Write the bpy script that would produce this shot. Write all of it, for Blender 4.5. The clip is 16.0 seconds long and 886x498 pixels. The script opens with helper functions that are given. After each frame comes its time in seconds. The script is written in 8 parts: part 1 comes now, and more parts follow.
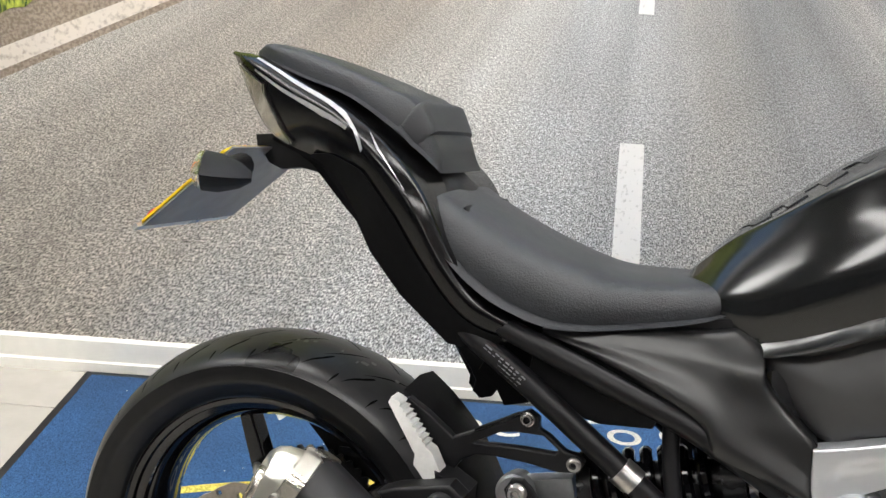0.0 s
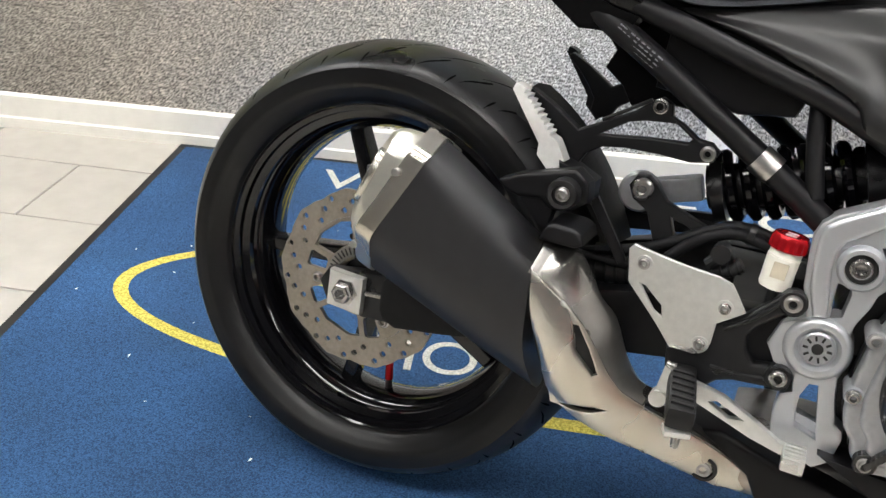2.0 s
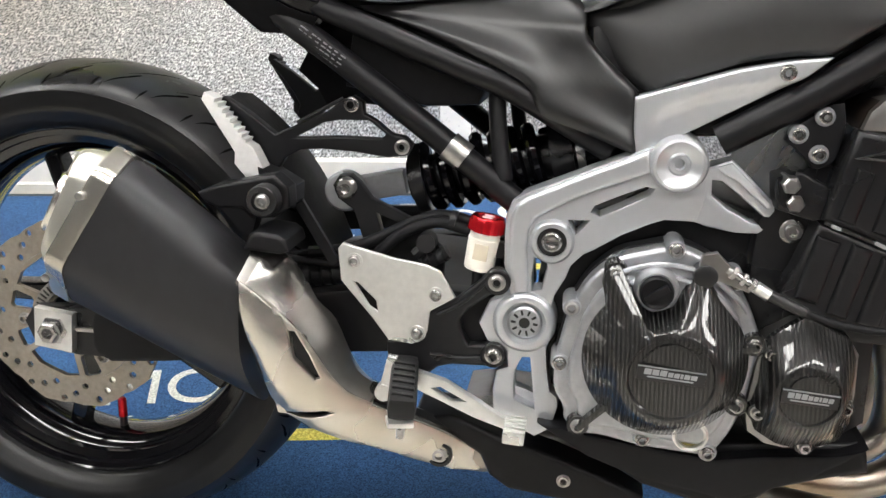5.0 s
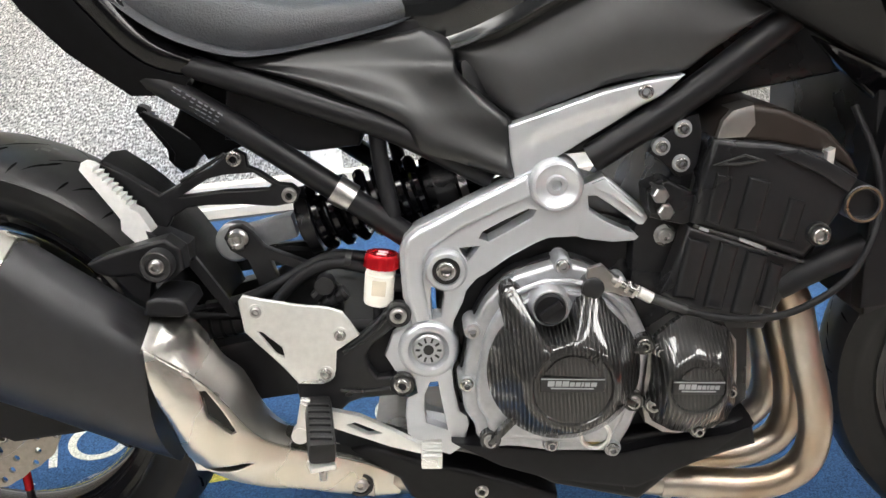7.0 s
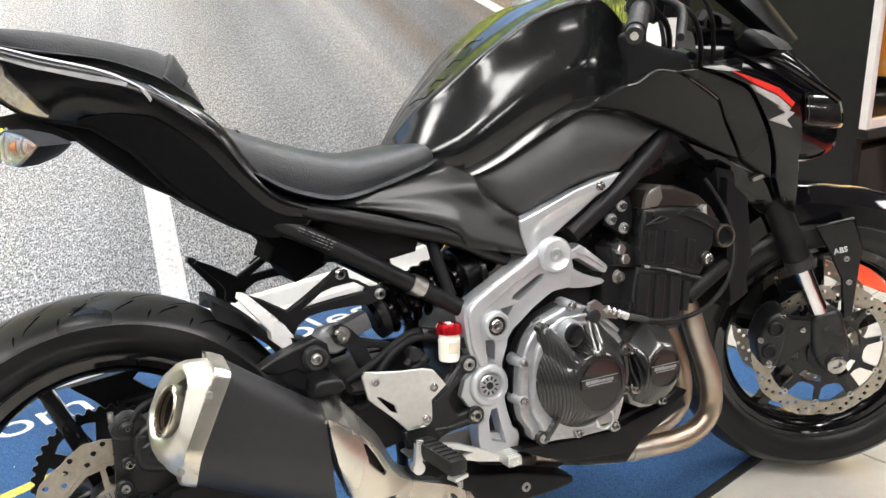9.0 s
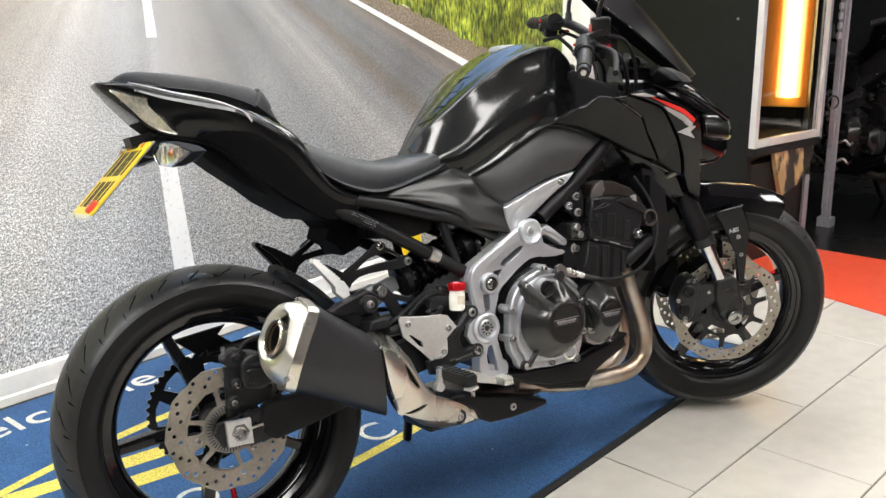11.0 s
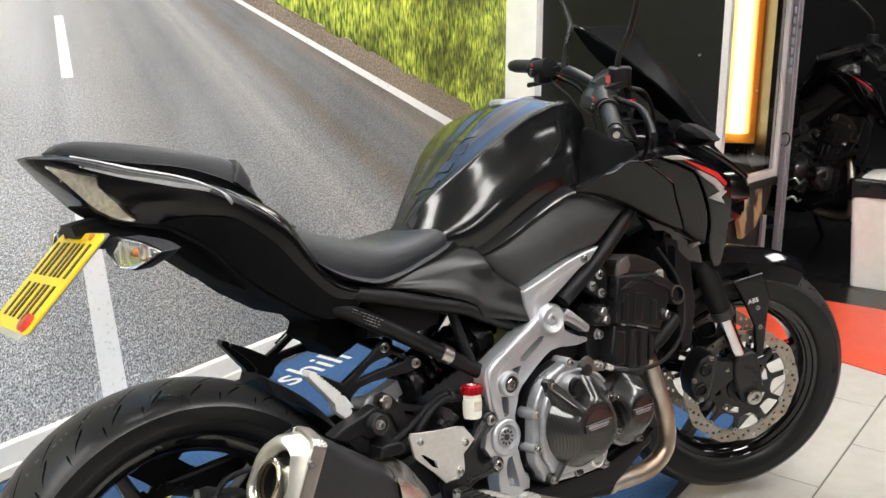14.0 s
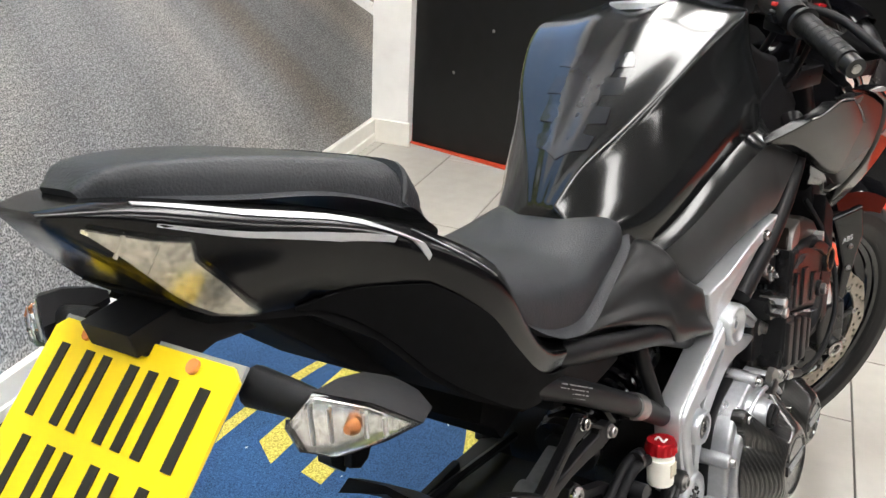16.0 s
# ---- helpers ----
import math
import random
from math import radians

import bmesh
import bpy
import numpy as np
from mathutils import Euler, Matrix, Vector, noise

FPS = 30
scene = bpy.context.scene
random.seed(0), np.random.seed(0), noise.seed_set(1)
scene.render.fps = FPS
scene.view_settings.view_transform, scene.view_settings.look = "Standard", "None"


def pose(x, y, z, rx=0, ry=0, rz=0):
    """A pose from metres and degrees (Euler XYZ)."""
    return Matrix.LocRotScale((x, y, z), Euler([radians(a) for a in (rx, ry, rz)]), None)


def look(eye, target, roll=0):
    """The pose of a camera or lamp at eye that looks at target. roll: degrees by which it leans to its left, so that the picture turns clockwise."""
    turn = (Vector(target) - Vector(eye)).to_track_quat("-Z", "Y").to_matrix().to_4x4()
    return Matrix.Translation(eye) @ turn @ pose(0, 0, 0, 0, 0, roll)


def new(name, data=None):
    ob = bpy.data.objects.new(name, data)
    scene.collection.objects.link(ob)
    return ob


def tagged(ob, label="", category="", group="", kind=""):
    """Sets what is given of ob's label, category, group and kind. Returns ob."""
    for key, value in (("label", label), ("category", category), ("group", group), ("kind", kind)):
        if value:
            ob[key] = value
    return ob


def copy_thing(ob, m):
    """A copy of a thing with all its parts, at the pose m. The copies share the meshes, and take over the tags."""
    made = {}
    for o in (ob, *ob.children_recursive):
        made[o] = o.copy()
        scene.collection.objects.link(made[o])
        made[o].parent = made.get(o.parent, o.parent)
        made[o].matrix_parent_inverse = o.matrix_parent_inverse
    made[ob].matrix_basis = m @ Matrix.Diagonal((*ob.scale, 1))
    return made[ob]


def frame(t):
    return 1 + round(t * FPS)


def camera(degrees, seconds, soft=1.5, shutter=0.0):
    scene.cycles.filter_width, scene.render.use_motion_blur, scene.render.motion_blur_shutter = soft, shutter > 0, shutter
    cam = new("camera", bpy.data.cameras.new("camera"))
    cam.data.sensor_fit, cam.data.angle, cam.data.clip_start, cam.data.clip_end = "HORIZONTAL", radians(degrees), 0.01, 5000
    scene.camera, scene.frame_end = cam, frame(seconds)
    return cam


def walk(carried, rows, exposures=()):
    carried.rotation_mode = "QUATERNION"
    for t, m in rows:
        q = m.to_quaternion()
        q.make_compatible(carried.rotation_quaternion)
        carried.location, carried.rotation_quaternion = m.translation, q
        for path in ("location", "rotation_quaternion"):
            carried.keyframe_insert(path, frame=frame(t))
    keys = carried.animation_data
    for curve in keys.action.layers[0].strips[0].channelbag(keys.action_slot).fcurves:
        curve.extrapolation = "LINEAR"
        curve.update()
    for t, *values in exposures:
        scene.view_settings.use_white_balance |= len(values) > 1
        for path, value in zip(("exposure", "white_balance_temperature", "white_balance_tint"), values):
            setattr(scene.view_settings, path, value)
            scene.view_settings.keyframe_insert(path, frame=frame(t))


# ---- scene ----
cam = camera(50.8, 16.0)
PATH = [
    (0, (0.985, -0.238, 1.183), (0.974, 1.66, 0.552), 4.0),
    (0.5, (0.976, -0.27, 1.14), (0.919, 1.61, 0.46), 4.9),
    (1, (0.96, -0.263, 1.082), (0.854, 1.576, 0.305), 4.1),
    (1.5, (0.941, -0.27, 1.029), (0.813, 1.528, 0.162), 4.0),
    (2, (0.936, -0.274, 0.982), (0.807, 1.493, 0.054), 4.2),
    (2.5, (0.93, -0.276, 0.948), (0.8, 1.473, -0.013), 4.4),
    (3, (0.92, -0.271, 0.948), (0.807, 1.475, -0.021), 4.1),
    (3.5, (0.925, -0.267, 0.952), (0.895, 1.491, -0.003), 4.1),
    (4, (0.948, -0.269, 0.968), (1.041, 1.503, 0.044), 4.2),
    (4.5, (0.981, -0.27, 0.977), (1.203, 1.505, 0.082), 4.2),
    (5, (1.02, -0.272, 0.973), (1.348, 1.498, 0.102), 4.0),
    (5.2, (1.037, -0.267, 0.974), (1.399, 1.493, 0.096), 3.8),
    (7.3, (0.967, -0.273, 1.051), (1.615, 1.397, 0.161), -0.6),
    (7.5, (0.927, -0.303, 1.061), (1.633, 1.362, 0.205), -1.8),
    (8, (0.731, -0.355, 1.095), (1.661, 1.236, 0.318), -1.0),
    (8.5, (0.526, -0.374, 1.096), (1.649, 1.137, 0.421), -0.7),
    (8.7, (0.429, -0.354, 1.112), (1.635, 1.102, 0.459), -0.9),
    (10.8, (-0.213, -0.57, 1.177), (1.237, 0.696, 0.632), -0.7),
    (11, (-0.235, -0.622, 1.181), (1.204, 0.657, 0.641), -0.9),
    (11.5, (-0.281, -0.707, 1.172), (1.149, 0.583, 0.633), -1.2),
    (12, (-0.295, -0.725, 1.167), (1.138, 0.56, 0.623), -1.4),
    (12.5, (-0.289, -0.714, 1.17), (1.139, 0.58, 0.635), -1.2),
    (13, (-0.255, -0.648, 1.19), (1.184, 0.636, 0.664), -0.5),
    (13.5, (-0.176, -0.443, 1.205), (1.341, 0.757, 0.696), 0.1),
    (14, (-0.094, -0.212, 1.231), (1.496, 0.891, 0.724), -0.1),
    (14.5, (0.03, -0.012, 1.244), (1.609, 1.084, 0.691), -0.9),
    (15, (0.122, 0.185, 1.27), (1.713, 1.226, 0.648), 0.2),
    (15.5, (0.169, 0.422, 1.273), (1.836, 1.252, 0.544), 1.5),
    (16, (0.219, 0.638, 1.269), (1.947, 1.175, 0.418), 3.2),
]
walk(cam, [(t, look(eye, target, roll)) for t, eye, target, roll in PATH], exposures=[(0, 0.0), (0.5, 0.0), (1.0, 0.07), (1.5, 0.04), (2.0, 0.0), (3.0, 0.0), (3.5, 0.09), (4.0, 0.21), (4.5, 0.27), (5.0, 0.30), (7.5, 0.50), (8.5, 0.54), (11, 0.26), (12, 0.21), (13.5, 0.12), (14, 0.12), (15, 0.18), (16, 0.14)])

# world, lights and exposure -------------------------------------------------
world = bpy.data.worlds.new("showroom_world")
scene.world = world
world.use_nodes = True
wn = world.node_tree.nodes
sky = wn.new("ShaderNodeTexSky")
sky.sky_type, sky.sun_disc = "NISHITA", False
sky.sun_elevation, sky.sun_rotation = radians(40), radians(200)
wn["Background"].inputs[1].default_value = 0.15
world.node_tree.links.new(sky.outputs[0], wn["Background"].inputs[0])

CEILING = 2.75
ROOM_X0, ROOM_X1, ROOM_Y0, WALL_Y = -4.2, 7.2, -5.0, 2.06


# ---- materials --------------------------------------------------------------
def material(name, base, rough=0.5, metal=0.0, vary=0.15, scale=20.0, bump=0.0, bump_scale=200.0, coat=0.0, rough_vary=0.08, spec=0.42):
    """A principled material whose colour and roughness wander at two scales."""
    m = bpy.data.materials.new(name)
    m.use_nodes = True
    n, ln = m.node_tree.nodes, m.node_tree.links
    b = n["Principled BSDF"]
    co = n.new("ShaderNodeTexCoord")
    big, small = n.new("ShaderNodeTexNoise"), n.new("ShaderNodeTexNoise")
    big.inputs["Scale"].default_value, small.inputs["Scale"].default_value = scale * 0.25, scale * 3
    big.inputs["Detail"].default_value = small.inputs["Detail"].default_value = 4
    for t in (big, small):
        ln.new(co.outputs["Object"], t.inputs["Vector"])
    add = n.new("ShaderNodeMath")
    add.operation = "ADD"
    ln.new(big.outputs[0], add.inputs[0])
    ln.new(small.outputs[0], add.inputs[1])
    ramp = n.new("ShaderNodeMapRange")
    ramp.inputs[1].default_value, ramp.inputs[2].default_value = 0.7, 1.3
    ramp.inputs[3].default_value, ramp.inputs[4].default_value = 1 - vary, 1 + vary
    ln.new(add.outputs[0], ramp.inputs[0])
    mul = n.new("ShaderNodeVectorMath")
    mul.operation = "SCALE"
    mul.inputs[0].default_value = base[:3]
    ln.new(ramp.outputs[0], mul.inputs["Scale"])
    ln.new(mul.outputs[0], b.inputs["Base Color"])
    rr = n.new("ShaderNodeMapRange")
    rr.inputs[1].default_value, rr.inputs[2].default_value = 0.3, 0.7
    rr.inputs[3].default_value, rr.inputs[4].default_value = max(0.02, rough - rough_vary), min(1, rough + rough_vary)
    ln.new(big.outputs[0], rr.inputs[0])
    ln.new(rr.outputs[0], b.inputs["Roughness"])
    b.inputs["Metallic"].default_value = metal
    b.inputs["Coat Weight"].default_value = coat
    b.inputs["Coat Roughness"].default_value = 0.04
    b.inputs["Specular IOR Level"].default_value = spec
    if bump:
        fine, bp = n.new("ShaderNodeTexNoise"), n.new("ShaderNodeBump")
        fine.inputs["Scale"].default_value, fine.inputs["Detail"].default_value = bump_scale, 3
        bp.inputs["Strength"].default_value, bp.inputs["Distance"].default_value = bump, 0.001
        ln.new(co.outputs["Object"], fine.inputs["Vector"])
        ln.new(fine.outputs[0], bp.inputs["Height"])
        ln.new(bp.outputs[0], b.inputs["Normal"])
    return m


def emitter(name, colour, strength):
    m = bpy.data.materials.new(name)
    m.use_nodes = True
    b = m.node_tree.nodes["Principled BSDF"]
    b.inputs["Base Color"].default_value = (*colour, 1)
    b.inputs["Emission Color"].default_value = (*colour, 1)
    b.inputs["Emission Strength"].default_value = strength
    return m


def glassy(name, colour, rough=0.05, ior=1.45):
    m = bpy.data.materials.new(name)
    m.use_nodes = True
    b = m.node_tree.nodes["Principled BSDF"]
    b.inputs["Base Color"].default_value = (*colour, 1)
    b.inputs["Transmission Weight"].default_value = 1.0
    b.inputs["Roughness"].default_value, b.inputs["IOR"].default_value = rough, ior
    return m


GLOSS = material("gloss_black_paint", (0.003, 0.003, 0.004), 0.09, vary=0.2, scale=8, rough_vary=0.03, spec=0.34)
TANKM = material("satin_black_paint", (0.007, 0.0075, 0.008), 0.17, coat=0.25, vary=0.2, scale=8, rough_vary=0.05)
TAILM = material("tail_black_paint", (0.003, 0.003, 0.0035), 0.19, spec=0.32, vary=0.2, scale=8, rough_vary=0.02)
TANKM.node_tree.nodes["Principled BSDF"].inputs["Coat Roughness"].default_value = 0.08
MATTE = material("matte_black_paint", (0.006, 0.006, 0.007), 0.40, spec=0.22, vary=0.25, scale=25, bump=0.06, bump_scale=900)
PLASTIC = material("grained_black_plastic", (0.007, 0.007, 0.008), 0.5, spec=0.18, vary=0.25, scale=30, bump=0.25, bump_scale=1500)
PANEL = material("satin_dark_panel", (0.028, 0.028, 0.0285), 0.47, spec=0.48, vary=0.15, scale=12, bump=0.05, bump_scale=1200)
SIDEP = material("metallic_black_side_panel", (0.011, 0.011, 0.0115), 0.33, vary=0.1, scale=12, spec=0.42, rough_vary=0.02)
VINYL = material("seat_vinyl", (0.017, 0.0185, 0.022), 0.44, spec=0.40, vary=0.2, scale=15, bump=0.85, bump_scale=430)
RUBBER = material("tyre_rubber", (0.021, 0.021, 0.022), 0.35, spec=0.38, vary=0.25, scale=18, bump=0.1, bump_scale=700)
SIDEWALL = material("tyre_sidewall", (0.008, 0.008, 0.0085), 0.36, vary=0.2, scale=18, spec=0.28, bump=0.1, bump_scale=500)
GROOVE = material("tread_groove", (0.002, 0.002, 0.002), 0.9, spec=0.1)
TYREMARK = material("tyre_lettering", (0.11, 0.11, 0.11), 0.6)
RIM = material("black_rim", (0.004, 0.004, 0.005), 0.10, coat=0.3, vary=0.2, spec=0.4, rough_vary=0.04)
DARK = material("engine_black", (0.009, 0.009, 0.010), 0.31, spec=0.36, vary=0.3, scale=30, bump=0.15, bump_scale=600)
SILVER = material("silver_frame_paint", (0.52, 0.535, 0.56), 0.34, metal=0.68, vary=0.03, scale=30, coat=0.2, rough_vary=0.02)
CAST = material("cast_alloy", (0.41, 0.42, 0.44), 0.34, metal=0.75, vary=0.12, scale=40, bump=0.15, bump_scale=900)
ALLOY = material("bright_alloy", (0.72, 0.72, 0.70), 0.33, metal=0.8, vary=0.08, scale=40)
CHROME = material("bright_chrome", (0.75, 0.75, 0.76), 0.10, metal=1.0, vary=0.05)
BOLT = material("steel_bolt", (0.42, 0.41, 0.40), 0.28, metal=1.0, vary=0.15, scale=60)
DISC = material("worn_brake_disc", (0.33, 0.295, 0.25), 0.36, metal=0.8, vary=0.16, scale=60)
RED = material("red_anodised", (0.55, 0.012, 0.02), 0.22, metal=0.6, vary=0.1)
REDPAINT = material("red_paint", (0.55, 0.03, 0.025), 0.25, coat=0.5)
WHITE = material("white_marking", (0.75, 0.75, 0.74), 0.5)
RESERV = material("milky_reservoir", (0.78, 0.76, 0.68), 0.35, vary=0.05)
ORANGE = material("amber_bulb", (0.62, 0.22, 0.07), 0.3)
LENS = glassy("clear_lens", (0.95, 0.95, 0.95), 0.06)
SMOKE = material("smoked_screen", (0.003, 0.003, 0.0035), 0.34, vary=0.1, spec=0.05)
REFLECTOR = material("lamp_reflector", (0.82, 0.82, 0.80), 0.16, metal=0.85, vary=0.35, scale=90)
PLATE = material("yellow_plate", (0.80, 0.56, 0.01), 0.35, vary=0.03)
STRIPE = material("silver_stripe", (0.40, 0.40, 0.41), 0.30, metal=0.3, spec=0.3)
UNDERM = material("dull_black_plastic", (0.005, 0.005, 0.0055), 0.75, spec=0.05, vary=0.2, scale=30)
# Ink of the marks, and the shade in slots, gaps and bores.
INK_AND_GAPS = material("black_ink_and_gap_shade", (0.012, 0.012, 0.012), 0.45)
CLEARPAD = material("clear_pad", (0.020, 0.021, 0.024), 0.15, spec=0.55, vary=0.1)


def brushed(name, base, rough, tint=None):
    """Steel with fine streaks, and where tint is given a straw bloom from heat."""
    m = material(name, base, rough, metal=0.95, vary=0.08, scale=20)
    n, ln = m.node_tree.nodes, m.node_tree.links
    b = n["Principled BSDF"]
    co, mp, no, bp = n.new("ShaderNodeTexCoord"), n.new("ShaderNodeMapping"), n.new("ShaderNodeTexNoise"), n.new("ShaderNodeBump")
    mp.inputs["Scale"].default_value = (1200, 60, 60)
    mp.inputs["Rotation"].default_value = (0, radians(35), 0)
    no.inputs["Scale"].default_value = 1.0
    bp.inputs["Strength"].default_value, bp.inputs["Distance"].default_value = 0.12, 0.0005
    ln.new(co.outputs["Object"], mp.inputs[0])
    ln.new(mp.outputs[0], no.inputs["Vector"])
    ln.new(no.outputs[0], bp.inputs["Height"])
    ln.new(bp.outputs[0], b.inputs["Normal"])
    if tint:
        src = b.inputs["Base Color"].links[0].from_socket
        blot, cr, mix = n.new("ShaderNodeTexNoise"), n.new("ShaderNodeMapRange"), n.new("ShaderNodeMix")
        blot.inputs["Scale"].default_value = 9
        cr.inputs[1].default_value, cr.inputs[2].default_value = 0.42, 0.62
        mix.data_type = "RGBA"
        ln.new(co.outputs["Object"], blot.inputs["Vector"])
        ln.new(blot.outputs[0], cr.inputs[0])
        ln.new(cr.outputs[0], mix.inputs[0])
        ln.new(src, mix.inputs[6])
        mix.inputs[7].default_value = (*tint, 1)
        ln.new(mix.outputs[2], b.inputs["Base Color"])
    return m


STEEL = brushed("brushed_steel", (0.66, 0.635, 0.58), 0.27, (0.60, 0.56, 0.48))
CAPSTEEL = brushed("polished_cap_steel", (0.74, 0.725, 0.66), 0.35)
GRIPR = material("grip_rubber", (0.009, 0.009, 0.0095), 0.5, spec=0.3, vary=0.2, scale=40, bump=0.4, bump_scale=900)
HEADER = brushed("heat_tinted_steel", (0.46, 0.42, 0.37), 0.36, (0.34, 0.26, 0.19))
DULL = brushed("dull_steel", (0.30, 0.29, 0.28), 0.34)
# Cover steel again, darkened for the less lit upper side of the cover.
SHADED_STEEL = brushed("shaded_side_steel", (0.36, 0.35, 0.33), 0.26)
BRONZED = material("heat_stained_steel", (0.34, 0.25, 0.16), 0.3, metal=0.9, vary=0.3, scale=60)
SLEEVE = material("muffler_sleeve", (0.014, 0.014, 0.016), 0.44, spec=0.40, vary=0.2, scale=20, bump=0.05, bump_scale=800)


def carbon(name):
    """Straight ribs of weave under lacquer: dull dark threads beside bright ones."""
    m = material(name, (0.02, 0.02, 0.021), 0.22, coat=0.8, vary=0.1, spec=0.3)
    n, ln = m.node_tree.nodes, m.node_tree.links
    b = n["Principled BSDF"]
    co, wv, cr, rr = n.new("ShaderNodeTexCoord"), n.new("ShaderNodeTexWave"), n.new("ShaderNodeValToRGB"), n.new("ShaderNodeMapRange")
    mp, bp = n.new("ShaderNodeMapping"), n.new("ShaderNodeBump")
    mp.inputs["Rotation"].default_value = (0, radians(6), 0)
    wv.inputs["Scale"].default_value, wv.inputs["Distortion"].default_value = 72, 0.3
    wv.inputs["Detail Scale"].default_value = 0.6
    wv.bands_direction = "X"
    cr.color_ramp.elements[0].color, cr.color_ramp.elements[1].color = (0.0015, 0.0015, 0.0015, 1), (0.036, 0.035, 0.034, 1)
    cr.color_ramp.elements[0].position, cr.color_ramp.elements[1].position = 0.66, 0.96
    rr.inputs[3].default_value, rr.inputs[4].default_value = 0.55, 0.16
    bp.inputs["Strength"].default_value, bp.inputs["Distance"].default_value = 0.25, 0.001
    ln.new(co.outputs["Object"], mp.inputs[0])
    ln.new(mp.outputs[0], wv.inputs["Vector"])
    ln.new(wv.outputs["Fac"], cr.inputs[0])
    ln.new(wv.outputs["Fac"], rr.inputs[0])
    ln.new(wv.outputs["Fac"], bp.inputs["Height"])
    ln.new(bp.outputs[0], b.inputs["Normal"])
    ln.new(rr.outputs[0], b.inputs["Roughness"])
    ln.new(cr.outputs[0], b.inputs["Base Color"])
    return m


CARBON = carbon("carbon_fibre")


def speckled(name, dark, light, scale, rough=0.7, patch=0.25, streak=None, contrast=(0.40, 0.62)):
    """A grain of dark and light specks with broad patches; streak: stretched long marks for blades of grass."""
    m = bpy.data.materials.new(name)
    m.use_nodes = True
    n, ln = m.node_tree.nodes, m.node_tree.links
    b = n["Principled BSDF"]
    co, mp = n.new("ShaderNodeTexCoord"), n.new("ShaderNodeMapping")
    ln.new(co.outputs["Object"], mp.inputs[0])
    if streak:
        mp.inputs["Scale"].default_value = streak
    no, pa = n.new("ShaderNodeTexNoise"), n.new("ShaderNodeTexNoise")
    no.inputs["Scale"].default_value, no.inputs["Detail"].default_value = scale, 6
    pa.inputs["Scale"].default_value, pa.inputs["Detail"].default_value = (9.0 if streak else 2.2), 3
    ln.new(mp.outputs[0], no.inputs["Vector"])
    ln.new(co.outputs["Object"], pa.inputs["Vector"])
    cr = n.new("ShaderNodeValToRGB")
    cr.color_ramp.elements[0].position, cr.color_ramp.elements[1].position = contrast
    cr.color_ramp.elements[0].color, cr.color_ramp.elements[1].color = (*dark, 1), (*light, 1)
    ln.new(no.outputs[0], cr.inputs[0])
    mr, mu = n.new("ShaderNodeMapRange"), n.new("ShaderNodeVectorMath")
    mr.inputs[1].default_value, mr.inputs[2].default_value = 0.35, 0.65
    mr.inputs[3].default_value, mr.inputs[4].default_value = 1 - patch, 1 + patch
    ln.new(pa.outputs[0], mr.inputs[0])
    mu.operation = "SCALE"
    ln.new(cr.outputs[0], mu.inputs[0])
    ln.new(mr.outputs[0], mu.inputs["Scale"])
    ln.new(mu.outputs[0], b.inputs["Base Color"])
    b.inputs["Roughness"].default_value = rough
    return m


ASPHALT = speckled("printed_asphalt", (0.12, 0.118, 0.115), (0.70, 0.69, 0.665), 270, 0.5, 0.12, contrast=(0.39, 0.61))


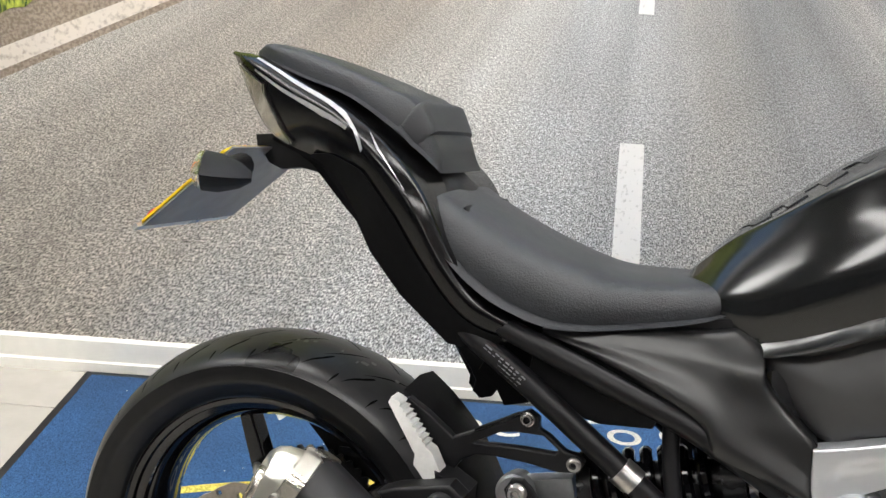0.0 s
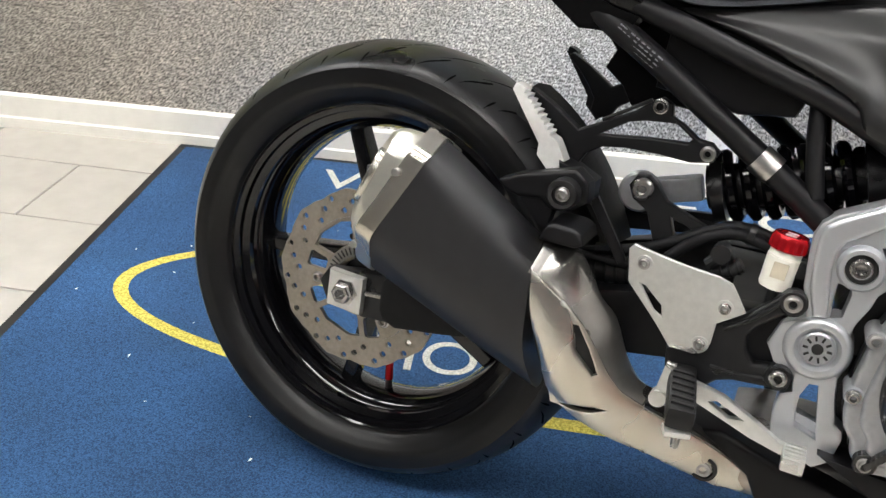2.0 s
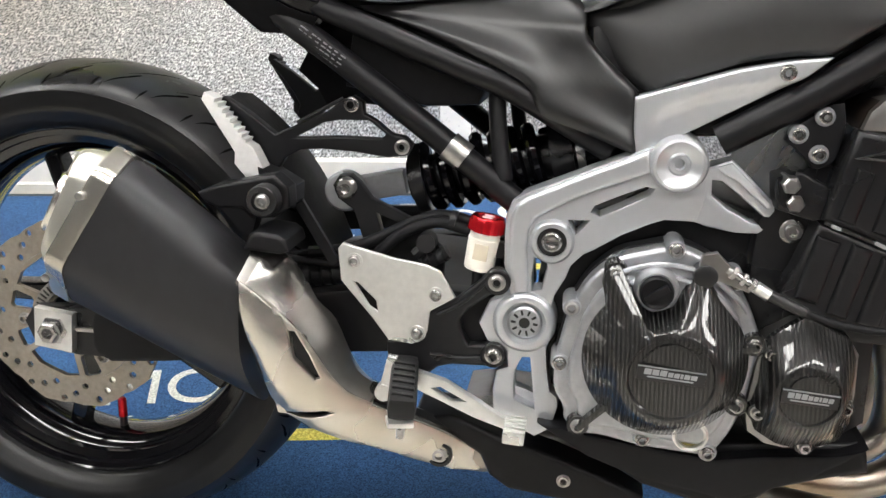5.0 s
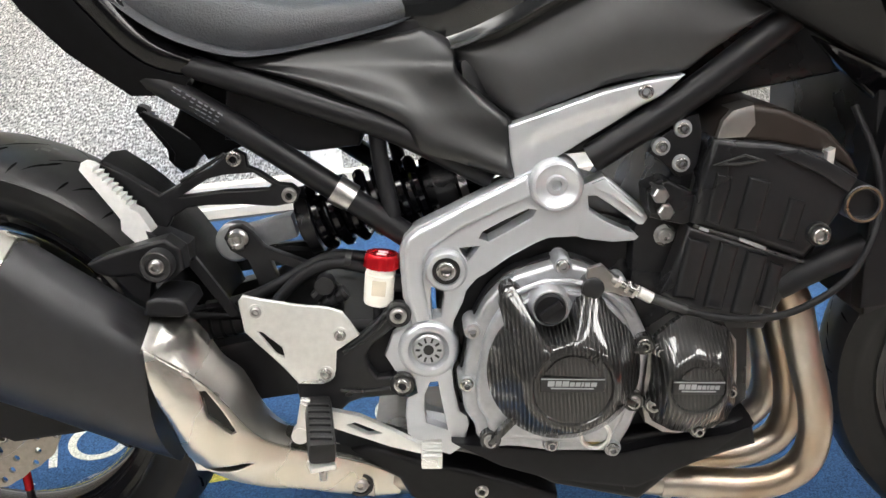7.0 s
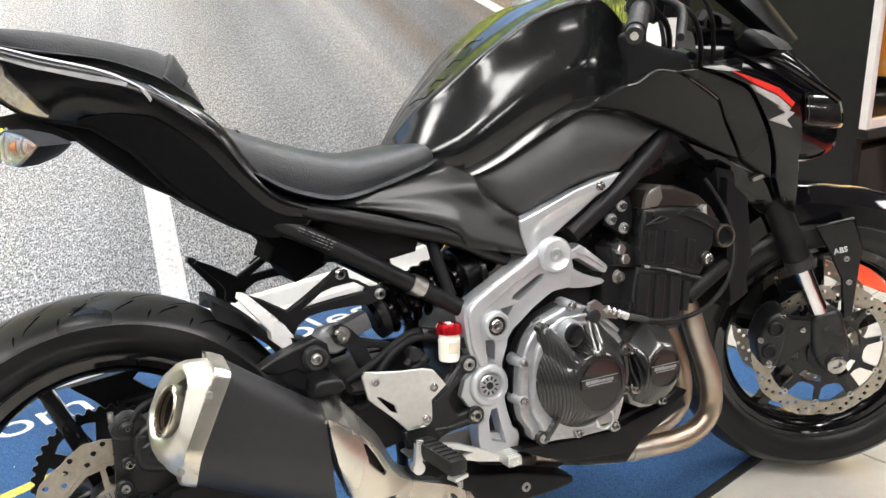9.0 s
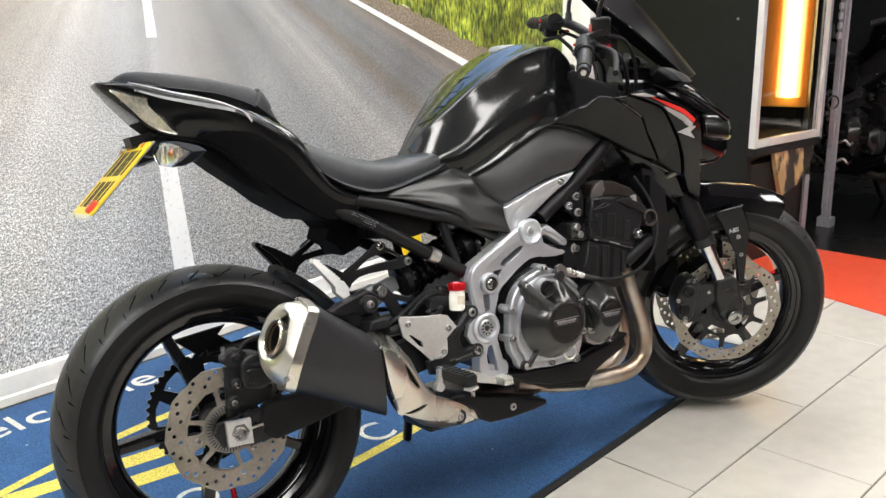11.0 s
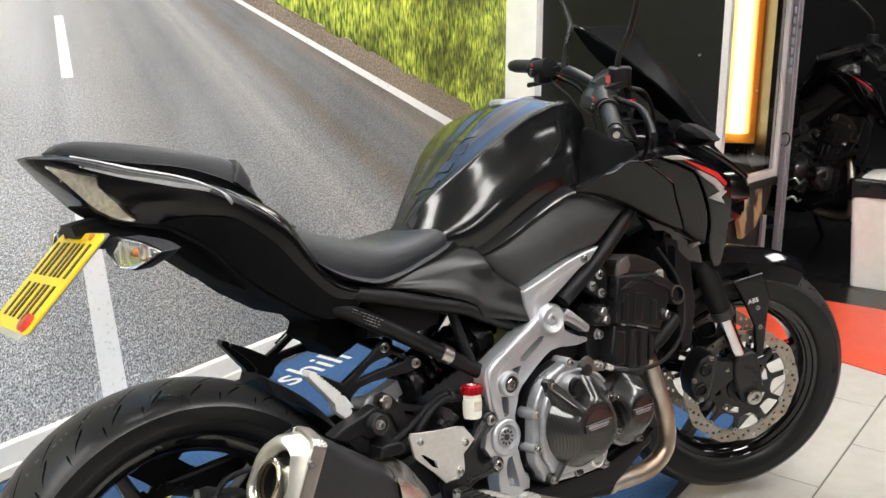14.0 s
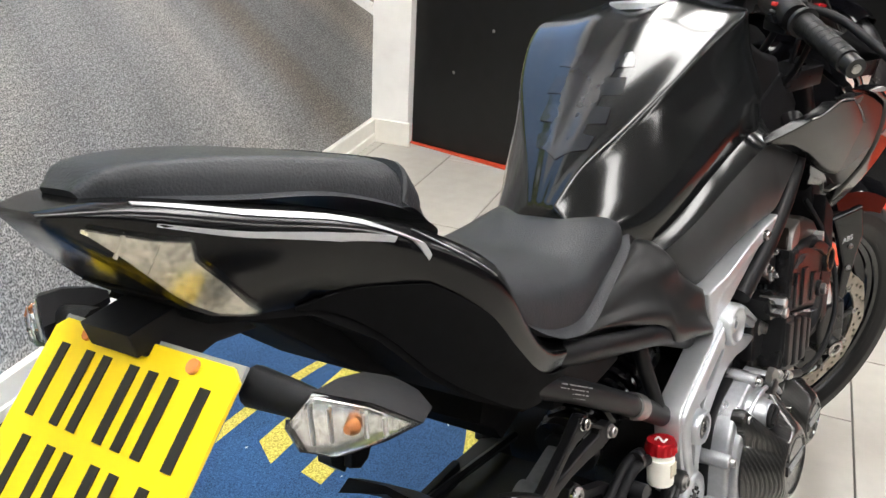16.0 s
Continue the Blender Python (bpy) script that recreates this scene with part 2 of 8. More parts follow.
def lanes(m, vx, vz):
    """Worn lanes of the printed road, which all run to its vanishing point."""
    n, ln = m.node_tree.nodes, m.node_tree.links
    b = n["Principled BSDF"]
    src = b.inputs["Base Color"].links[0].from_socket
    co, sp = n.new("ShaderNodeTexCoord"), n.new("ShaderNodeSeparateXYZ")
    ln.new(co.outputs["Object"], sp.inputs[0])

    def calc(op, p, q):
        k = n.new("ShaderNodeMath")
        k.operation = op
        for i, v in enumerate((p, q)):
            if isinstance(v, (int, float)):
                k.inputs[i].default_value = v
            else:
                ln.new(v, k.inputs[i])
        return k.outputs[0]

    lane = calc("DIVIDE", calc("SUBTRACT", sp.outputs[0], vx), calc("SUBTRACT", vz + 0.05, sp.outputs[2]))
    grain = [k for k in n if k.type == "TEX_NOISE" and k.inputs["Scale"].default_value > 100][0]
    road = n.new("ShaderNodeCombineXYZ")
    ln.new(lane, road.inputs[0])
    ln.new(calc("DIVIDE", 1.0, calc("SUBTRACT", vz + 0.05, sp.outputs[2])), road.inputs[1])
    ln.new(road.outputs[0], grain.inputs["Vector"])
    no = n.new("ShaderNodeTexNoise")
    no.noise_dimensions = "1D"
    no.inputs["Scale"].default_value, no.inputs["Detail"].default_value = 7.0, 4
    ln.new(lane, no.inputs["W"])
    worn = ((-2.5, 0.90, 1), (-1.3, 0.68, 2), (-1.0, 0.82, 2), (-0.75, 1.05, 1), (-0.45, 1.30, 0), (-0.2, 1.10, 3), (0.0, 0.93, 3), (0.3, 0.76, 0), (0.55, 0.64, 3), (0.8, 0.60, 3), (1.08, 0.76, 0), (1.22, 0.66, 3), (1.42, 0.42, 2), (1.56, 0.46, 3), (1.75, 0.48, 3), (2.0, 0.46, 2))
    tints = ((1, 1, 1), (1.02, 0.99, 0.95), (1.05, 0.97, 0.89), (0.97, 1.0, 1.05))
    cr = n.new("ShaderNodeValToRGB")
    cr.color_ramp.interpolation = "EASE"
    while len(cr.color_ramp.elements) < len(worn):
        cr.color_ramp.elements.new(0.5)
    for el, (at, k, tint) in zip(cr.color_ramp.elements, worn):
        el.position = (at + 2.5) / 5
        el.color = (*[k * c / 1.5 for c in tints[tint]], 1)
    span = calc("DIVIDE", calc("ADD", calc("ADD", lane, 2.45), calc("MULTIPLY", no.outputs[0], 0.1)), 5.0)
    ln.new(span, cr.inputs[0])
    # coarse chippings, and a tone that grows darker towards the floor
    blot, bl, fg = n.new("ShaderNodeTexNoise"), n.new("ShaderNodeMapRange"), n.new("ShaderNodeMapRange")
    blot.inputs["Scale"].default_value, blot.inputs["Detail"].default_value = 95, 4
    ln.new(road.outputs[0], blot.inputs["Vector"])
    bl.inputs[1].default_value, bl.inputs[2].default_value, bl.inputs[3].default_value, bl.inputs[4].default_value = 0.34, 0.62, 0.72, 1.30
    ln.new(blot.outputs[0], bl.inputs[0])
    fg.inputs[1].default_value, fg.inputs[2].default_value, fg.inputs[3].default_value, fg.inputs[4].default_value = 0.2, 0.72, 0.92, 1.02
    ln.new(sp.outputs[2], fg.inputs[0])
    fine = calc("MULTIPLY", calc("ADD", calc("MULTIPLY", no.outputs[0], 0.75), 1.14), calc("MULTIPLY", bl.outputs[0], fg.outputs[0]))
    sc = n.new("ShaderNodeVectorMath")
    sc.operation = "SCALE"
    ln.new(cr.outputs[0], sc.inputs[0])
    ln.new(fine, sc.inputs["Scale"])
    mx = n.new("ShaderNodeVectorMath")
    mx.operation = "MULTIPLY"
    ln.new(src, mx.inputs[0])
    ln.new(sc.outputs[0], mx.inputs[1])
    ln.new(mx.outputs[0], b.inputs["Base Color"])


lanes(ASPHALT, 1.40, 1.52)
PAINTLINE = speckled("printed_road_paint", (0.55, 0.55, 0.54), (0.84, 0.84, 0.83), 90, 0.55, 0.05, contrast=(0.25, 0.42))
PAINTDULL = speckled("worn_road_paint", (0.38, 0.33, 0.28), (0.62, 0.56, 0.49), 70, 0.6, 0.12, contrast=(0.30, 0.5))
SHOULDER = speckled("printed_dirt", (0.17, 0.135, 0.10), (0.30, 0.245, 0.19), 120, 0.6)
GRASS = speckled("printed_grass", (0.022, 0.065, 0.008), (0.54, 0.60, 0.08), 46, 0.6, 0.6, streak=(2.6, 1, 0.62), contrast=(0.36, 0.66))
TREES = speckled("printed_trees", (0.02, 0.05, 0.01), (0.16, 0.26, 0.05), 9, 0.6, 0.4)
PRINTSKY = material("printed_sky", (0.28, 0.48, 0.85), 0.6, vary=0.1, scale=4)
MATBLUE = speckled("blue_carpet", (0.0054, 0.029, 0.092), (0.037, 0.113, 0.258), 400, 0.95, 0.22, contrast=(0.36, 0.64))
MATYEL = speckled("yellow_pile", (0.38, 0.32, 0.05), (0.72, 0.62, 0.14), 260, 0.95, 0.12)
MATWHITE = speckled("cream_pile", (0.42, 0.42, 0.38), (0.74, 0.73, 0.66), 260, 0.95, 0.1)
MATEDGE = material("black_rubber_edge", (0.012, 0.012, 0.012), 0.6)
TILE = material("cream_floor_tile", (0.48, 0.455, 0.41), 0.24, vary=0.06, scale=6, rough_vary=0.1)
GROUT = material("floor_grout", (0.10, 0.09, 0.08), 0.8, vary=0.15)
REDMAT = material("red_walkway", (0.62, 0.07, 0.03), 0.35, vary=0.08, scale=10)
BLACKFLOOR = material("black_floor", (0.012, 0.012, 0.012), 0.25, vary=0.4, scale=6)
SKIRT = material("white_skirting", (0.80, 0.78, 0.72), 0.4, vary=0.05, scale=10)
DIMWALL = material("grey_back_wall", (0.07, 0.07, 0.075), 0.7, vary=0.15, scale=3)
PLASTER = material("white_plaster", (0.90, 0.89, 0.87), 0.6, vary=0.05, scale=5)
CEILM = material("ceiling_paint", (0.34, 0.335, 0.33), 0.8, vary=0.04)
BLACKWALL = material("black_laminate", (0.010, 0.010, 0.010), 0.40, spec=0.25, vary=0.2, scale=6)
CAMO = speckled("gold_black_print", (0.015, 0.012, 0.009), (0.50, 0.36, 0.17), 13, 0.35, 0.25, streak=(1, 1, 0.55), contrast=(0.45, 0.53))
TUBE = emitter("warm_tube", (1.0, 0.70, 0.20), 4.5)


def tube_core(m, half, hot=6.5, rim=0.9, inner=(1.0, 0.80, 0.36), outer=(1.0, 0.50, 0.07), start=0.3):
    """The tube shines through its diffuser: white-hot at its line, amber at the diffuser's edges. Also grades the glow
    board behind it.
    """
    n, ln = m.node_tree.nodes, m.node_tree.links
    b = n["Principled BSDF"]
    co, sp, ab, cr, st = n.new("ShaderNodeTexCoord"), n.new("ShaderNodeSeparateXYZ"), n.new("ShaderNodeMath"), n.new("ShaderNodeValToRGB"), n.new("ShaderNodeMapRange")
    ab.operation = "ABSOLUTE"
    ln.new(co.outputs["Object"], sp.inputs[0])
    ln.new(sp.outputs[0], ab.inputs[0])
    sc = n.new("ShaderNodeMath")
    sc.operation = "DIVIDE"
    sc.inputs[1].default_value = half
    ln.new(ab.outputs[0], sc.inputs[0])
    e = cr.color_ramp.elements
    e[0].position, e[0].color = start + 0.05, (*inner, 1)
    e[1].position, e[1].color = 1.0, (*outer, 1)
    ln.new(sc.outputs[0], cr.inputs[0])
    ln.new(cr.outputs[0], b.inputs["Emission Color"])
    st.inputs[1].default_value, st.inputs[2].default_value = start, 1.0
    st.inputs[3].default_value, st.inputs[4].default_value = hot, rim
    ln.new(sc.outputs[0], st.inputs[0])
    ln.new(st.outputs[0], b.inputs["Emission Strength"])


tube_core(TUBE, 0.060, 6.0, 0.8, (1.0, 0.84, 0.42), (1.0, 0.52, 0.09), 0.12)
LEDPANEL = emitter("ceiling_tube", (1.0, 0.98, 0.95), 16.8)


# ---- mesh helpers -----------------------------------------------------------
STEERED = []


def attach(ob, parent, local=None):
    """Hangs ob on a part, two levels below its thing at most; what hangs on the steered front takes its turn."""
    m = local if local is not None else Matrix()
    if STEERED and parent is STEERED[0]:
        m, parent = STEERED[1] @ m, STEERED[2]
    while parent.parent is not None and parent.parent.parent is not None:
        m, parent = parent.matrix_local @ m, parent.parent
    ob.parent = parent
    ob.matrix_local = m


def finish(name, bm, mat, parent=None, label="", sharp=38, smooth=True):
    bmesh.ops.recalc_face_normals(bm, faces=bm.faces)
    me = bpy.data.meshes.new(name)
    bm.to_mesh(me)
    bm.free()
    if smooth:
        me.polygons.foreach_set("use_smooth", [True] * len(me.polygons))
        me.set_sharp_from_angle(angle=radians(sharp))
    me.materials.append(mat)
    ob = new(name, me)
    if smooth:
        even = ob.modifiers.new("even_shading", "WEIGHTED_NORMAL")
        even.keep_sharp = True
    if parent is not None:
        attach(ob, parent)
    if label:
        ob["label"] = label
    return ob


part = finish


def join(*bms):
    out = bms[0]
    for b in bms[1:]:
        me = bpy.data.meshes.new("tmp")
        b.to_mesh(me)
        b.free()
        out.from_mesh(me)
        bpy.data.meshes.remove(me)
    return out


def moved(bm, m):
    bmesh.ops.transform(bm, matrix=m, verts=bm.verts)
    return bm


def box(x0, x1, y0, y1, z0, z1, bevel=0.0, segs=2):
    bm = bmesh.new()
    bmesh.ops.create_cube(bm, size=1)
    for v in bm.verts:
        v.co = Vector(((x0 + x1) / 2 + v.co.x * (x1 - x0), (y0 + y1) / 2 + v.co.y * (y1 - y0), (z0 + z1) / 2 + v.co.z * (z1 - z0)))
    if bevel:
        bmesh.ops.bevel(bm, geom=bm.edges[:], offset=bevel, segments=segs, profile=0.7, affect="EDGES")
    return bm


def bar(a, b, w, h, bevel=0.002, up=(0, 0, 1)):
    """A rounded bar of width w and height h from a to b."""
    a, b = Vector(a), Vector(b)
    d = (b - a)
    bm = box(-0.0, d.length, -w / 2, w / 2, -h / 2, h / 2, bevel)
    x = d.normalized()
    y = Vector(up).cross(x)
    y = y.normalized() if y.length > 1e-4 else Vector((0, 1, 0))
    z = x.cross(y)
    m = Matrix((x, y, z)).transposed().to_4x4()
    m.translation = a
    return moved(bm, m)


def smooth_outline(pts, rounds=1, keep=0.72):
    """Cuts the corners of a closed outline."""
    for _ in range(rounds):
        out = []
        for i, p in enumerate(pts):
            q = pts[(i + 1) % len(pts)]
            out.append((p[0] * keep + q[0] * (1 - keep), p[1] * keep + q[1] * (1 - keep)))
            out.append((p[0] * (1 - keep) + q[0] * keep, p[1] * (1 - keep) + q[1] * keep))
        pts = out
    return pts


def circle(cx, cz, r, n=12, phase=0.0):
    return [(cx + r * math.cos(phase + 2 * math.pi * i / n), cz + r * math.sin(phase + 2 * math.pi * i / n)) for i in range(n)]


def prism(outline, y0, y1, holes=(), bevel=0.0, rounds=0, segs=2, keep=0.8, bend=None, dense=0.0):
    """An outline in x and z, with holes, as a plate from y0 to y1. bend(x, z): added to y."""
    if rounds:
        outline = smooth_outline(outline, rounds, keep)
    bm = bmesh.new()
    loops = []
    for pts in (outline, *holes):
        vs = [bm.verts.new((x, y0, z)) for x, z in pts]
        loops += [bm.edges.new((vs[i], vs[(i + 1) % len(vs)])) for i in range(len(vs))]
    if holes:
        bmesh.ops.triangle_fill(bm, use_beauty=True, use_dissolve=False, edges=loops)
    else:
        bm.faces.new(bm.verts[:])
    faces = bm.faces[:]
    got = bmesh.ops.extrude_face_region(bm, geom=faces)
    for v in got["geom"]:
        if isinstance(v, bmesh.types.BMVert):
            v.co.y = y1
    bm.normal_update()
    bmesh.ops.recalc_face_normals(bm, faces=bm.faces)
    if bevel:
        edges = [e for e in bm.edges if len(e.link_faces) == 2 and e.calc_face_angle(0) > 0.6 and abs(e.verts[0].co.y - e.verts[1].co.y) < 1e-6]
        bmesh.ops.bevel(bm, geom=edges, offset=bevel, segments=segs, profile=0.6, affect="EDGES", clamp_overlap=True)
    if dense:
        for _ in range(4):
            bmesh.ops.triangulate(bm, faces=[g for g in bm.faces if len(g.verts) > 4 or g.calc_area() > dense * dense])
            long = [e for e in bm.edges if e.calc_length() > dense]
            if not long:
                break
            bmesh.ops.subdivide_edges(bm, edges=long, cuts=1)
        bmesh.ops.triangulate(bm, faces=[g for g in bm.faces if len(g.verts) > 4])
    if bend:
        for v in bm.verts:
            v.co.y += bend(v.co.x, v.co.z)
    return bm


def spin(profile, centre, axis="Y", n=40, closed=False):
    """Turns (radius, along) pairs about an axis through centre."""
    bm = bmesh.new()
    rings = []
    for r, h in profile:
        ring = []
        for i in range(n):
            a = 2 * math.pi * i / n
            c, s = r * math.cos(a), r * math.sin(a)
            p = {"Y": (c, h, s), "Z": (c, s, h), "X": (h, c, s)}[axis]
            ring.append(bm.verts.new(Vector(p) + Vector(centre)))
        rings.append(ring)
    pairs = list(zip(rings, rings[1:])) + ([(rings[-1], rings[0])] if closed else [])
    for a, b in pairs:
        for i in range(n):
            j = (i + 1) % n
            bm.faces.new((a[i], a[j], b[j], b[i]))
    if not closed:
        for ring in (rings[0], rings[-1]):
            bm.faces.new(ring)
    bmesh.ops.remove_doubles(bm, verts=bm.verts, dist=1e-6)
    return bm


def spline(pts, per=6, closed=False):
    """Points along a smooth line through pts."""
    p = [Vector(q) for q in pts]
    if closed:
        p = [p[-1]] + p + [p[0], p[1]]
    else:
        p = [p[0] * 2 - p[1]] + p + [p[-1] * 2 - p[-2]]
    out = []
    for i in range(1, len(p) - 2):
        for k in range(per):
            t = k / per
            a, b, c, d = p[i - 1], p[i], p[i + 1], p[i + 2]
            out.append(0.5 * ((2 * b) + (c - a) * t + (2 * a - 5 * b + 4 * c - d) * t * t + (3 * b - a - 3 * c + d) * t**3))
    if not closed:
        out.append(p[-2])
    return out


def tube(pts, r, n=12, per=6, smooth=True, radii=None):
    """A round tube along a line."""
    path = spline(pts, per) if smooth else [Vector(q) for q in pts]
    bm = bmesh.new()
    rings, nrm = [], None
    for i, p in enumerate(path):
        d = (path[min(i + 1, len(path) - 1)] - path[max(i - 1, 0)]).normalized()
        if nrm is None:
            nrm = d.orthogonal().normalized()
        nrm = (nrm - d * nrm.dot(d)).normalized()
        bi = d.cross(nrm)
        rr = r if radii is None else radii[0] + (radii[1] - radii[0]) * i / (len(path) - 1)
        rings.append([bm.verts.new(p + (nrm * math.cos(2 * math.pi * k / n) + bi * math.sin(2 * math.pi * k / n)) * rr) for k in range(n)])
    for a, b in zip(rings, rings[1:]):
        for k in range(n):
            bm.faces.new((a[k], a[(k + 1) % n], b[(k + 1) % n], b[k]))
    bm.faces.new(rings[0])
    bm.faces.new(rings[-1])
    return bm


def loft_rings(rings, closed=True, caps=True):
    bm = bmesh.new()
    vs = [[bm.verts.new(p) for p in ring] for ring in rings]
    n = len(vs[0])
    for a, b in zip(vs, vs[1:]):
        for k in range(n if closed else n - 1):
            bm.faces.new((a[k], a[(k + 1) % n], b[(k + 1) % n], b[k]))
    if caps:
        bm.faces.new(vs[0])
        bm.faces.new(vs[-1])
    return bm


def fine_rings(rings, per_along=4, per_round=4, closed=True):
    """Smooth rings between and along coarse rings."""
    rings = [spline(r, per_round, closed) for r in rings]
    cols = [spline([r[k] for r in rings], per_along) for k in range(len(rings[0]))]
    return [[c[i] for c in cols] for i in range(len(cols[0]))]


def loft(rings, per_along=4, per_round=4):
    return loft_rings(fine_rings(rings, per_along, per_round))


def soft_ring(corners, r, n=4):
    """A closed run of corners, each rounded over r."""
    out = []
    for i, p in enumerate(corners):
        a, b = Vector(corners[i - 1]), Vector(corners[(i + 1) % len(corners)])
        p = Vector(p)
        a, b = p + (a - p).normalized() * min(r, (a - p).length * 0.45), p + (b - p).normalized() * min(r, (b - p).length * 0.45)
        for k in range(n + 1):
            t = k / n
            out.append(a * (1 - t) ** 2 + p * 2 * t * (1 - t) + b * t * t)
    return out


def skin(top, low, face, thick=0.02, per=5, rows=16):
    """A bowed panel between an upper and a lower line of as many points; face(x, z, along, down) gives y."""
    hi, lo = spline([(x, 0, z) for x, z in top], per), spline([(x, 0, z) for x, z in low], per)
    rings = []
    for i, (a, b) in enumerate(zip(hi, lo)):
        u = i / (len(hi) - 1)
        outer = []
        for j in range(rows + 1):
            v = j / rows
            p = a.lerp(b, v)
            rim = 0.004 if j in (0, rows) or i in (0, len(hi) - 1) else (0.001 if j in (1, rows - 1) else 0.0)
            outer.append(Vector((p.x, face(p.x, p.z, u, v) + rim, p.z)))
        rings.append(outer + [q + Vector((0, thick, 0)) for q in reversed(outer)])
    return loft_rings(rings)


def hump(x, at, wide):
    return math.exp(-((x - at) / wide) ** 2)


def mirror_y(bm):
    for v in bm.verts:
        v.co.y = -v.co.y
    bmesh.ops.reverse_faces(bm, faces=bm.faces)
    return bm


def bolt(x, y, z, r=0.009, proud=0.006):
    """A socket cap screw that faces the right side (-y)."""
    r = 0.76 * r
    return spin([(r * 1.25, 0.003), (r * 1.25, -0.0015), (r, -0.002), (r, -proud + 0.001), (r * 0.88, -proud), (r * 0.60, -proud), (r * 0.56, -proud + 0.0008), (r * 0.52, -proud + 0.007), (0.0, -proud + 0.008)], (x, y, z), n=16)


def text_mesh(name, body, size, mat, parent, m, extrude=0.0006, spacing=1.0, width=None):
    """Letters of the built-in font as a mesh; width: metres that the word fills."""
    cu = bpy.data.curves.new(name, "FONT")
    cu.body, cu.size, cu.extrude, cu.space_character = body, size, extrude, spacing
    tmp = bpy.data.objects.new(name, cu)
    scene.collection.objects.link(tmp)
    bpy.context.view_layer.update()
    me = bpy.data.meshes.new_from_object(tmp.evaluated_get(bpy.context.evaluated_depsgraph_get()))
    bpy.data.objects.remove(tmp)
    xs = [v.co.x for v in me.vertices]
    k = width / (max(xs) - min(xs)) if width else 1.0
    x0 = min(xs)
    for v in me.vertices:
        v.co.x = (v.co.x - x0) * k
    me.materials.append(mat)
    ob = new(name, me)
    ob.parent = parent
    ob.matrix_local = m
    return ob



# ---- the setting ------------------------------------------------------------
def setting(name, bm, mat, label, category, smooth=False):
    return tagged(finish(name, bm, mat, smooth=smooth), label, category, kind="structure")


ground = setting("floor", box(ROOM_X0, ROOM_X1, ROOM_Y0, WALL_Y + 1.2, -0.2, -0.004), GROUT, "grey grout bed under the cream showroom tiles", "floor")
setting("road_wall", box(ROOM_X0, 3.69, WALL_Y + 0.003, WALL_Y + 0.2, 0, CEILING), PLASTER, "white plastered wall that carries the road print", "wall").name = "wall_north"
setting("wall_return", box(3.69, 3.75, 1.90, WALL_Y + 0.2, 0, CEILING), PLASTER, "white painted end of the wall beside the black cabinet", "wall")
setting("wall_east", box(ROOM_X1, ROOM_X1 + 0.15, ROOM_Y0, WALL_Y + 1.2, 0, CEILING), BLACKWALL, "dark wall at the far end of the showroom", "wall")
setting("wall_behind", box(3.75, ROOM_X1, WALL_Y + 0.9, WALL_Y + 1.05, 0, CEILING), BLACKWALL, "dark wall behind the drinks cabinet", "wall")
# Unseen walls and ceiling, set dark so that glossy black reflects dark.
setting("wall_west", box(ROOM_X0 - 0.15, ROOM_X0, ROOM_Y0, WALL_Y + 0.2, 0, CEILING), DIMWALL, "unseen dark grey showroom wall", "wall")
setting("wall_south", box(ROOM_X0, ROOM_X1, ROOM_Y0 - 0.15, ROOM_Y0, 0, CEILING), DIMWALL, "unseen dark grey showroom wall behind the viewer", "wall")
setting("ceiling", box(ROOM_X0, ROOM_X1, ROOM_Y0, WALL_Y + 1.2, CEILING, CEILING + 0.1), CEILM, "unseen grey showroom ceiling, dark for the reflections", "ceiling")

# skirting board with a rounded top and a small ledge below
sk = prism([(WALL_Y, 0.0), (WALL_Y, 0.098), (WALL_Y - 0.010, 0.098), (WALL_Y - 0.016, 0.092), (WALL_Y - 0.016, 0.034), (WALL_Y - 0.022, 0.030), (WALL_Y - 0.022, 0.0)], ROOM_X0, 3.69)
for v in sk.verts:
    v.co = Vector((v.co.y, v.co.x, v.co.z))
setting("baseboard", sk, SKIRT, "white painted skirting board along the road print", "skirting")
setting("trim", box(3.674, 3.69, 1.885, WALL_Y - 0.022, 0, 0.098, 0.003), SKIRT, "white skirting on the wall end", "skirting")

# ---- the road print on the wall ---------------------------------------------
mural = tagged(new("road_mural"), "large wall print of a grey road with white lines and green verges", "wall mural", kind="structure")
VP = (1.40, 1.52)


def sheet(name, pts, mat, layer, label=""):
    """A flat piece of the print; layer lifts it off the ones below."""
    y = WALL_Y - 0.0005 * layer
    bm = bmesh.new()
    bm.faces.new([bm.verts.new((x, y, z)) for x, z in pts])
    return part(name, bm, mat, mural, label, smooth=False)


L, R = ROOM_X0, 3.69
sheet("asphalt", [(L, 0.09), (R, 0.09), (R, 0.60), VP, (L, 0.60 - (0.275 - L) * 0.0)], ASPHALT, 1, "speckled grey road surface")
sheet("shoulder", [(R, 0.545), (R, 0.72), VP], SHOULDER, 2)
sheet("shoulder", [(-1.2, 0.28), (-1.2, 0.62), VP], SHOULDER, 2)
sheet("shoulder", [(L, 0.09), (-1.2, 0.28), (-1.2, 0.62), (L, 0.62)], SHOULDER, 2)


def verge(x0, z0, x1, z1, top, seed):
    """The lower edge of a verge wanders like tufts of grass."""
    rng = random.Random(seed)
    pts = []
    for i in range(70):
        k = i / 69
        w = 0.016 * (1 - 0.7 * k)
        pts.append((x0 + (x1 - x0) * k, z0 + (z1 - z0) * k + rng.uniform(-w, w)))
    return pts + [(x1, top), (x0, top)]


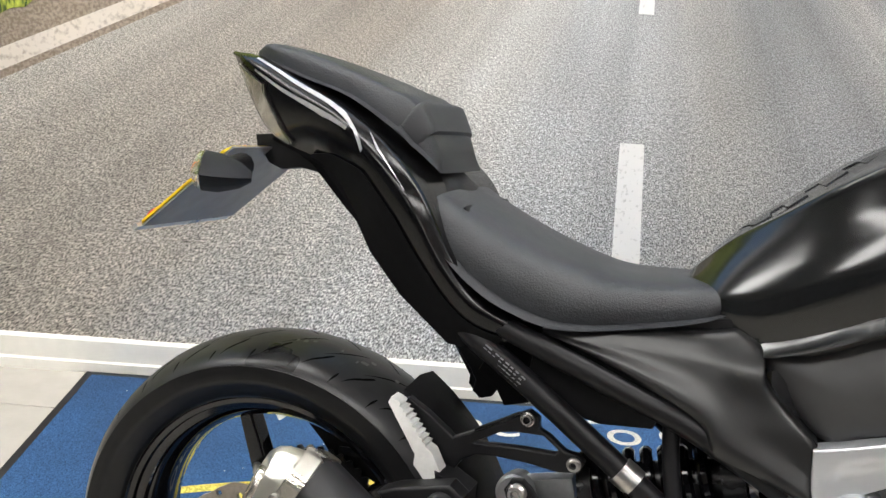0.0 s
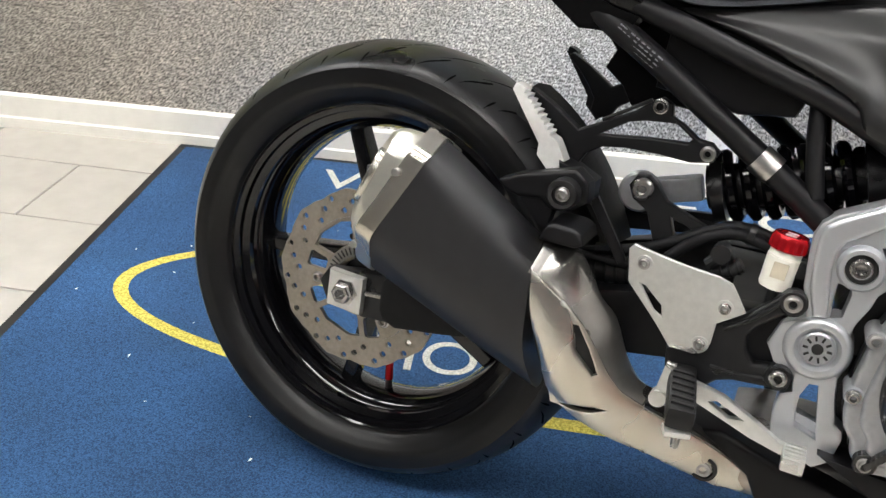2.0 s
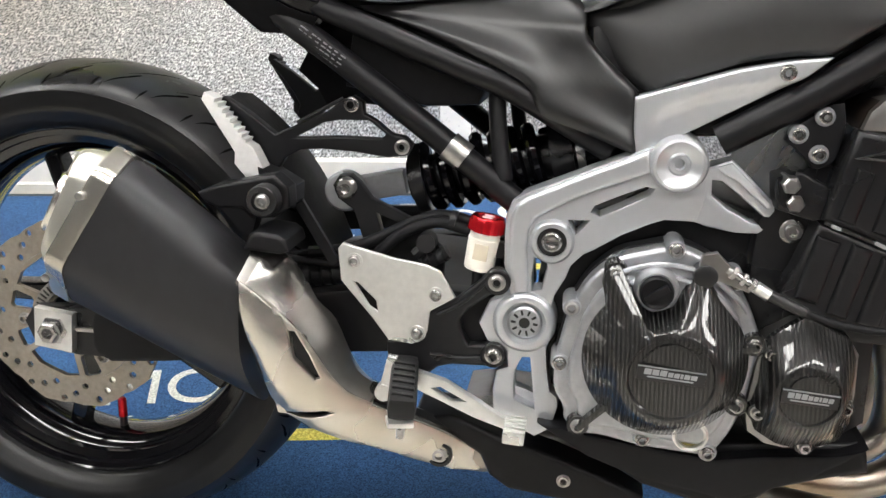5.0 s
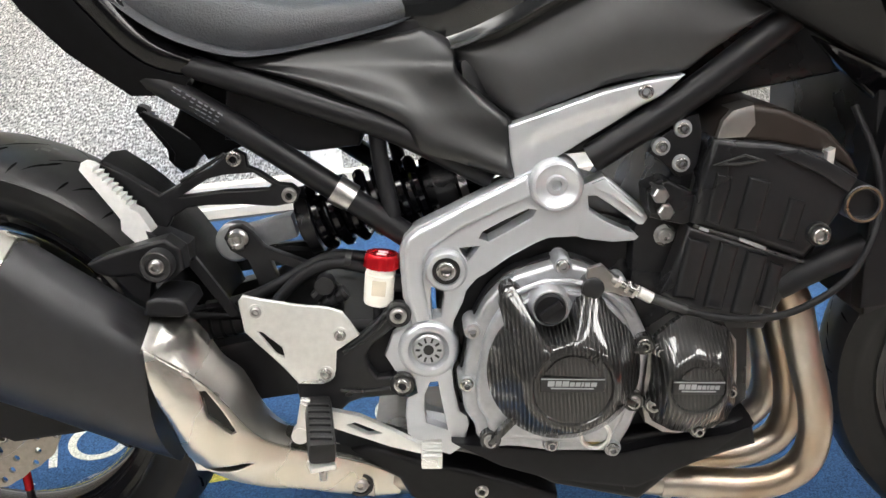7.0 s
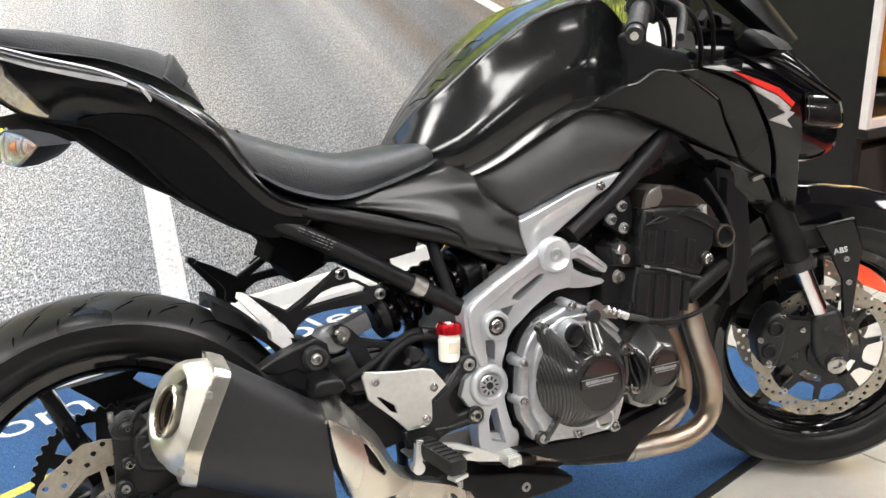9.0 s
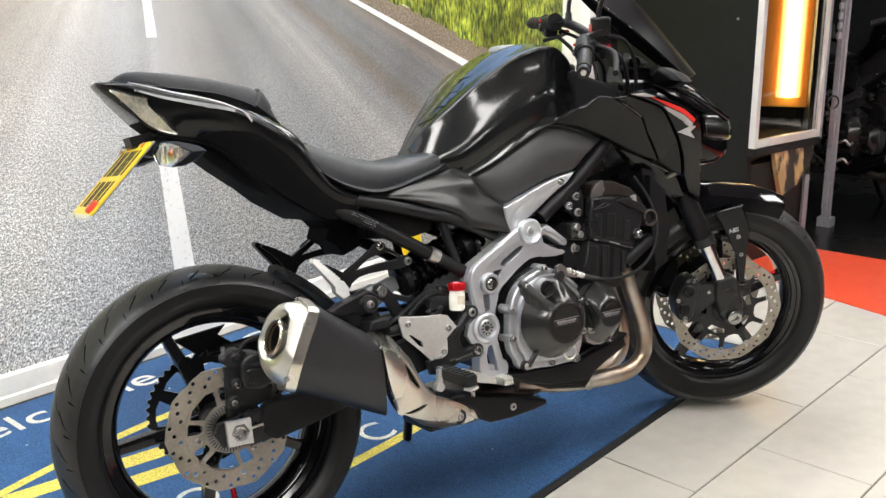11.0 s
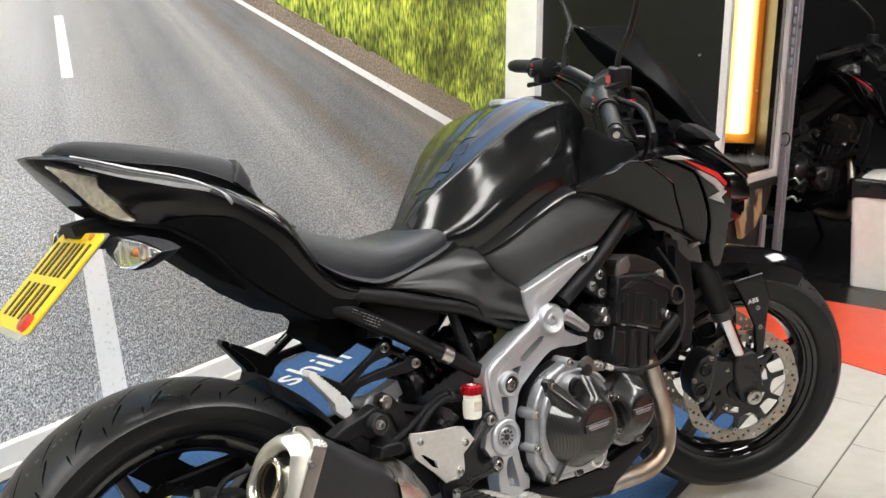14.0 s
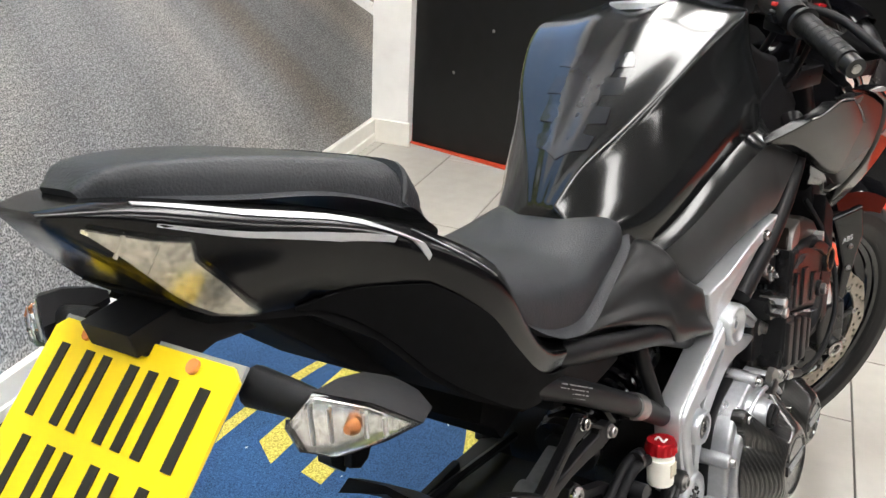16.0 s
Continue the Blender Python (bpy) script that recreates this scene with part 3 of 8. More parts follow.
sheet("grass_verge", verge(R, 0.685, 1.52, 1.50, 1.62, 3), GRASS, 4, "bright green printed grass")
sheet("grass_verge", verge(-1.2, 0.55, 1.30, 1.48, 1.62, 4), GRASS, 4, "bright green printed grass")
sheet("grass_verge", [(L, 0.55), (-1.2, 0.55), (-1.2, 1.62), (L, 1.62)], GRASS, 4)
sheet("tree_line", [(L, 1.60), (R, 1.60), (R, 1.74), (L, 1.74)], TREES, 5)
sheet("sky", [(L, 1.73), (R, 1.73), (R, 2.2), (L, 2.2)], PRINTSKY, 4)
sheet("edge_line", [(R, 0.516), (R, 0.566), VP], PAINTLINE, 3, "white painted road edge")
sheet("edge_line", [(-1.2, 0.315), (-1.2, 0.405), VP], PAINTDULL, 3, "white painted road edge")
for (za, xa0, xa1), (zb, xb0, xb1) in (((0.095, 1.426, 1.513), (0.730, 1.392, 1.453)), ((1.043, 1.397, 1.434), (1.205, 1.394, 1.421)), ((1.33, 1.397, 1.412), (1.39, 1.398, 1.409))):
    sheet("centre_dash", [(xa0, za), (xa1, za), (xb1, zb), (xb0, zb)], PAINTLINE, 3)

# ---- the blue welcome mat ------------------------------------------------------
MX0, MX1, MY0, MY1 = 0.03, 2.62, 0.525, 2.035
mat = tagged(new("floor_mat"), "blue carpet mat with cream and yellow lettering and black rubber edge", "mat")
part("carpet", box(MX0 + 0.022, MX1 - 0.022, MY0 + 0.022, MY1 - 0.022, 0.0, 0.009, 0.002), MATBLUE, mat, "worn blue pile", smooth=False)
edge = join(box(MX0, MX1, MY0, MY0 + 0.022, 0, 0.006, 0.002), box(MX0, MX1, MY1 - 0.022, MY1, 0, 0.006, 0.002),
            box(MX0, MX0 + 0.022, MY0 + 0.022, MY1 - 0.022, 0, 0.006, 0.002), box(MX1 - 0.022, MX1, MY0 + 0.022, MY1 - 0.022, 0, 0.006, 0.002))
part("rubber_edge", edge, MATEDGE, mat, "black rubber border", smooth=False)
MZ = 0.0093
for word, x, width in (("Welcome", 0.45, 0.75), ("To", 1.31, 0.20), ("Coleshill", 1.56, 0.735)):
    text_mesh("letters", word, 0.165, MATWHITE, mat, pose(x, 1.842, MZ), width=width)
text_mesh("letters", "MO", 0.15, MATWHITE, mat, pose(0.705, 1.10, MZ), width=0.205)
text_mesh("letters", "C", 0.15, MATWHITE, mat, pose(1.335, 1.02, MZ), width=0.085)


def flat(name, pts, z=MZ + 0.0006):
    bm = bmesh.new()
    f = bm.faces.new([bm.verts.new((x, y, z)) for x, y in pts])
    return part(name, bm, MATYEL, mat, smooth=False)


ring = bmesh.new()
vs = []
for i in range(96):
    a = 2 * math.pi * i / 96
    c, s = math.cos(a), math.sin(a)
    vs.append((ring.verts.new((1.22 + 1.055 * c, 1.30 + 0.325 * s, MZ + 0.0006)), ring.verts.new((1.22 + 1.025 * c, 1.30 + 0.293 * s, MZ + 0.0006))))
for i in range(96):
    (a, b), (c, d) = vs[i], vs[(i + 1) % 96]
    ring.faces.new((a, c, d, b))
part("swoosh", ring, MATYEL, mat, "yellow oval outline", smooth=False)
flat("stripe", [(0.53, 1.475), (0.94, 1.395), (0.95, 1.455), (0.56, 1.525)])
flat("stripe", [(0.53, 1.365), (0.93, 1.285), (0.94, 1.345), (0.56, 1.42)])
flat("stripe", [(1.62, 1.425), (2.02, 1.375), (2.04, 1.435), (1.68, 1.485)])
flat("stripe", [(1.60, 1.30), (1.82, 1.27), (1.83, 1.325), (1.62, 1.355)])
flat("emblem", circle(1.93, 1.275, 0.066, 28))
for r0, r1 in ((0.049, 0.040),):
    em = bmesh.new()
    for i in range(28):
        q = [(r * math.cos(2 * math.pi * (i + k) / 28), r * math.sin(2 * math.pi * (i + k) / 28)) for r, k in ((r0, 0), (r0, 1), (r1, 1), (r1, 0))]
        em.faces.new([em.verts.new((1.93 + x, 1.275 + y, MZ + 0.0012)) for x, y in q])
    bmesh.ops.remove_doubles(em, verts=em.verts, dist=1e-5)
    part("emblem_ring", em, MATBLUE, mat, smooth=False)
for a in (35, 95, 150):
    em = bmesh.new()
    c, sn = math.cos(radians(a)), math.sin(radians(a))
    em.faces.new([em.verts.new((1.93 + u * c - v * sn, 1.275 + u * sn + v * c, MZ + 0.0012)) for u, v in ((-0.028, -0.004), (0.028, -0.004), (0.028, 0.004), (-0.028, 0.004))])
    part("emblem_bar", em, MATBLUE, mat, smooth=False)

lint = bmesh.new()
lint_rng = random.Random(11)
for i in range(70):
    x, y, r, a = lint_rng.uniform(MX0 + 0.05, MX1 - 0.05), lint_rng.uniform(MY0 + 0.05, MY1 - 0.05), lint_rng.uniform(0.0015, 0.004), lint_rng.uniform(0, 6.28)
    lint.faces.new([lint.verts.new((x + r * k * math.cos(a + b), y + r * k * math.sin(a + b), MZ + 0.002)) for b, k in ((0, 1.6), (1.2, 0.6), (3.14, 1.2), (4.4, 0.7))])
tagged(part("lint", lint, SKIRT, mat, "pale specks of lint", smooth=False), kind="stuff")

# ---- the black drinks cabinet ---------------------------------------------------
cab = tagged(new("drinks_fridge"), "tall black drinks fridge with lit glass door and gold base", "fridge")
A, B = Vector((3.512, 0.992, 0)), Vector((4.012, 0.905, 0))
ux = (B - A).normalized()
uy = Vector((0.235, 0.905, 0))
FM = Matrix(((ux.x, uy.x, 0, A.x), (ux.y, uy.y, 0, A.y), (0, 0, 1, 0), (0, 0, 0, 1)))
W = (B - A).length


def upright_panel(name, p, q, thick, z0, z1, label=""):
    """A standing board from p to q."""
    d = (q - p).normalized()
    n = Vector((-d.y, d.x, 0)) * thick
    bm = bmesh.new()
    f = bm.faces.new([bm.verts.new((v.x, v.y, z0)) for v in (p, q, q + n, p + n)])
    g = bmesh.ops.extrude_face_region(bm, geom=[f])
    for v in g["geom"]:
        if isinstance(v, bmesh.types.BMVert):
            v.co.z = z1
    return part(name, bm, BLACKWALL, cab, label, smooth=False)


C_, D_ = Vector((4.74, 1.20, 0)), A + uy
E_ = Vector((4.74, 1.88, 0))
upright_panel("side_panel", D_, A, 0.03, 0.0, 1.98, "black laminated side panel")
upright_panel("side_panel", B, C_, 0.03, 0.0, 1.98)
upright_panel("back_panel", C_ + Vector((0, 0.04, 0)), E_ + Vector((0, -0.04, 0)), 0.03, 0.0, 1.98)
upright_panel("back_panel", E_, D_, 0.03, 0.0, 1.98)
for nm, z0, z1 in (("top_panel", 1.982, 2.01), ("inner_floor", 0.44, 0.478)):
    bm = bmesh.new()
    k = 0.035 if nm == "inner_floor" else 0.0
    f = bm.faces.new([bm.verts.new((v.x, v.y, z0)) for v in (A + Vector((k, k, 0)), B + Vector((0, k, 0)), C_ + Vector((-k, k, 0)), E_ + Vector((-k, -k, 0)), D_ + Vector((k, -k, 0)))])
    g = bmesh.ops.extrude_face_region(bm, geom=[f])
    for v in g["geom"]:
        if isinstance(v, bmesh.types.BMVert):
            v.co.z = z1
    part(nm, bm, BLACKWALL, cab, smooth=False)
ALUF = material("fridge_frame", (0.74, 0.71, 0.68), 0.38, metal=0.3, vary=0.03)
door = new("door")
door.parent = cab
door["label"] = "brushed aluminium framed glass door"
for b in (box(0.0, 0.026, -0.035, -0.002, 0.512, 1.96, 0.004), box(W - 0.026, W, -0.035, -0.002, 0.512, 1.96, 0.004), box(0.0265, W - 0.0265, -0.035, -0.002, 0.512, 0.545, 0.004), box(0.0265, W - 0.0265, -0.035, -0.002, 1.915, 1.96, 0.004)):
    part("door_frame", moved(b, FM), ALUF, door, smooth=False)
pane = part("pane", moved(box(0.027, W - 0.027, -0.022, -0.016, 0.546, 1.914), FM), glassy("door_glass", (0.95, 0.95, 0.93), 0.02), door, smooth=False)
GLOW = emitter("amber_glow", (1.0, 0.42, 0.06), 0.42)
tube_core(GLOW, 0.14, 0.20, 0.01, (1.0, 0.44, 0.07), (0.8, 0.36, 0.08), 0.40)
# Added board whose faint emission paints the tube's amber haze.
halo = part("light_housing", box(-0.13, 0.13, 0.022, 0.05, 0.58, 1.92, 0.006), GLOW, cab, "amber glow round the light strip, made as a glowing board", smooth=False)
halo.matrix_local = pose(4.385, 1.185, 0, 0, 0, 112) @ Matrix.Rotation(math.pi, 4, "Z")
strip = part("light_strip", box(-0.060, 0.060, -0.02, 0.02, 0.63, 1.90, 0.016), TUBE, cab, "glowing warm light strip", smooth=False)
strip.matrix_local = pose(4.385, 1.185, 0, 0, 0, 112)
SHELFM = material("wire_shelf", (0.3, 0.25, 0.2), 0.4, metal=0.7)
CANS = [material("can_gold", (0.45, 0.26, 0.06), 0.3, metal=0.6), material("can_dark", (0.05, 0.04, 0.04), 0.3, metal=0.4)]
for z in (0.50, 0.80, 1.10, 1.40):
    part("shelf", moved(box(-0.36, 0.36, -0.10, 0.10, z, z + 0.012), pose(4.16, 1.42, 0, 0, 0, 20)), SHELFM, cab, smooth=False)
base = prism([(0.165, 0.475), (0.48, 0.492), (0.475, 0.43), (0.43, 0.36), (0.36, 0.31), (0.245, 0.275), (0.20, 0.38)], -0.03, -0.004, bevel=0.003)
part("base_print", moved(base, FM), CAMO, cab, "gold and black patterned base panel")
part("plinth", moved(box(0.04, W - 0.03, 0.002, 0.9, 0.0, 0.43), FM), BLACKWALL, cab, smooth=False)
EDGET = material("cabinet_edge", (0.34, 0.34, 0.37), 0.4, metal=0.4)
part("edge_trim", moved(box(W + 0.002, W + 0.026, -0.03, -0.005, 0.50, 1.96, 0.003), FM), EDGET, cab, "grey metal edge trim", smooth=False)
part("foot_trim", moved(box(W - 0.060, W - 0.025, -0.018, -0.002, 0.06, 0.34, 0.002), FM), EDGET, cab, smooth=False)
part("ledge", moved(box(0.0, W, -0.042, 0.0, 0.478, 0.511, 0.003), FM), BLACKWALL, cab, smooth=False)
for y, z in ((0.10, 1.04), (0.62, 0.52), (0.80, 0.33), (0.45, 0.25), (0.86, 0.75), (0.2, 0.45)):
    part("screw", moved(spin([(0.007, 0.0), (0.006, -0.003)], (-0.001, y, z), "X", 10), FM), BOLT, cab)
can_rng = random.Random(5)
CAN = [(0.026, 0.0), (0.033, 0.008), (0.033, 0.145), (0.027, 0.16)]
for z in (0.512, 0.812, 1.112, 1.412):
    for i in range(8):
        p = pose(4.16, 1.42, 0, 0, 0, 20) @ Vector((-0.30 + i * 0.085, -0.03, z))
        ob = finish("drink_can", spin(CAN, p, "Z", 14), CANS[can_rng.random() < 0.4])
        tagged(ob, "gold or dark drink can standing on the fridge shelf", "can", "cans in the fridge")

# metal upright with a foot and hooks
post = tagged(new("display_post"), "grey metal upright of a display rack with small hooks", "rack post")
GREYM = material("grey_post", (0.46, 0.46, 0.50), 0.35, metal=0.4)
part("upright", box(4.398, 4.426, 0.93, 0.97, 0.02, 2.2, 0.004), GREYM, post)
part("foot", box(4.385, 4.450, 0.915, 0.985, 0.0, 0.05, 0.008), GREYM, post)
for z in (0.33, 0.42):
    part("hook", tube([(4.43, 0.93, z), (4.44, 0.905, z + 0.012), (4.445, 0.88, z - 0.01), (4.445, 0.865, z + 0.006)], 0.007, 8), BOLT, post)
for i in range(7):
    part("slot", box(4.33, 4.37, 0.945, 0.955, 0.92 + i * 0.045, 0.95 + i * 0.045, 0.002), GREYM, post)
part("slot_rail", box(4.376, 4.390, 0.94, 0.965, 0.10, 2.2, 0.003), GREYM, post)
part("tie_bar", box(4.390, 4.398, 0.945, 0.960, 0.30, 0.33, 0.0), GREYM, post)
RINGT = [(0.030 + 0.004 * math.cos(a), 0.004 * math.sin(a)) for a in (0, 1.05, 2.09, 3.14, 4.19, 5.24)]
part("ring_pull", moved(spin(RINGT, (0, 0, 0), "Y", 24, closed=True), pose(4.30, 0.93, 0.63, 0, 0, -30)), BOLT, post)
wb = tagged(new("waste_bin"), "white waste bin with a black liner folded over its rim", "bin")
part("body", loft_rings([soft_ring([(4.53 + sx * w, 0.375 + sy * d, z) for sx, sy in ((-1, -1), (1, -1), (1, 1), (-1, 1))], 0.03) for w, d, z in ((0.270, 0.205, 0.0027), (0.300, 0.235, 0.43), (0.302, 0.237, 0.482))]), SKIRT, wb, sharp=50)
LINER = material("black_bin_liner", (0.006, 0.006, 0.007), 0.28, spec=0.4, vary=0.3, scale=40, bump=1.0, bump_scale=60)
lrng = random.Random(21)
folds = [lrng.uniform(-1, 1) for _ in range(20)]
hem = []
for w, z, ruffle in ((0.306, 0.405, 0.010), (0.310, 0.445, 0.006), (0.311, 0.484, 0.003), (0.300, 0.494, 0.004), (0.285, 0.488, 0.004), (0.270, 0.40, 0.0)):
    ring = soft_ring([(4.53 + sx * w, 0.375 + sy * (w - 0.065), z) for sx, sy in ((-1, -1), (1, -1), (1, 1), (-1, 1))], 0.05)
    dense = spline(ring, 3, True)
    hem.append([p + Vector((0, 0, ruffle * 2.2 * folds[(i * 7) % 20])) + (p - Vector((4.53, 0.375, p.z))).normalized() * ruffle * folds[(i * 3) % 20] for i, p in enumerate(dense)])
part("liner", loft_rings(hem, caps=False), LINER, wb, "crumpled black plastic liner", sharp=80)
yp = tagged(new("yellow_tag"), "small yellow plate leaning against the skirting", "tag")
part("board", moved(box(-0.062, 0.062, -0.002, 0.002, 0, 0.165, 0.001), pose(2.505, 1.985, 0.099, -8, 0, 0)), PLATE, yp)
part("mark", moved(box(-0.03, 0.0, -0.0035, -0.002, 0.09, 0.135), pose(2.505, 1.985, 0.099, -8, 0, 0)), INK_AND_GAPS, yp)

# ---- ceiling lights -----------------------------------------------------------
# Out of view; x 3.6 is added to brighten the white wall end.
for y, row in ((1.25, (-1.4, 0.3, 2.0, 3.6)), (-0.6, (-1.4, 0.3, 2.0, 4.8)), (-3.0, (-1.4, 2.0, 4.8))):
    for x in row:
        lamp = tagged(new("ceiling_light"), "long white fluorescent ceiling light", "ceiling light", "ceiling lights")
        lamp.location = (x, y, CEILING)
        part("housing", box(-0.75, 0.75, -0.235, 0.235, -0.05, 0.0, 0.004), SKIRT, lamp, smooth=False)
        part("diffuser", box(-0.73, 0.73, -0.22, 0.22, -0.062, -0.0505, 0.003), LEDPANEL, lamp, smooth=False)

# ---- the motorcycle -----------------------------------------------------------
# x ahead, y to its left, z up; it leans on its side stand.
bike = tagged(new("motorcycle"), "black naked motorcycle with silver frame plates leaning on its side stand", "motorcycle")
BIKE_AT = pose(0.7650, 0.8644, 0.0151, 0, 0, -18.5) @ pose(0, 0, 0, -10.5, 0, 0)
bike.matrix_world = BIKE_AT


def wheel(name, parent, centre, radius, half, lip, disc_side, label, spoke0, groove_n):
    """A wheel with tyre, rim, five spokes, hub and grooves."""
    w = new(name)
    attach(w, parent, Matrix.Translation(centre))
    w["label"] = label
    k = half / 0.09
    d = radius - lip
    prof = [(lip - 0.002, -0.80), (lip + 0.10 * d, -0.90), (lip + 0.28 * d, -0.985), (lip + 0.45 * d, -1.0), (lip + 0.62 * d, -0.95), (lip + 0.80 * d, -0.74), (lip + 0.93 * d, -0.42), (radius - 0.0012, -0.2), (radius, 0)]
    prof = [Vector((r, y * half, 0)) for r, y in prof]
    prof = spline(prof, 3)
    right = [(p.x, p.y) for p in prof]
    cut = lip + 0.56 * d
    tread = [q for q in right if q[0] >= cut]
    side = [q for q in right if q[0] < cut] + [tread[0]]
    full = tread + [(r, -y) for r, y in reversed(tread[:-1])] + [(cut - 0.01, half * 0.6), (cut - 0.01, -half * 0.6)]
    part("tyre", spin(full, (0, 0, 0), n=96, closed=True), RUBBER, w, "black road tyre", sharp=60)
    for s in (-1, 1):
        ringp = [(r, -y * s) for r, y in side]
        k2 = len(ringp) // 2
        bump = [(r, y + s * 0.0012) if i in (k2, len(ringp) - 1) else (r, y) for i, (r, y) in enumerate(ringp)]
        back = [(cut - 0.004, s * half * 0.62), (lip - 0.008, s * half * 0.62)]
        part("sidewall", spin(bump + back, (0, 0, 0), n=96, closed=True), SIDEWALL, w, "smooth dark tyre sidewall", sharp=50)
    # narrow sipes that follow the shoulder
    near = [(-y, r) for r, y in reversed(tread)]
    ny, nr = [q[0] / half for q in near], [q[1] for q in near]
    gr = bmesh.new()
    for i in range(groove_n):
        a0 = 2 * math.pi * i / groove_n
        for side in (-1, 1):
            for (y0, y1, da, wd, off) in ((0.06, 0.50, 0.16, 0.0042, 0.0), (0.46, 0.68, 0.055, 0.0060, 0.55 * 2 * math.pi / groove_n), (0.74, 0.92, 0.016, 0.0036, 0.2 * 2 * math.pi / groove_n), (0.60, 0.82, 0.060, 0.0044, 0.75 * 2 * math.pi / groove_n)):
                rows = []
                for s in range(9):
                    t = s / 8
                    yy = y0 + (y1 - y0) * t
                    rr = float(np.interp(yy, ny, nr)) + 0.0007
                    aa = a0 + off + da * t + (0.3 * 2 * math.pi / groove_n if side > 0 else 0)
                    hw = wd / rr * 0.5 * (0.25 + 0.75 * math.sin(math.pi * min(1, t + 0.12)))
                    rows.append([gr.verts.new((rr * math.cos(aa + q * hw), side * yy * half, rr * math.sin(aa + q * hw))) for q in (-1, 1)])
                for p, q in zip(rows, rows[1:]):
                    gr.faces.new((p[0], p[1], q[1], q[0]))
    tagged(part("tread_groove", gr, GROOVE, w, smooth=False), kind="stuff")
    # raised sidewall lettering, kept as plain bars
    wallp = sorted((r, -y) for r, y in right if r < lip + 0.62 * d)
    wr, wy = [q[0] for q in wallp], [q[1] for q in wallp]
    sw = bmesh.new()
    srng = random.Random(31)
    a0 = 0.0
    while a0 < 2 * math.pi:
        word = srng.randint(3, 8)
        tall = srng.choice((0.13, 0.13, 0.07))
        for k in range(word):
            wid = srng.uniform(0.010, 0.019) * tall / 0.13
            for side in (-1, 1):
                ins, outs = lip + 0.34 * d, lip + (0.34 + tall) * d
                pts = [(r, a) for r, a in ((ins, a0), (ins, a0 + wid), (outs, a0 + wid), (outs, a0))]
                sw.faces.new([sw.verts.new((r * math.cos(a), side * (float(np.interp(r, wr, wy)) + 0.0016), r * math.sin(a))) for r, a in pts])
            a0 += wid + 0.007
        a0 += srng.uniform(0.10, 0.38)
    tagged(part("sidewall_lettering", sw, SIDEWALL, w, smooth=False), kind="stuff")
    # faint moulded marks round the crown edge
    mk = bmesh.new()
    mrng = random.Random(9)
    for i in range(64):
        a0 = 2 * math.pi * i / 64 + mrng.uniform(-0.05, 0.05)
        rr = lip + 0.955 * d
        for j in range(mrng.choice((1, 2, 2))):
            aa, hw = a0 + 0.035 * j, mrng.uniform(0.004, 0.012)
            yy = -half * mrng.uniform(0.10, 0.34)
            rm = np.interp(abs(yy) / half, ny, nr) + 0.0009
            rm2 = np.interp((abs(yy) + 0.006) / half, ny, nr) + 0.0009
            mk.faces.new([mk.verts.new((q * math.cos(b), y, q * math.sin(b))) for q, b, y in ((rm, aa - hw, yy), (rm, aa + hw, yy), (rm2, aa + hw, yy - 0.006), (rm2, aa - hw, yy - 0.006))])
    tagged(part("tyre_mark", mk, TYREMARK, w, smooth=False), kind="stuff")
    h = half * 0.80
    rimp = [(lip + 0.004, -h - 0.004), (lip + 0.006, -h + 0.001), (lip - 0.004, -h + 0.004), (lip - 0.006, -h * 0.90), (lip - 0.013, -h * 0.87), (lip - 0.014, -h * 0.76), (lip - 0.024, -h * 0.70), (lip - 0.025, -h * 0.56), (lip - 0.031, -h * 0.50), (lip - 0.040, -h * 0.30), (lip - 0.041, 0)]
    rimp = rimp + [(r, -y) for r, y in reversed(rimp[:-1])]
    inner = [(lip + 0.004, h + 0.002), (lip - 0.012, h * 0.6), (lip - 0.02, 0), (lip - 0.012, -h * 0.6)]
    part("rim", spin(rimp + inner, (0, 0, 0), n=80, closed=True), RIM, w, "gloss black rim")
    ri = lip - 0.040
    for i in range(5):
        sp = prism([(0.035, -0.020), (0.10, -0.014), (ri + 0.002, -0.011), (ri + 0.002, 0.011), (0.10, 0.014), (0.035, 0.020)], -0.016, 0.016, bevel=0.005)
        part("spoke", moved(sp, Matrix.Rotation(-radians(spoke0 + 72 * i), 4, "Y")), RIM, w)
    part("hub", spin([(0.022, -0.085), (0.040, -0.080), (0.046, -0.05), (0.038, -0.03), (0.040, 0.03), (0.052, 0.05), (0.052, 0.075), (0.022, 0.085)], (0, 0, 0), n=36), DARK, w)
    return w


def wavy(r, dr, petals, n):
    return [((r + dr * math.cos(petals * 2 * math.pi * i / n) ** 3) * math.cos(2 * math.pi * i / n), (r + dr * math.cos(petals * 2 * math.pi * i / n) ** 3) * math.sin(2 * math.pi * i / n)) for i in range(n)]


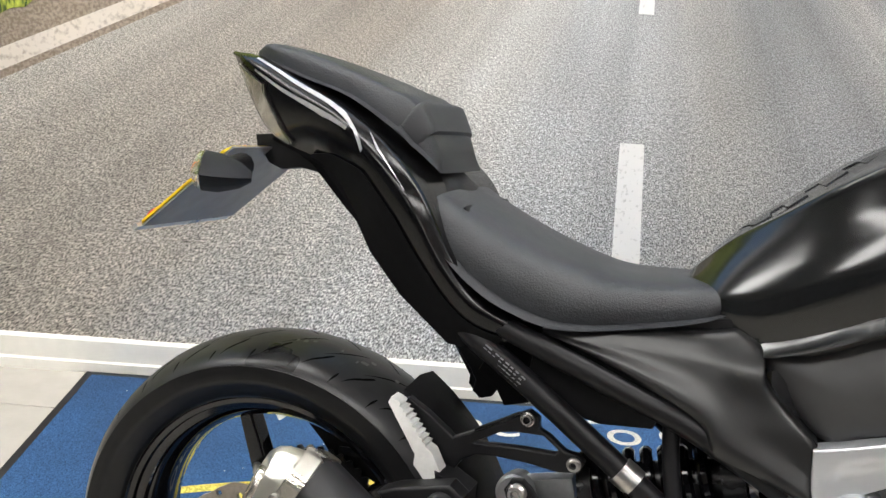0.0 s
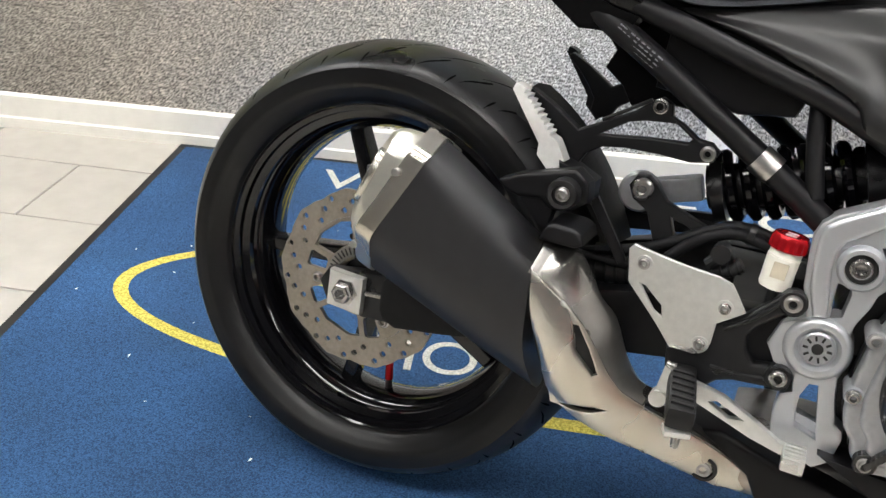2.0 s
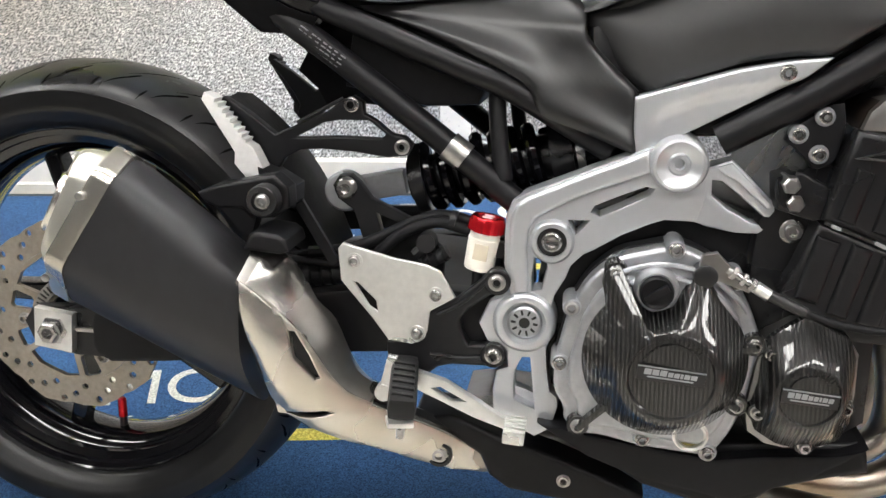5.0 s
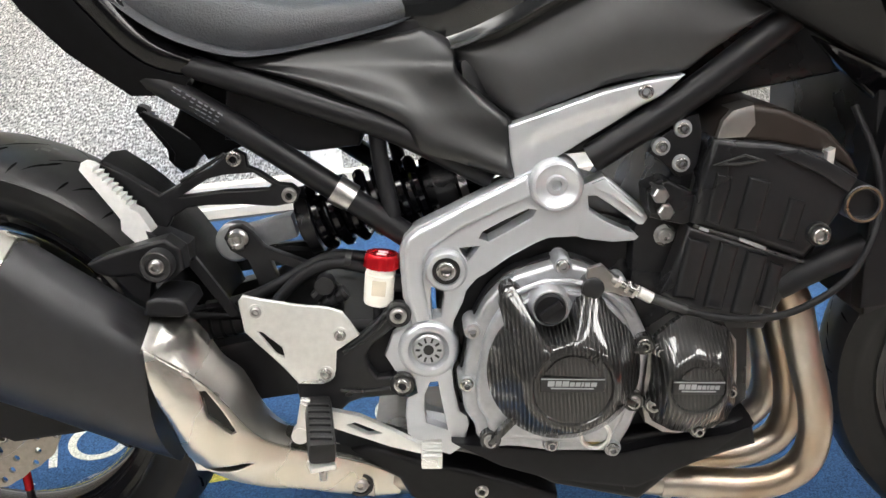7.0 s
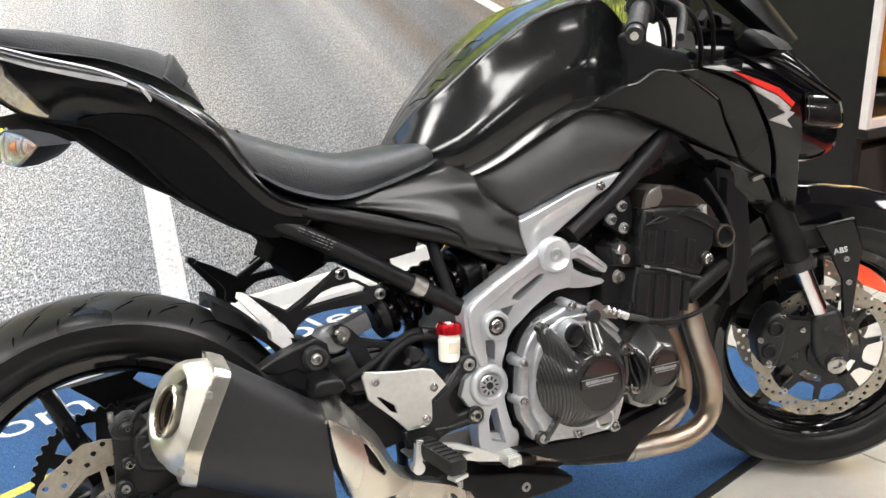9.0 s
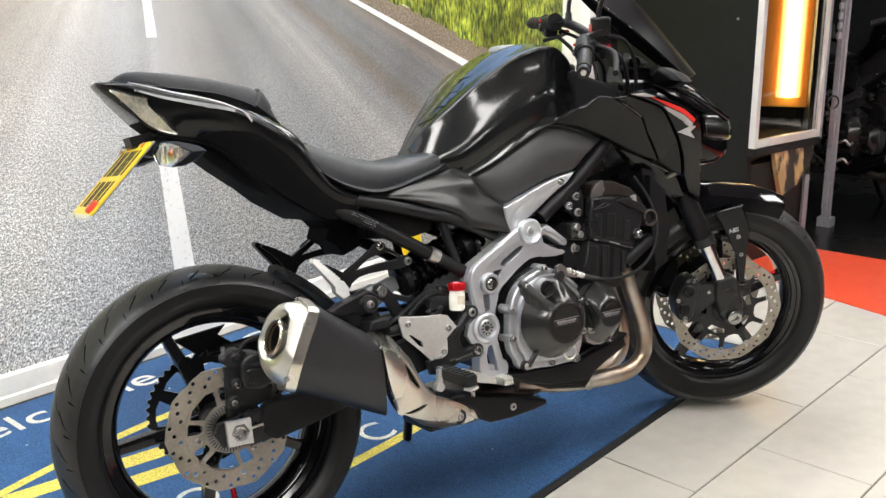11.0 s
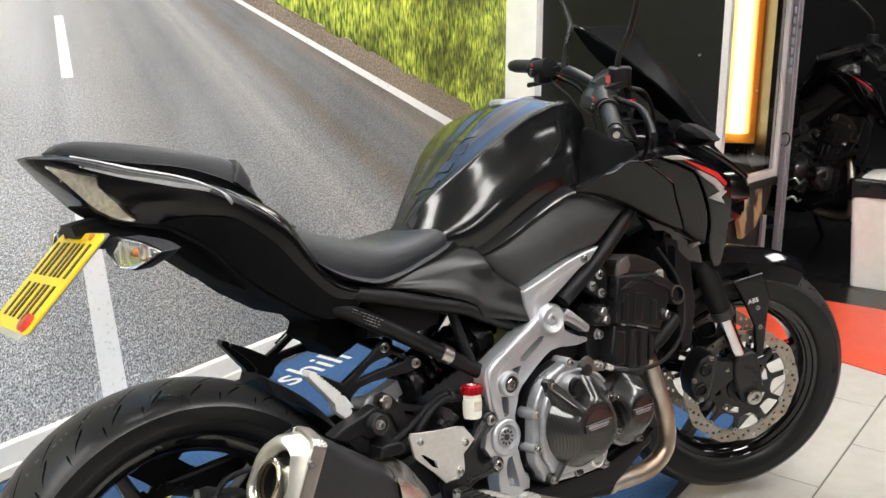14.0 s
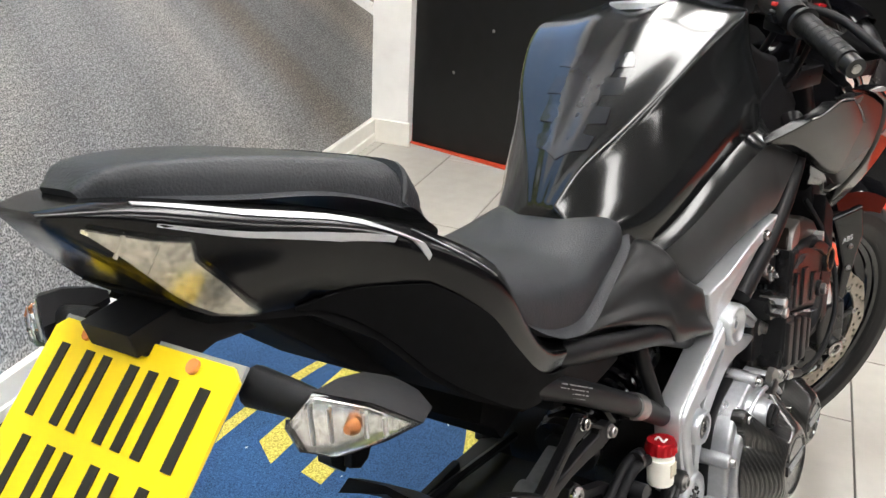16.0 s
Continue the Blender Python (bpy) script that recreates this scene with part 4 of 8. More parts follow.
def brake_disc(parent, y, r_out, r_in, holes, carrier, label):
    """A petal disc with drilled holes on a spoked carrier."""
    hs = [circle(0, 0, r_in, 60)]
    for i in range(holes):
        a = 2 * math.pi * i / holes
        rr = (r_out - 0.009, (r_out + r_in) / 2 + 0.001, r_in + 0.009)[i % 3]
        hs.append(circle(rr * math.cos(a), rr * math.sin(a), 0.0045, 10))
    outer = wavy(r_out - 0.002, 0.003, 10, 120)
    d = part("brake_disc", prism(outer, y - 0.0025, y + 0.0025, holes=hs), DISC, parent, label)
    if carrier is None:
        return d
    spider = []
    for i in range(10):
        a = 2 * math.pi * i / 10 + 0.22
        for r, off in ((0.66, -0.20), (0.72, -0.085), (0.95, -0.050), (1.0, -0.04), (1.0, 0.04), (0.95, 0.050), (0.72, 0.085), (0.66, 0.20)):
            spider.append((r_in * r * math.cos(a + off), r_in * r * math.sin(a + off)))
    windows = []
    for i in range(5):
        a = 2 * math.pi * i / 5 + 0.53
        windows.append([(r_in * r * math.cos(a + off), r_in * r * math.sin(a + off)) for r, off in ((0.48, -0.36), (0.60, -0.38), (0.62, 0.0), (0.60, 0.38), (0.48, 0.36), (0.46, 0.0))])
    part("carrier", prism(spider, y - 0.003, y + 0.003, holes=[circle(0, 0, r_in * 0.30, 30)] + windows, bevel=0.001), carrier, d, "black spider carrier")
    for i in range(10):
        a = 2 * math.pi * i / 10 + 0.22
        part("rivet", spin([(0.0065, y - 0.005), (0.0065, y + 0.005), (0.003, y + 0.005), (0.003, y - 0.005)], (r_in * 0.99 * math.cos(a), 0, r_in * 0.99 * math.sin(a)), n=10, closed=True), BOLT, d)
    return d


# rear wheel
rear = wheel("rear_wheel", bike, (-0.006, 0, 0.315), 0.320, 0.090, 0.241, -1, "wide black rear wheel", 113, 30)
rd = brake_disc(rear, -0.100, 0.1265, 0.089, 45, None, "worn drilled rear brake disc")
openings = []
for k in (131, 251, 11):
    openings.append([(r * math.cos(radians(k + a)), r * math.sin(radians(k + a))) for r, a in ((0.052, 21), (0.082, 26), (0.085, 13), (0.085, -13), (0.082, -26), (0.052, -21), (0.051, 0))])
for k in (171, 211, 291, 331, 51, 91):
    c, e = (math.cos(radians(k)), math.sin(radians(k))), (-math.sin(radians(k)), math.cos(radians(k)))
    openings.append([(c[0] * r + e[0] * h, c[1] * r + e[1] * h) for r, h in ((0.054, -0.006), (0.058, -0.0095), (0.080, -0.012), (0.083, -0.009), (0.084, 0.009), (0.080, 0.012), (0.058, 0.0095), (0.054, 0.006))])
part("carrier", prism(circle(0, 0, 0.0885, 72), -0.1035, -0.0965, holes=[circle(0, 0, 0.030, 30)] + openings), DISC, rd)
for k in (191, 311, 71):
    part("carrier_bolt", bolt(0.066 * math.cos(radians(k)), -0.103, 0.066 * math.sin(radians(k)), 0.0085, 0.006), BOLT, rd)
sring = part("sensor_ring", spin([(0.050, -0.103), (0.050, -0.1075), (0.034, -0.1075), (0.034, -0.103)], (0, 0, 0), n=60, closed=True), DULL, rear, "slotted grey sensor ring")
slots = join(*[bar((0.0375 * math.cos(a), -0.1080, 0.0375 * math.sin(a)), (0.0475 * math.cos(a), -0.1080, 0.0475 * math.sin(a)), 0.0028, 0.0012, 0) for a in [2 * math.pi * i / 44 for i in range(44)]])
tagged(part("sensor_slot", slots, INK_AND_GAPS, sring, smooth=False), kind="stuff")
VALVE = Matrix.Rotation(radians(174.5), 4, "Y")
part("valve", moved(spin([(0.0050, 0.184), (0.0055, 0.186), (0.0065, 0.204)], (0, 0, 0), "Z", 10), VALVE), DARK, rear)
part("valve_cap", moved(spin([(0.004, 0.158), (0.0062, 0.160), (0.0064, 0.186), (0.004, 0.187)], (0, 0, 0), "Z", 12), VALVE), RED, rear, "red anodised valve cap")
SR = 0.122
sprk = [((SR if (i // 2) % 2 else SR - 0.006) * math.cos(2 * math.pi * i / 168), (SR if (i // 2) % 2 else SR - 0.006) * math.sin(2 * math.pi * i / 168)) for i in range(168)]
holes = []
for k in range(6):
    holes.append([(r * math.cos(radians(60 * k + a)), r * math.sin(radians(60 * k + a))) for r, a in ((0.066, 17), (0.098, 23), (0.102, 14), (0.103, 0), (0.102, -14), (0.098, -23), (0.066, -17), (0.064, 0))])
part("sprocket", prism(sprk, 0.088, 0.094, holes=holes + [circle(0, 0, 0.03, 20)]), DARK, rear, "black toothed rear sprocket")

# swing arm
ARM = [(0.049, 0.292), (0.047, 0.340), (0.066, 0.360), (0.19, 0.362), (0.31, 0.405), (0.42, 0.430), (0.56, 0.437), (0.575, 0.36), (0.41, 0.350), (0.08, 0.279)]
swing = part("swing_arm", prism(ARM, -0.152, -0.118, bevel=0.006, rounds=1), MATTE, bike, "matte black swing arm")
part("arm_left", prism(ARM, 0.118, 0.152, bevel=0.006, rounds=1), MATTE, swing)
for s in (-1, 1):
    part("arm_end", prism([(0.075, 0.284), (0.024, 0.280), (-0.033, 0.289), (-0.047, 0.316), (-0.036, 0.336), (0.043, 0.347), (0.080, 0.350)], min(s * 0.143, s * 0.121), max(s * 0.143, s * 0.121), bevel=0.004), DARK, swing, "black axle end of the swing arm")
part("brace", prism([(0.36, 0.36), (0.36, 0.43), (0.52, 0.43), (0.52, 0.36)], -0.12, 0.12, bevel=0.01), MATTE, swing)
part("axle_block", prism([(-0.026, 0.291), (-0.026, 0.341), (0.024, 0.338), (0.024, 0.288)], -0.156, -0.143, bevel=0.002), ALLOY, swing, "silver chain adjuster block")
part("axle_nut", spin([(0.018, -0.154), (0.018, -0.159), (0.014, -0.160), (0.014, -0.169), (0.012, -0.171), (0.008, -0.171), (0.007, -0.160)], (0, 0, 0.315), n=6), BOLT, swing)
part("adjuster", bar((0.024, -0.147, 0.318), (0.052, -0.147, 0.320), 0.007, 0.007), BOLT, swing)
part("chain", tube([(0.02, 0.10, 0.435), (0.30, 0.10, 0.455), (0.55, 0.10, 0.445)], 0.007, 6), DARK, swing)
part("chain_lower", tube([(0.02, 0.10, 0.197), (0.30, 0.10, 0.30), (0.55, 0.10, 0.37)], 0.007, 6), DARK, swing)
part("chain_guard", prism([(-0.049, 0.472), (0.069, 0.486), (0.050, 0.468), (0.068, 0.452), (0.085, 0.440), (0.200, 0.446), (0.42, 0.470), (0.42, 0.440), (0.200, 0.405), (0.09, 0.395), (0.052, 0.404), (0.014, 0.412), (-0.013, 0.442)], 0.103, 0.115, bevel=0.002), PLASTIC, swing, "black plastic chain guard")

# rear brake caliper
cal = part("rear_caliper", prism([(0.022, 0.400), (0.020, 0.442), (0.040, 0.458), (0.053, 0.462), (0.090, 0.446), (0.094, 0.405), (0.064, 0.383), (0.030, 0.389)], -0.140, -0.080, bevel=0.008, rounds=1, segs=3), DARK, bike, "black rear brake caliper")
part("caliper_face", prism([(0.030, 0.404), (0.032, 0.434), (0.080, 0.430), (0.078, 0.408), (0.058, 0.396)], -0.146, -0.136, bevel=0.005, rounds=1, segs=3), DARK, cal)
part("caliper_ridge", bar((0.026, -0.141, 0.441), (0.086, -0.141, 0.437), 0.005, 0.006, 0.002), DARK, cal)
for x0, x1 in ((0.040, 0.045), (0.047, 0.053), (0.055, 0.060), (0.062, 0.067)):
    part("raised_mark", prism([(x0, 0.412), (x1, 0.412), (x1, 0.420), (x0, 0.420)], -0.1468, -0.145), MATTE, cal)
part("caliper_shoulder", prism([(-0.008, 0.450), (-0.004, 0.462), (0.020, 0.474), (0.045, 0.462), (0.036, 0.436), (0.004, 0.438)], -0.128, -0.085, bevel=0.005, rounds=1), DARK, cal)
part("bracket", prism([(-0.006, 0.440), (-0.006, 0.415), (-0.012, 0.340), (0.030, 0.345), (0.080, 0.358), (0.088, 0.385), (0.030, 0.400), (0.026, 0.440)], -0.119, -0.106, bevel=0.003), DARK, cal)
part("bleed_nipple", spin([(0.0045, 0.0), (0.0045, 0.014), (0.003, 0.015)], (-0.003, -0.118, 0.466), "Z", 10), BOLT, cal)
part("banjo", spin([(0.010, -0.118), (0.010, -0.134), (0.006, -0.138)], (0.016, 0, 0.457), n=14), DARK, cal)
for x, z, r in ((0.013, 0.403, 0.0065), (0.003, 0.369, 0.0065), (0.016, 0.457, 0.005)):
    part("pin_boss", spin([(r * 2, -0.112), (r * 1.9, -0.130), (r * 1.6, -0.132)], (x, 0, z), n=20), DARK, cal)
    part("bolt", bolt(x, -0.132, z, r, 0.006), BOLT, cal)
part("brake_hose", tube([(0.016, -0.128, 0.457), (0.05, -0.122, 0.485), (0.12, -0.125, 0.482), (0.22, -0.13, 0.445), (0.36, -0.13, 0.44), (0.46, -0.14, 0.455)], 0.0048, 10), PLASTIC, cal)

# hugger over the rear tyre
hug = []
for i in range(13):
    a = radians(20 + 40 * i / 12)
    for_r = 0.334
    hug.append([(for_r * math.cos(a) * 1.0, -0.075, 0.315 + (for_r - 0.03) * math.sin(a)), (for_r * math.cos(a), -0.055, 0.315 + for_r * math.sin(a)), (for_r * math.cos(a), 0, 0.315 + (for_r + 0.008) * math.sin(a)), (for_r * math.cos(a), 0.055, 0.315 + for_r * math.sin(a)), (for_r * math.cos(a), 0.075, 0.315 + (for_r - 0.03) * math.sin(a)), (for_r * math.cos(a), 0, 0.315 + (for_r - 0.004) * math.sin(a))])
part("hugger", loft_rings(hug), PLASTIC, bike, "black plastic rear hugger")

# exhaust
muf = new("muffler")
muf.parent = bike
muf["label"] = "short black sleeved muffler with brushed steel ends"


REAR = [(0.139, -0.234, 0.563), (0.141, -0.284, 0.546), (0.088, -0.291, 0.447), (0.080, -0.262, 0.398), (0.082, -0.205, 0.392), (0.092, -0.176, 0.445), (0.140, -0.180, 0.540)]
FRONT = [(0.268, -0.222, 0.468), (0.272, -0.258, 0.447), (0.274, -0.254, 0.350), (0.288, -0.213, 0.287), (0.290, -0.178, 0.290), (0.276, -0.160, 0.345), (0.270, -0.170, 0.455)]
SC0 = sum((Vector(p) for p in REAR), Vector()) / len(REAR)
BACK = Vector((-0.925, 0.0, 0.38))


def rear_ring(back, scale, shift=(0, 0, 0), r=0.010):
    """The muffler's rear section, drawn back and scaled about its middle."""
    return soft_ring([SC0 + (Vector(p) - SC0) * scale + BACK * back + Vector(shift) for p in REAR], r)


def between(k, bow=0.0):
    pts = []
    for a, b in zip(REAR, FRONT):
        p = Vector(a).lerp(Vector(b), k)
        pts.append(p + Vector((0, -bow if p.y < -0.22 else bow, 0)))
    return pts


part("sleeve", loft_rings([soft_ring(between(0.0), 0.014), soft_ring(between(0.06, 0.001), 0.018), soft_ring(between(0.35, 0.004), 0.028), soft_ring(between(0.7, 0.004), 0.034), soft_ring(between(1.0), 0.034)]), SLEEVE, muf, "satin black sleeve", sharp=50)
part("end_band", loft_rings([rear_ring(-0.004, 1.018), rear_ring(0.0, 1.024), rear_ring(0.015, 1.022), rear_ring(0.018, 1.010)]), STEEL, muf, "brushed steel band", sharp=25)
RU, RV = Vector((0.38, 0, 0.925)), Vector((0, 1, 0))


def dome_ring(back, scale, shift, slant, oval_share):
    """A section of the end cap that passes from the muffler's outline to an oval."""
    out = []
    for p in rear_ring(0.0, 1.0, r=0.016):
        d = p - SC0
        ang = math.atan2(d.dot(RV) / 0.052, d.dot(RU) / 0.082)
        o = SC0 + RU * 0.082 * math.cos(ang) + RV * 0.052 * math.sin(ang)
        q = p.lerp(o, oval_share)
        out.append(SC0 + (q - SC0) * scale + BACK * back + Vector(shift) + Vector((slant * (SC0.y - q.y), 0, 0)))
    return out


CAP = []
for i in range(15):
    k = 7 * i / 14
    back, scale, dy, dz, slant, share = [float(np.interp(k, range(8), row)) for row in (
        (0.013, 0.022, 0.032, 0.041, 0.048, 0.050, 0.047, 0.030), (0.95, 0.94, 0.91, 0.86, 0.77, 0.66, 0.57, 0.52), (0, 0, -0.001, -0.003, -0.007, -0.011, -0.013, -0.013),
        (0, 0.001, 0.003, 0.006, 0.010, 0.013, 0.015, 0.015), (0, 0.02, 0.06, 0.14, 0.24, 0.33, 0.36, 0.36), (0, 0.4, 0.7, 0.9, 1, 1, 1, 1))]
    CAP.append(dome_ring(back, scale, (0, dy, dz), slant, share))
part("end_cap", loft_rings(CAP, caps=False), CAPSTEEL, muf, "bright domed end cap", sharp=80)
OUT_N = Vector((-0.86, -0.36, 0.36)).normalized()
OUT_U = Vector((0.37, 0.0, 0.93)) - OUT_N * Vector((0.37, 0.0, 0.93)).dot(OUT_N)
OUT_U.normalize()
OUT_V = OUT_N.cross(OUT_U)


def oval(back, a, b, n=36):
    c = SC0 + Vector((-0.051, -0.015, 0.029)) + OUT_N * back
    return [c + OUT_U * a * math.cos(2 * math.pi * i / n) + OUT_V * b * math.sin(2 * math.pi * i / n) for i in range(n)]


part("outlet", loft_rings([oval(-0.022, 0.036, 0.023), oval(-0.001, 0.036, 0.023), oval(0.001, 0.034, 0.0212), oval(0.000, 0.0325, 0.020), oval(-0.014, 0.031, 0.019)], caps=False), STEEL, muf, "steel outlet ring")
part("outlet_lip", loft_rings([oval(-0.010, 0.0295, 0.0178), oval(-0.002, 0.0295, 0.0178), oval(-0.001, 0.028, 0.0165), oval(-0.012, 0.027, 0.0158)], caps=False), BRONZED, muf, "heat-stained inner lip")
part("outlet_bore", loft_rings([oval(-0.004, 0.0275, 0.0162), oval(-0.03, 0.027, 0.0158), oval(-0.031, 0.002, 0.002)], caps=False), INK_AND_GAPS, muf, "dark pipe bore")
for x, y, z in ((0.112, -0.291, 0.525), (0.066, -0.279, 0.428)):
    part("rivet", spin([(0.0045, 0.006), (0.0045, -0.001), (0.0025, -0.002)], (x, y, z), n=14), BOLT, muf)
part("rivet", spin([(0.0045, -0.008), (0.0045, 0.004), (0.003, 0.005)], (0.122, -0.228, 0.564), "Z", 14), BOLT, muf)
COVER = [(0.273, 0.448), (0.276, 0.409), (0.281, 0.380), (0.291, 0.344), (0.305, 0.308), (0.320, 0.287), (0.348, 0.272), (0.382, 0.256), (0.430, 0.236), (0.468, 0.218), (0.507, 0.203), (0.537, 0.202), (0.546, 0.212), (0.534, 0.231), (0.502, 0.254), (0.469, 0.273), (0.438, 0.289), (0.411, 0.303), (0.387, 0.319), (0.370, 0.340), (0.354, 0.367), (0.336, 0.393), (0.312, 0.418), (0.292, 0.434)]
SLOT_A = [(0.325, 0.395), (0.331, 0.394), (0.347, 0.367), (0.360, 0.340), (0.355, 0.338), (0.332, 0.364)]
SLOT_B = [(0.322, 0.289), (0.341, 0.295), (0.364, 0.299), (0.376, 0.296), (0.358, 0.290), (0.335, 0.287)]
RIDGE_X, RIDGE_Z = [0.273, 0.312, 0.354, 0.387, 0.438, 0.502, 0.546], [0.448, 0.418, 0.367, 0.319, 0.289, 0.254, 0.214]


def cover_out(x):
    """How far out the cover's ridge runs: drawn in towards its front tip."""
    return float(np.interp(x, [0.272, 0.326, 0.36, 0.42, 0.49, 0.546], [-0.262, -0.246, -0.232, -0.193, -0.152, -0.126]))


LOW_X, LOW_Z = [0.273, 0.281, 0.305, 0.348, 0.430, 0.507, 0.546], [0.40, 0.372, 0.302, 0.266, 0.230, 0.198, 0.200]


def cover_bend(x, z):
    """Round in section: full below the ridge and turned under at its lower edge."""
    top, low = float(np.interp(x, RIDGE_X, RIDGE_Z)), float(np.interp(x, LOW_X, LOW_Z))
    f = min(1.0, max(0.0, (top - z) / (top - low)))
    return cover_out(x) + (top - low) * (0.20 * f ** 3 - 0.05 * math.sin(math.pi * f))


shield = part("heat_shield", prism(COVER, 0.0, 0.010, holes=[SLOT_A, SLOT_B], bevel=0.003, segs=3, dense=0.011, bend=cover_bend), STEEL, muf, "brushed steel link pipe cover with two slots", sharp=50)
# Black sheet behind the slots stands in for their shade.
part("slot_dark", prism(COVER, 0.012, 0.03, dense=0.02, bend=cover_bend), INK_AND_GAPS, muf)
facet = []
for x, z, ix, iz in ((0.271, 0.449, 0.263, 0.466), (0.292, 0.4355, 0.301, 0.464), (0.313, 0.419, 0.323, 0.437), (0.337, 0.394, 0.338, 0.410), (0.355, 0.368, 0.358, 0.388), (0.371, 0.341, 0.377, 0.342), (0.388, 0.320, 0.396, 0.312), (0.412, 0.304, 0.420, 0.298)):
    a, b = Vector((x, cover_out(x) + 0.001, z)), Vector((ix, cover_out(ix) + 0.062, iz))
    m = a.lerp(b, 0.5) + Vector((0.006, 0.0, 0.010))
    facet.append([a, m, b, b + Vector((-0.01, 0, -0.012)), m + Vector((-0.008, 0, -0.012)), a + Vector((-0.003, 0.004, -0.006))])
part("upper_facet", loft_rings(fine_rings(facet, 3, 1, True)), SHADED_STEEL, shield, "folded upper side of the pipe cover, shade put into its colour")
part("cat_box", prism([(0.44, 0.225), (0.552, 0.225), (0.552, 0.192), (0.545, 0.186), (0.45, 0.186), (0.44, 0.192)], -0.085, 0.04, bevel=0.006, segs=3), DARK, muf, "dark collector box under the link pipe")
part("bolt_seat", spin([(0.016, 0.004), (0.016, -0.001), (0.012, -0.002), (0.011, 0.003), (0.0, 0.003)], (0.490, -0.151, 0.228), n=24), INK_AND_GAPS, muf)
part("bolt", bolt(0.490, -0.152, 0.228, 0.010, 0.005), BOLT, muf)
part("link_pipe", tube([(0.270, -0.200, 0.430), (0.320, -0.185, 0.385), (0.360, -0.165, 0.312), (0.420, -0.135, 0.252), (0.50, -0.11, 0.226), (0.56, -0.10, 0.222)], 0.030, 20), HEADER, muf, "dark link pipe")
part("strap", prism([(0.264, 0.473), (0.270, 0.490), (0.279, 0.494), (0.302, 0.493), (0.311, 0.488), (0.315, 0.477), (0.306, 0.472), (0.271, 0.472)], -0.228, -0.16, bevel=0.006, segs=3), MATTE, muf, "matte black clamp strap")
part("link_cover", prism([(0.455, 0.264), (0.498, 0.273), (0.519, 0.268), (0.569, 0.252), (0.624, 0.242), (0.674, 0.228), (0.735, 0.208), (0.735, 0.196), (0.699, 0.190), (0.631, 0.186), (0.575, 0.189), (0.551, 0.203), (0.537, 0.228), (0.50, 0.250)], -0.138, -0.06, bevel=0.012, segs=4), MATTE, muf, "matte black pipe guard")
part("bolt", bolt(0.640, -0.137, 0.212, 0.009, 0.004), BOLT, muf)
for i, y in enumerate((-0.135, -0.045, 0.045, 0.135)):
    dy = 0.35 * y
    part("header", tube([(0.965, y, 0.52), (1.000, y, 0.47), (1.022, y, 0.40), (1.044, y, 0.33), (1.048, y * 0.97, 0.272), (1.028, y * 0.94, 0.236), (0.977, y * 0.92, 0.217), (0.885, y * 0.88, 0.2185), (0.80, y * 0.82, 0.226), (0.68, y * 0.7, 0.25)], 0.0205, 14, 6), HEADER, muf, "heat-tinted steel header pipe")
    part("joint_ring", tube([(0.880, y * 0.878, 0.2188), (0.868, y * 0.872, 0.2193)], 0.0225, 14, smooth=False), HEADER, muf)
part("collector", prism([(0.50, 0.240), (0.54, 0.250), (0.72, 0.250), (0.82, 0.240), (0.82, 0.215), (0.66, 0.205), (0.60, 0.200), (0.54, 0.205)], -0.095, 0.10, bevel=0.012, segs=3), DULL, muf, "dull steel collector box")

# engine
BRONZE = material("bronze_head_cover", (0.022, 0.016, 0.013), 0.38, metal=0.3, vary=0.2, scale=25)
eng = new("engine")
eng.parent = bike
eng["label"] = "black engine with silver and carbon side covers"
part("crankcase", prism([(0.60, 0.30), (0.58, 0.46), (0.62, 0.54), (0.74, 0.58), (0.86, 0.55), (0.95, 0.46), (0.96, 0.34), (0.90, 0.29), (0.72, 0.275)], -0.140, 0.150, bevel=0.012), DARK, eng)
LOWER = [(0.853, 0.571), (0.838, 0.517), (0.828, 0.493), (0.862, 0.474), (0.916, 0.462), (0.944, 0.470), (0.957, 0.505), (0.982, 0.532)]
UPPER = [(0.871, 0.668), (0.863, 0.635), (0.855, 0.575), (0.905, 0.561), (0.982, 0.536), (1.016, 0.590), (1.030, 0.630), (0.988, 0.655), (0.936, 0.664)]
block = part("cylinder_block", prism(LOWER, -0.197, 0.192, bevel=0.006, segs=3), DARK, eng, "black finned cylinder block")
head = part("cylinder_head", prism(UPPER, -0.200, 0.192, bevel=0.008, segs=3), DARK, eng, "black cylinder head")
part("core", prism([(0.80, 0.44), (0.80, 0.56), (0.86, 0.66), (1.00, 0.64), (1.02, 0.56), (0.96, 0.44)], -0.165, 0.165, bevel=0.01), DARK, eng)
for x0, x1, z0, z1 in ((0.842, 0.866, 0.492, 0.560), (0.876, 0.897, 0.480, 0.556), (0.907, 0.930, 0.474, 0.546), (0.937, 0.952, 0.482, 0.534)):
    sl = (z1 - z0) * 0.16
    part("cooling_rib", prism([(x0, z0), (x1, z0 - 0.004), (x1 + sl, z1 - 0.006), (x0 + sl, z1)], -0.2025, -0.19, bevel=0.006, segs=4), DARK, block)
for x0, x1, z0, z1 in ((0.868, 0.885, 0.578, 0.632), (0.902, 0.926, 0.570, 0.628), (0.950, 0.968, 0.560, 0.606)):
    sl = (z1 - z0) * 0.16
    part("cast_rib", prism([(x0, z0), (x1, z0 - 0.004), (x1 + sl, z1 - 0.005), (x0 + sl, z1)], -0.204, -0.195, bevel=0.006, segs=4), DARK, head)
